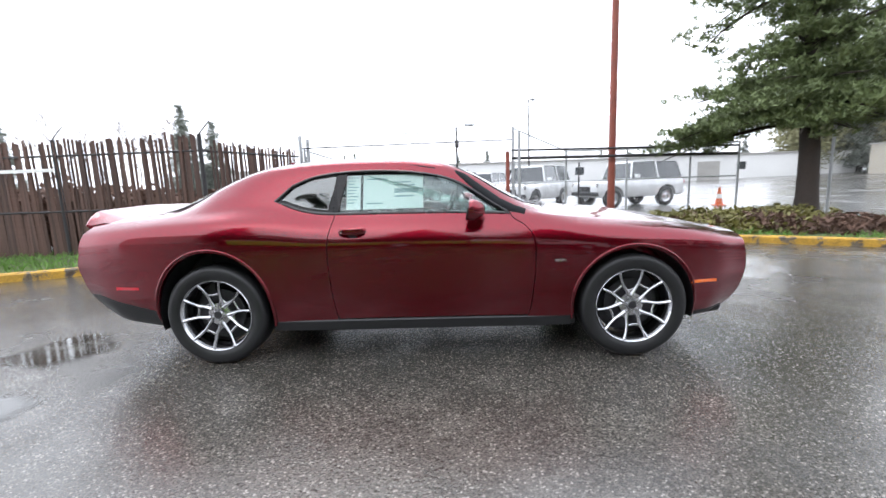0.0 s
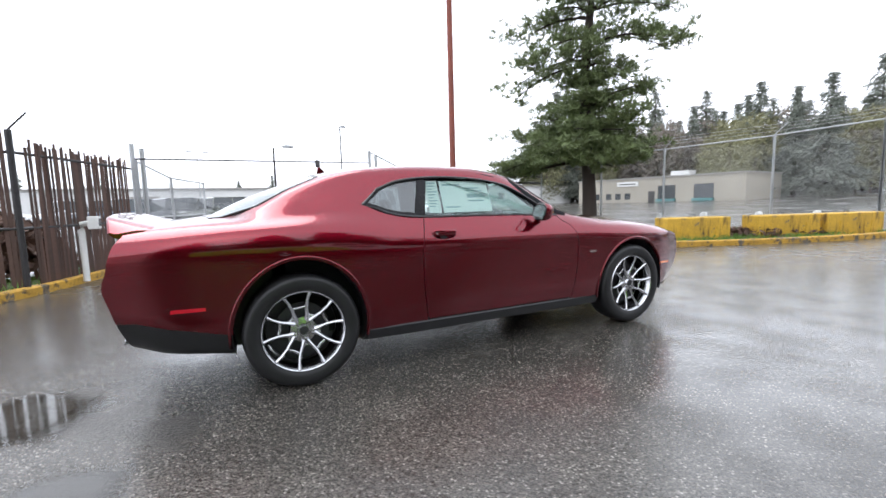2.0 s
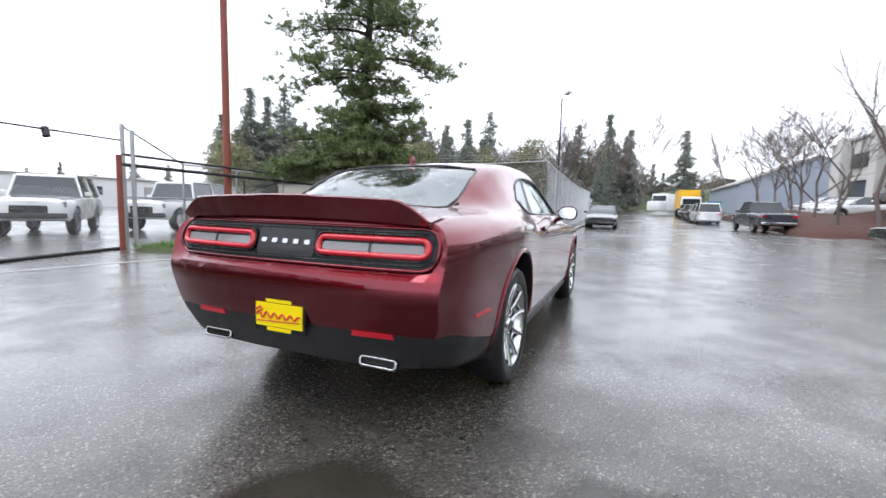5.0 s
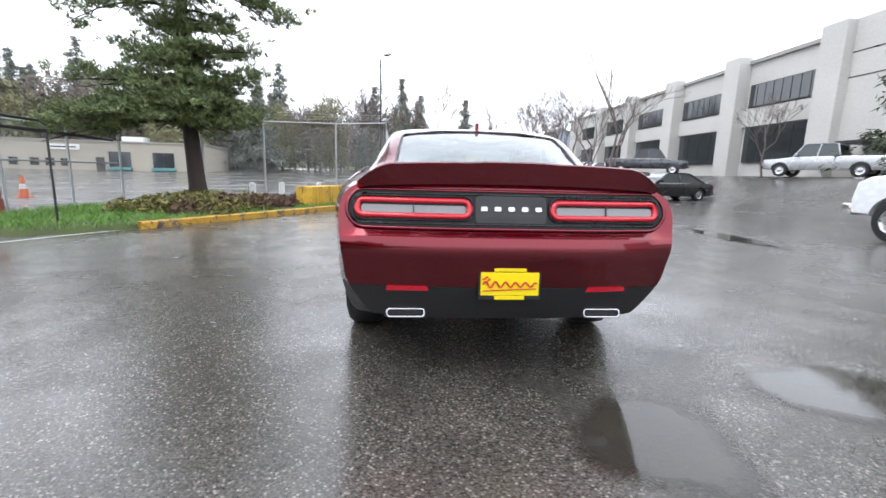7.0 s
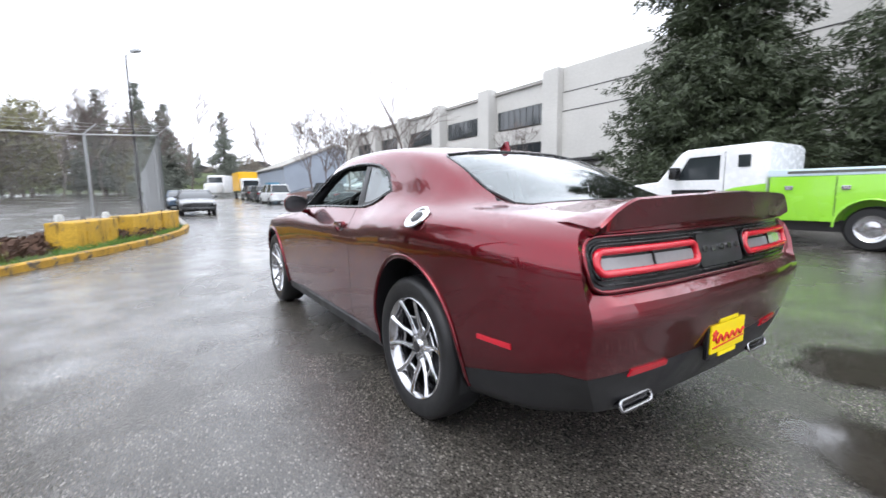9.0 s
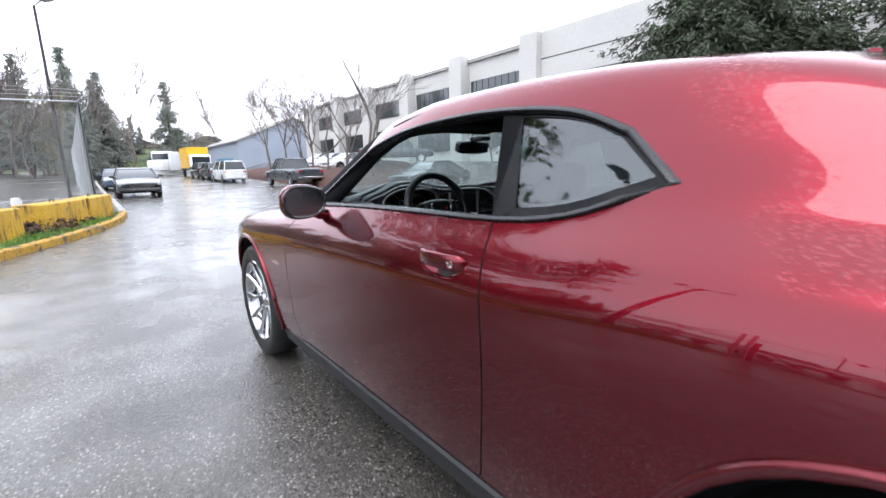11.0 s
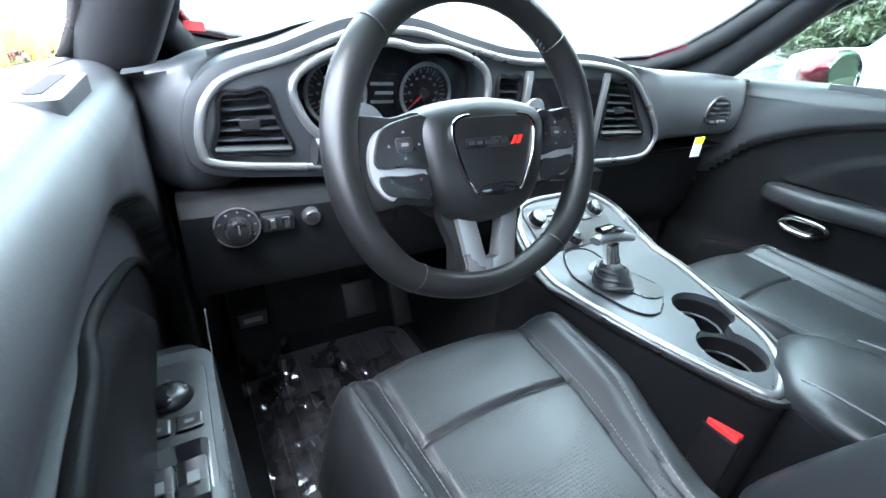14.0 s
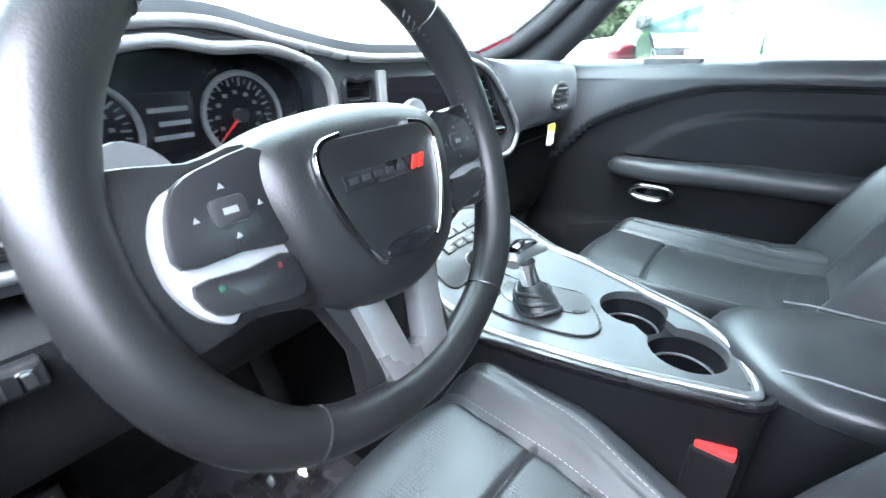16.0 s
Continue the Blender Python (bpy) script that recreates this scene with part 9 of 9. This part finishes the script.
for sd in (1, -1):
    xs = np.linspace(-0.56, 0.615, 70)
    zs = sorted(set(np.round(np.concatenate([np.linspace(0.33, 0.76, 12), np.linspace(0.76, 1.004, 48)]), 4)))
    grid = []
    for x in (float(q) for q in xs):
        zt = pchip([-0.6, -0.15, 0.24, 0.60], [1.063, 1.063, 1.056, 1.043], x)
        y0 = 0.736
        over = curve_through([(lining_y(x, 1.004), 1.004), (y0, zt - 0.040), (y0 + 0.012, zt - 0.014), (y0 + 0.034, zt - 0.001), (0.800, zt), (0.812, zt - 0.008)], 4)[1:]
        grid.append([(x, sd * lining_y(x, float(z)), float(z)) for z in zs] + [(x, sd * y, z) for y, z in over])
    bm = sheet(grid)
    bmesh.ops.recalc_face_normals(bm, faces=bm.faces)
    for f in bm.faces:
        c = f.calc_center_median()
        f.material_index = 0 if c.z > pchip(SWEEP_X, SWEEP_Z, c.x) - (0.075 if sd > 0 else 0.014) else 1
    lining = part("door_lining", bm, [SOFT_SKIN, HARD_SKIN], doors[sd], "charcoal door lining with swept upper pad", smooth=50)
    bezel_ = part("demister_bezel", prism(rounded(0.150, 0.300, min(sd * 0.752, sd * 0.786), max(sd * 0.752, sd * 0.786), 0.010, 4), "z", 1.035, 1.0592, 0.0015), SOFT_SKIN, doors[sd], smooth=40)
    part("demister_slot", prism(rounded(0.172, 0.280, min(sd * 0.764, sd * 0.775), max(sd * 0.764, sd * 0.775), 0.005, 3), "z", 1.030, 1.0600, 0.0005), CARPET, bezel_)
    part("belt_seal", tube([(x, sd * (side_y(x, z) - 0.012), z - 0.004) for x, z in ((-0.55, 1.058), (-0.2, 1.060), (0.2, 1.053), (0.45, 1.047), (0.60, 1.038))], 0.014, 8, flat=0.8), RUBBER, doors[sd], "black rubber belt seal", smooth=60)
    # armrest
    rows = []
    back_ = 0.085 if sd > 0 else 0.0
    for x, y, r in ((0.342, 0.752, 0.012), (0.330, 0.745, 0.030), (0.300, 0.742, 0.038), (0.20, 0.738, 0.040), (0.0, 0.735, 0.042), (-0.20, 0.735, 0.043), (-0.42, 0.738, 0.042), (-0.46, 0.745, 0.030)):
        rows.append([(x - back_ * (x > 0.1), sd * (y + 0.042 * math.copysign(abs(math.cos(a)) ** 0.6, math.cos(a)) * (r / 0.042)), 0.766 + 0.010 * (x < 0.1) + r * 0.75 * math.copysign(abs(math.sin(a)) ** 0.7, math.sin(a))) for a in (2 * math.pi * k / 24 for k in range(24))])
    bm = sheet(rows, closed_rows=True, close_ends=True)
    bmesh.ops.recalc_face_normals(bm, faces=bm.faces)
    part("armrest", bm, LEATHER, doors[sd], smooth=60)
    sew = bmesh.new()
    for x in np.arange(-0.40, 0.30, 0.0075):
        rod((x, sd * 0.7045, 0.7905 + 0.010 * (x < 0.1)), (x + 0.005, sd * 0.7045, 0.7905 + 0.010 * (x < 0.095)), 0.0008, sides=4, bm=sew, caps=False)
    stuff_part("stitching", sew, THREAD, doors[sd])
    drop = 0.075 if sd > 0 else 0.014
    seam = curve_through([(x, z - drop) for x, z in zip(SWEEP_X, SWEEP_Z)], 8)
    part("lining_piping", tube([(x, sd * (lining_y(x, z) - 0.001), z) for x, z in seam if x < 0.57], 0.0042 if sd < 0 else 0.0062, 8), HARD_SKIN, doors[sd], smooth=60)
    pull = curve_through([(0.268, sd * 0.752, 0.688), (0.262, sd * 0.746, 0.706), (0.238, sd * 0.744, 0.716), (0.180, sd * 0.744, 0.716), (0.160, sd * 0.746, 0.708), (0.157, sd * 0.748, 0.694), (0.172, sd * 0.749, 0.680), (0.196, sd * 0.750, 0.673), (0.246, sd * 0.751, 0.676)], 5, closed=True)
    handle = part("door_pull", tube(pull, 0.0085, 8, closed=True, up=(0, 1, 0)), CHROME, doors[sd], "chrome inner door handle", smooth=60)
    part("pull_recess", prism([(x, z) for x, y, z in pull], "y", min(sd * 0.7565, sd * 0.766), max(sd * 0.7565, sd * 0.766)), GLOSS_BLACK, doors[sd])
    part("map_pocket", prism([(-0.45, 0.33), (0.42, 0.33), (0.46, 0.44), (0.44, 0.555), (0.30, 0.590), (-0.45, 0.560)], "y", min(sd * 0.715, sd * 0.758), max(sd * 0.715, sd * 0.758), 0.01), HARD_SKIN, doors[sd], smooth=40)
    # window switches set in the armrest
    if sd > 0:
        tray = part("switch_tray", prism(rounded(-0.035, 0.222, 0.704, 0.776, 0.020, 5), "z", 0.788, 0.7985, 0.003), SOFT_SKIN, doors[sd], smooth=40)
        sw = part("switch_panel", prism(rounded(-0.030, 0.200, 0.712, 0.768, 0.016, 5), "z", 0.796, 0.8015, 0.002), BLACK_PLASTIC, doors[sd], "window and mirror switches", smooth=40)
        knob_ = part("mirror_knob", lathe([(0.0, 0.011), (0.008, 0.0115), (0.014, 0.009), (0.017, 0.004), (0.0175, 0.0)], "z", 28), SATIN_BLACK, sw, smooth=40, m=Matrix.Translation((0.150, 0.741, 0.8015)))
        arrows = bmesh.new()
        for a in (0, 90, 180, 270):
            c_, s_ = 0.0125 * math.cos(radians(a)), 0.0125 * math.sin(radians(a))
            box(c_ - 0.0013, c_ + 0.0013, s_ - 0.0013, s_ + 0.0013, 0.0088, 0.0105, bm=arrows)
        stuff_part("knob_print", arrows, PALE_PRINT, knob_)
        for k in range(2):
            part("lock_button", box(0.106, 0.124, 0.718 + 0.024 * k, 0.739 + 0.024 * k, 0.8012, 0.8042, 0.002), SATIN_BLACK, sw)
            part("button_mark", box(0.112, 0.116, 0.725 + 0.024 * k, 0.732 + 0.024 * k, 0.8043, 0.8046), PALE_PRINT, sw)
        part("switch_well", prism(rounded(-0.020, 0.094, 0.716, 0.764, 0.006, 3), "z", 0.8005, 0.8022, 0.0005), GLOSS_BLACK, sw)
        for k in range(2):
            for x0 in (0.030, -0.014):
                rocker = part("window_switch", prism([(x0, 0.802), (x0 + 0.038, 0.802), (x0 + 0.036, 0.8125), (x0 + 0.020, 0.8085), (x0 + 0.004, 0.8100)], "y", 0.7180 + 0.0225 * k, 0.7385 + 0.0225 * k, 0.0015), SATIN_BLACK, sw, smooth=40)
                part("switch_mark", box(x0 + 0.016, x0 + 0.026, 0.7240 + 0.0225 * k, 0.7320 + 0.0225 * k, 0.8090, 0.8112), PALE_PRINT, rocker)

# roof lining, pillar trims, header, mirror
xs, ys = np.linspace(-1.24, 0.16, 26), np.linspace(-0.56, 0.56, 25)
rows = [[(float(x), float(y), top_z(float(x), float(y)) - 0.062 - 0.02 * (abs(float(y)) / 0.56) ** 4) for y in ys] for x in xs]
lin = sheet(rows)
bmesh.ops.recalc_face_normals(lin, faces=lin.faces)
part("headlining", lin, HEADLINING, car, "dark roof lining", smooth=60)
part("screen_trim", tube([(x, y, top_z(x, y) - 0.034) for x, y in grown(both(SCREEN), 0.016)], 0.026, 8, closed=True), HEADLINING, car, smooth=60)
part("screen_trim", tube([(x, y, top_z(x, y) - 0.034) for x, y in grown(both(BACKLIGHT), 0.016)], 0.026, 8, closed=True), HEADLINING, car, smooth=60)
for sd in (1, -1):
    line = [(0.74, 0.778), (0.66, 0.766), (0.56, 0.738), (0.44, 0.695), (0.33, 0.650), (0.22, 0.610), (0.10, 0.605)]
    part("pillar_cover", tube([(x, sd * y, top_z(x, y) - 0.046) for x, y in line], [0.052, 0.052, 0.050, 0.046, 0.042, 0.040, 0.040], 12), HEADLINING, car, "charcoal windscreen pillar cover", smooth=60)
    rail = [(x, sd * 0.640, top_z(x, 0.640) - 0.050) for x in np.linspace(0.12, -1.0, 14)]
    part("roof_rail_cover", tube(rail, 0.036, 8), HEADLINING, car, smooth=60)
    part("sun_visor", box(0.04, 0.20, min(sd * 0.10, sd * 0.50), max(sd * 0.10, sd * 0.50), -0.008, 0.008, 0.006), HEADLINING, car, m=Matrix.Translation((-0.02, 0, 1.378)) @ Matrix.Rotation(radians(7), 4, "Y"))
    post_ = []
    for x in (-0.735, -0.70, -0.66, -0.62, -0.60):
        post_.append([(x, sd * (min(side_y(x, z), 0.80) - 0.038 - (0.01 if -0.72 < x < -0.61 else 0)), z) for z in np.linspace(0.70, 1.36, 16)])
    part("pillar_cover", sheet(post_), HARD_SKIN, car, smooth=60)
    part("rear_side_panel", box(-1.55, -0.60, min(sd * 0.70, sd * 0.765), max(sd * 0.70, sd * 0.765), 0.30, 1.03, 0.02), HARD_SKIN, car, smooth=40)
    part("kick_panel", box(0.60, 0.90, min(sd * 0.73, sd * 0.77), max(sd * 0.73, sd * 0.77), 0.26, 0.92, 0.01), CARPET, car)
body_m = prism([(y * 1.0, z) for y, z in curve_through([(-0.118, 0.0), (-0.112, 0.026), (-0.06, 0.033), (0.06, 0.033), (0.112, 0.026), (0.118, 0.0), (0.110, -0.028), (0.05, -0.034), (-0.05, -0.034), (-0.110, -0.028)], 4, closed=True)], "x", -0.010, 0.020, 0.006)
inner_mirror = part("rear_view_mirror", body_m, SATIN_BLACK, car, "black-backed rear-view mirror", smooth=45, m=Matrix.Translation((0.385, 0.0, 1.296)) @ Matrix.Rotation(radians(6), 4, "Z") @ Matrix.Rotation(radians(-16), 4, "Y"))
part("mirror_glass", prism(curve_through([(-0.110, 0.0), (-0.104, 0.022), (0.104, 0.022), (0.110, 0.0), (0.103, -0.025), (-0.103, -0.025)], 4, closed=True), "x", -0.0135, -0.010), GLOSS_BLACK, inner_mirror, "dark dimming glass")
part("mirror_stem", rod((0.395, 0.0, 1.30), (0.36, 0.0, 1.350), 0.010, 0.016, 10), SATIN_BLACK, car, smooth=50)
part("sensor_cover", box(0.28, 0.37, -0.035, 0.035, 1.325, 1.350, 0.008), SATIN_BLACK, car)
part("screen_sticker", box(-0.016, 0.016, -0.0005, 0.0005, -0.0075, 0.0075), BUCKLE_RED, car, "small red sticker on the windscreen", m=Matrix.Translation((0.722, 0.640, top_z(0.735, 0.640) - 0.020)) @ Matrix.Rotation(radians(-90), 4, "Z"))

# floor, mats and pedals
part("cabin_floor", box(-1.58, 0.90, -0.74, 0.74, 0.249, 0.262), CARPET, car)
for sd in (1, -1):
    mat = part("floor_mat", prism(rounded(0.30, 0.80, min(sd * 0.20, sd * 0.66), max(sd * 0.20, sd * 0.66), 0.06, 4), "z", 0.262, 0.272, 0.003), MAT_RUBBER, car, "black ribbed floor mat", smooth=40)
    for k in range(9):
        part("mat_rib", box(0.34, 0.76, sd * (0.25 + 0.045 * k) - 0.008, sd * (0.25 + 0.045 * k) + 0.008, 0.271, 0.278, 0.002), MAT_RUBBER, mat)
rng = random.Random(77)
for x0, x1, y0, y1 in ((0.60, 0.82, 0.54, 0.67), (0.34, 0.60, 0.50, 0.66), (0.40, 0.66, 0.26, 0.46)):
    rows = []
    for i in range(15):
        rows.append([(x0 + (x1 - x0) * i / 14 + rng.uniform(-0.006, 0.006), y0 + (y1 - y0) * j / 10 + rng.uniform(-0.005, 0.005), 0.283 + abs(rng.gauss(0, 0.016)) + (0.22 * max(0, (x0 + (x1 - x0) * i / 14) - 0.66) if x0 > 0.55 else 0)) for j in range(11)])
    part("plastic_film", sheet(rows), CLEAR_FILM, car, "crumpled clear protective film", smooth=20).visible_shadow = False
for y, z, h in ((0.33, 0.40, 0.05), (0.20, 0.36, 0.08)):
    ped = part("pedal", box(-0.012, 0.012, -0.045 if h < 0.06 else -0.028, 0.045 if h < 0.06 else 0.028, -h, h, 0.005), RUBBER, car, smooth=40, m=Matrix.Translation((0.80, y, z)) @ Matrix.Rotation(radians(28), 4, "Y"))
part("foot_rest", box(-0.012, 0.012, -0.05, 0.05, -0.12, 0.12, 0.006), HARD_SKIN, car, m=Matrix.Translation((0.80, 0.62, 0.37)) @ Matrix.Rotation(radians(35), 4, "Y"))
part("parking_pedal", box(0.68, 0.695, 0.595, 0.655, 0.475, 0.515, 0.004), RUBBER, car, "parking-brake pedal with pale print")
part("pedal_print", box(0.6785, 0.6798, 0.605, 0.645, 0.488, 0.500), PALE_PRINT, car)


for bench in BENCH:
    spare = bench.data
    bpy.data.objects.remove(bench)
    bpy.data.meshes.remove(spare)
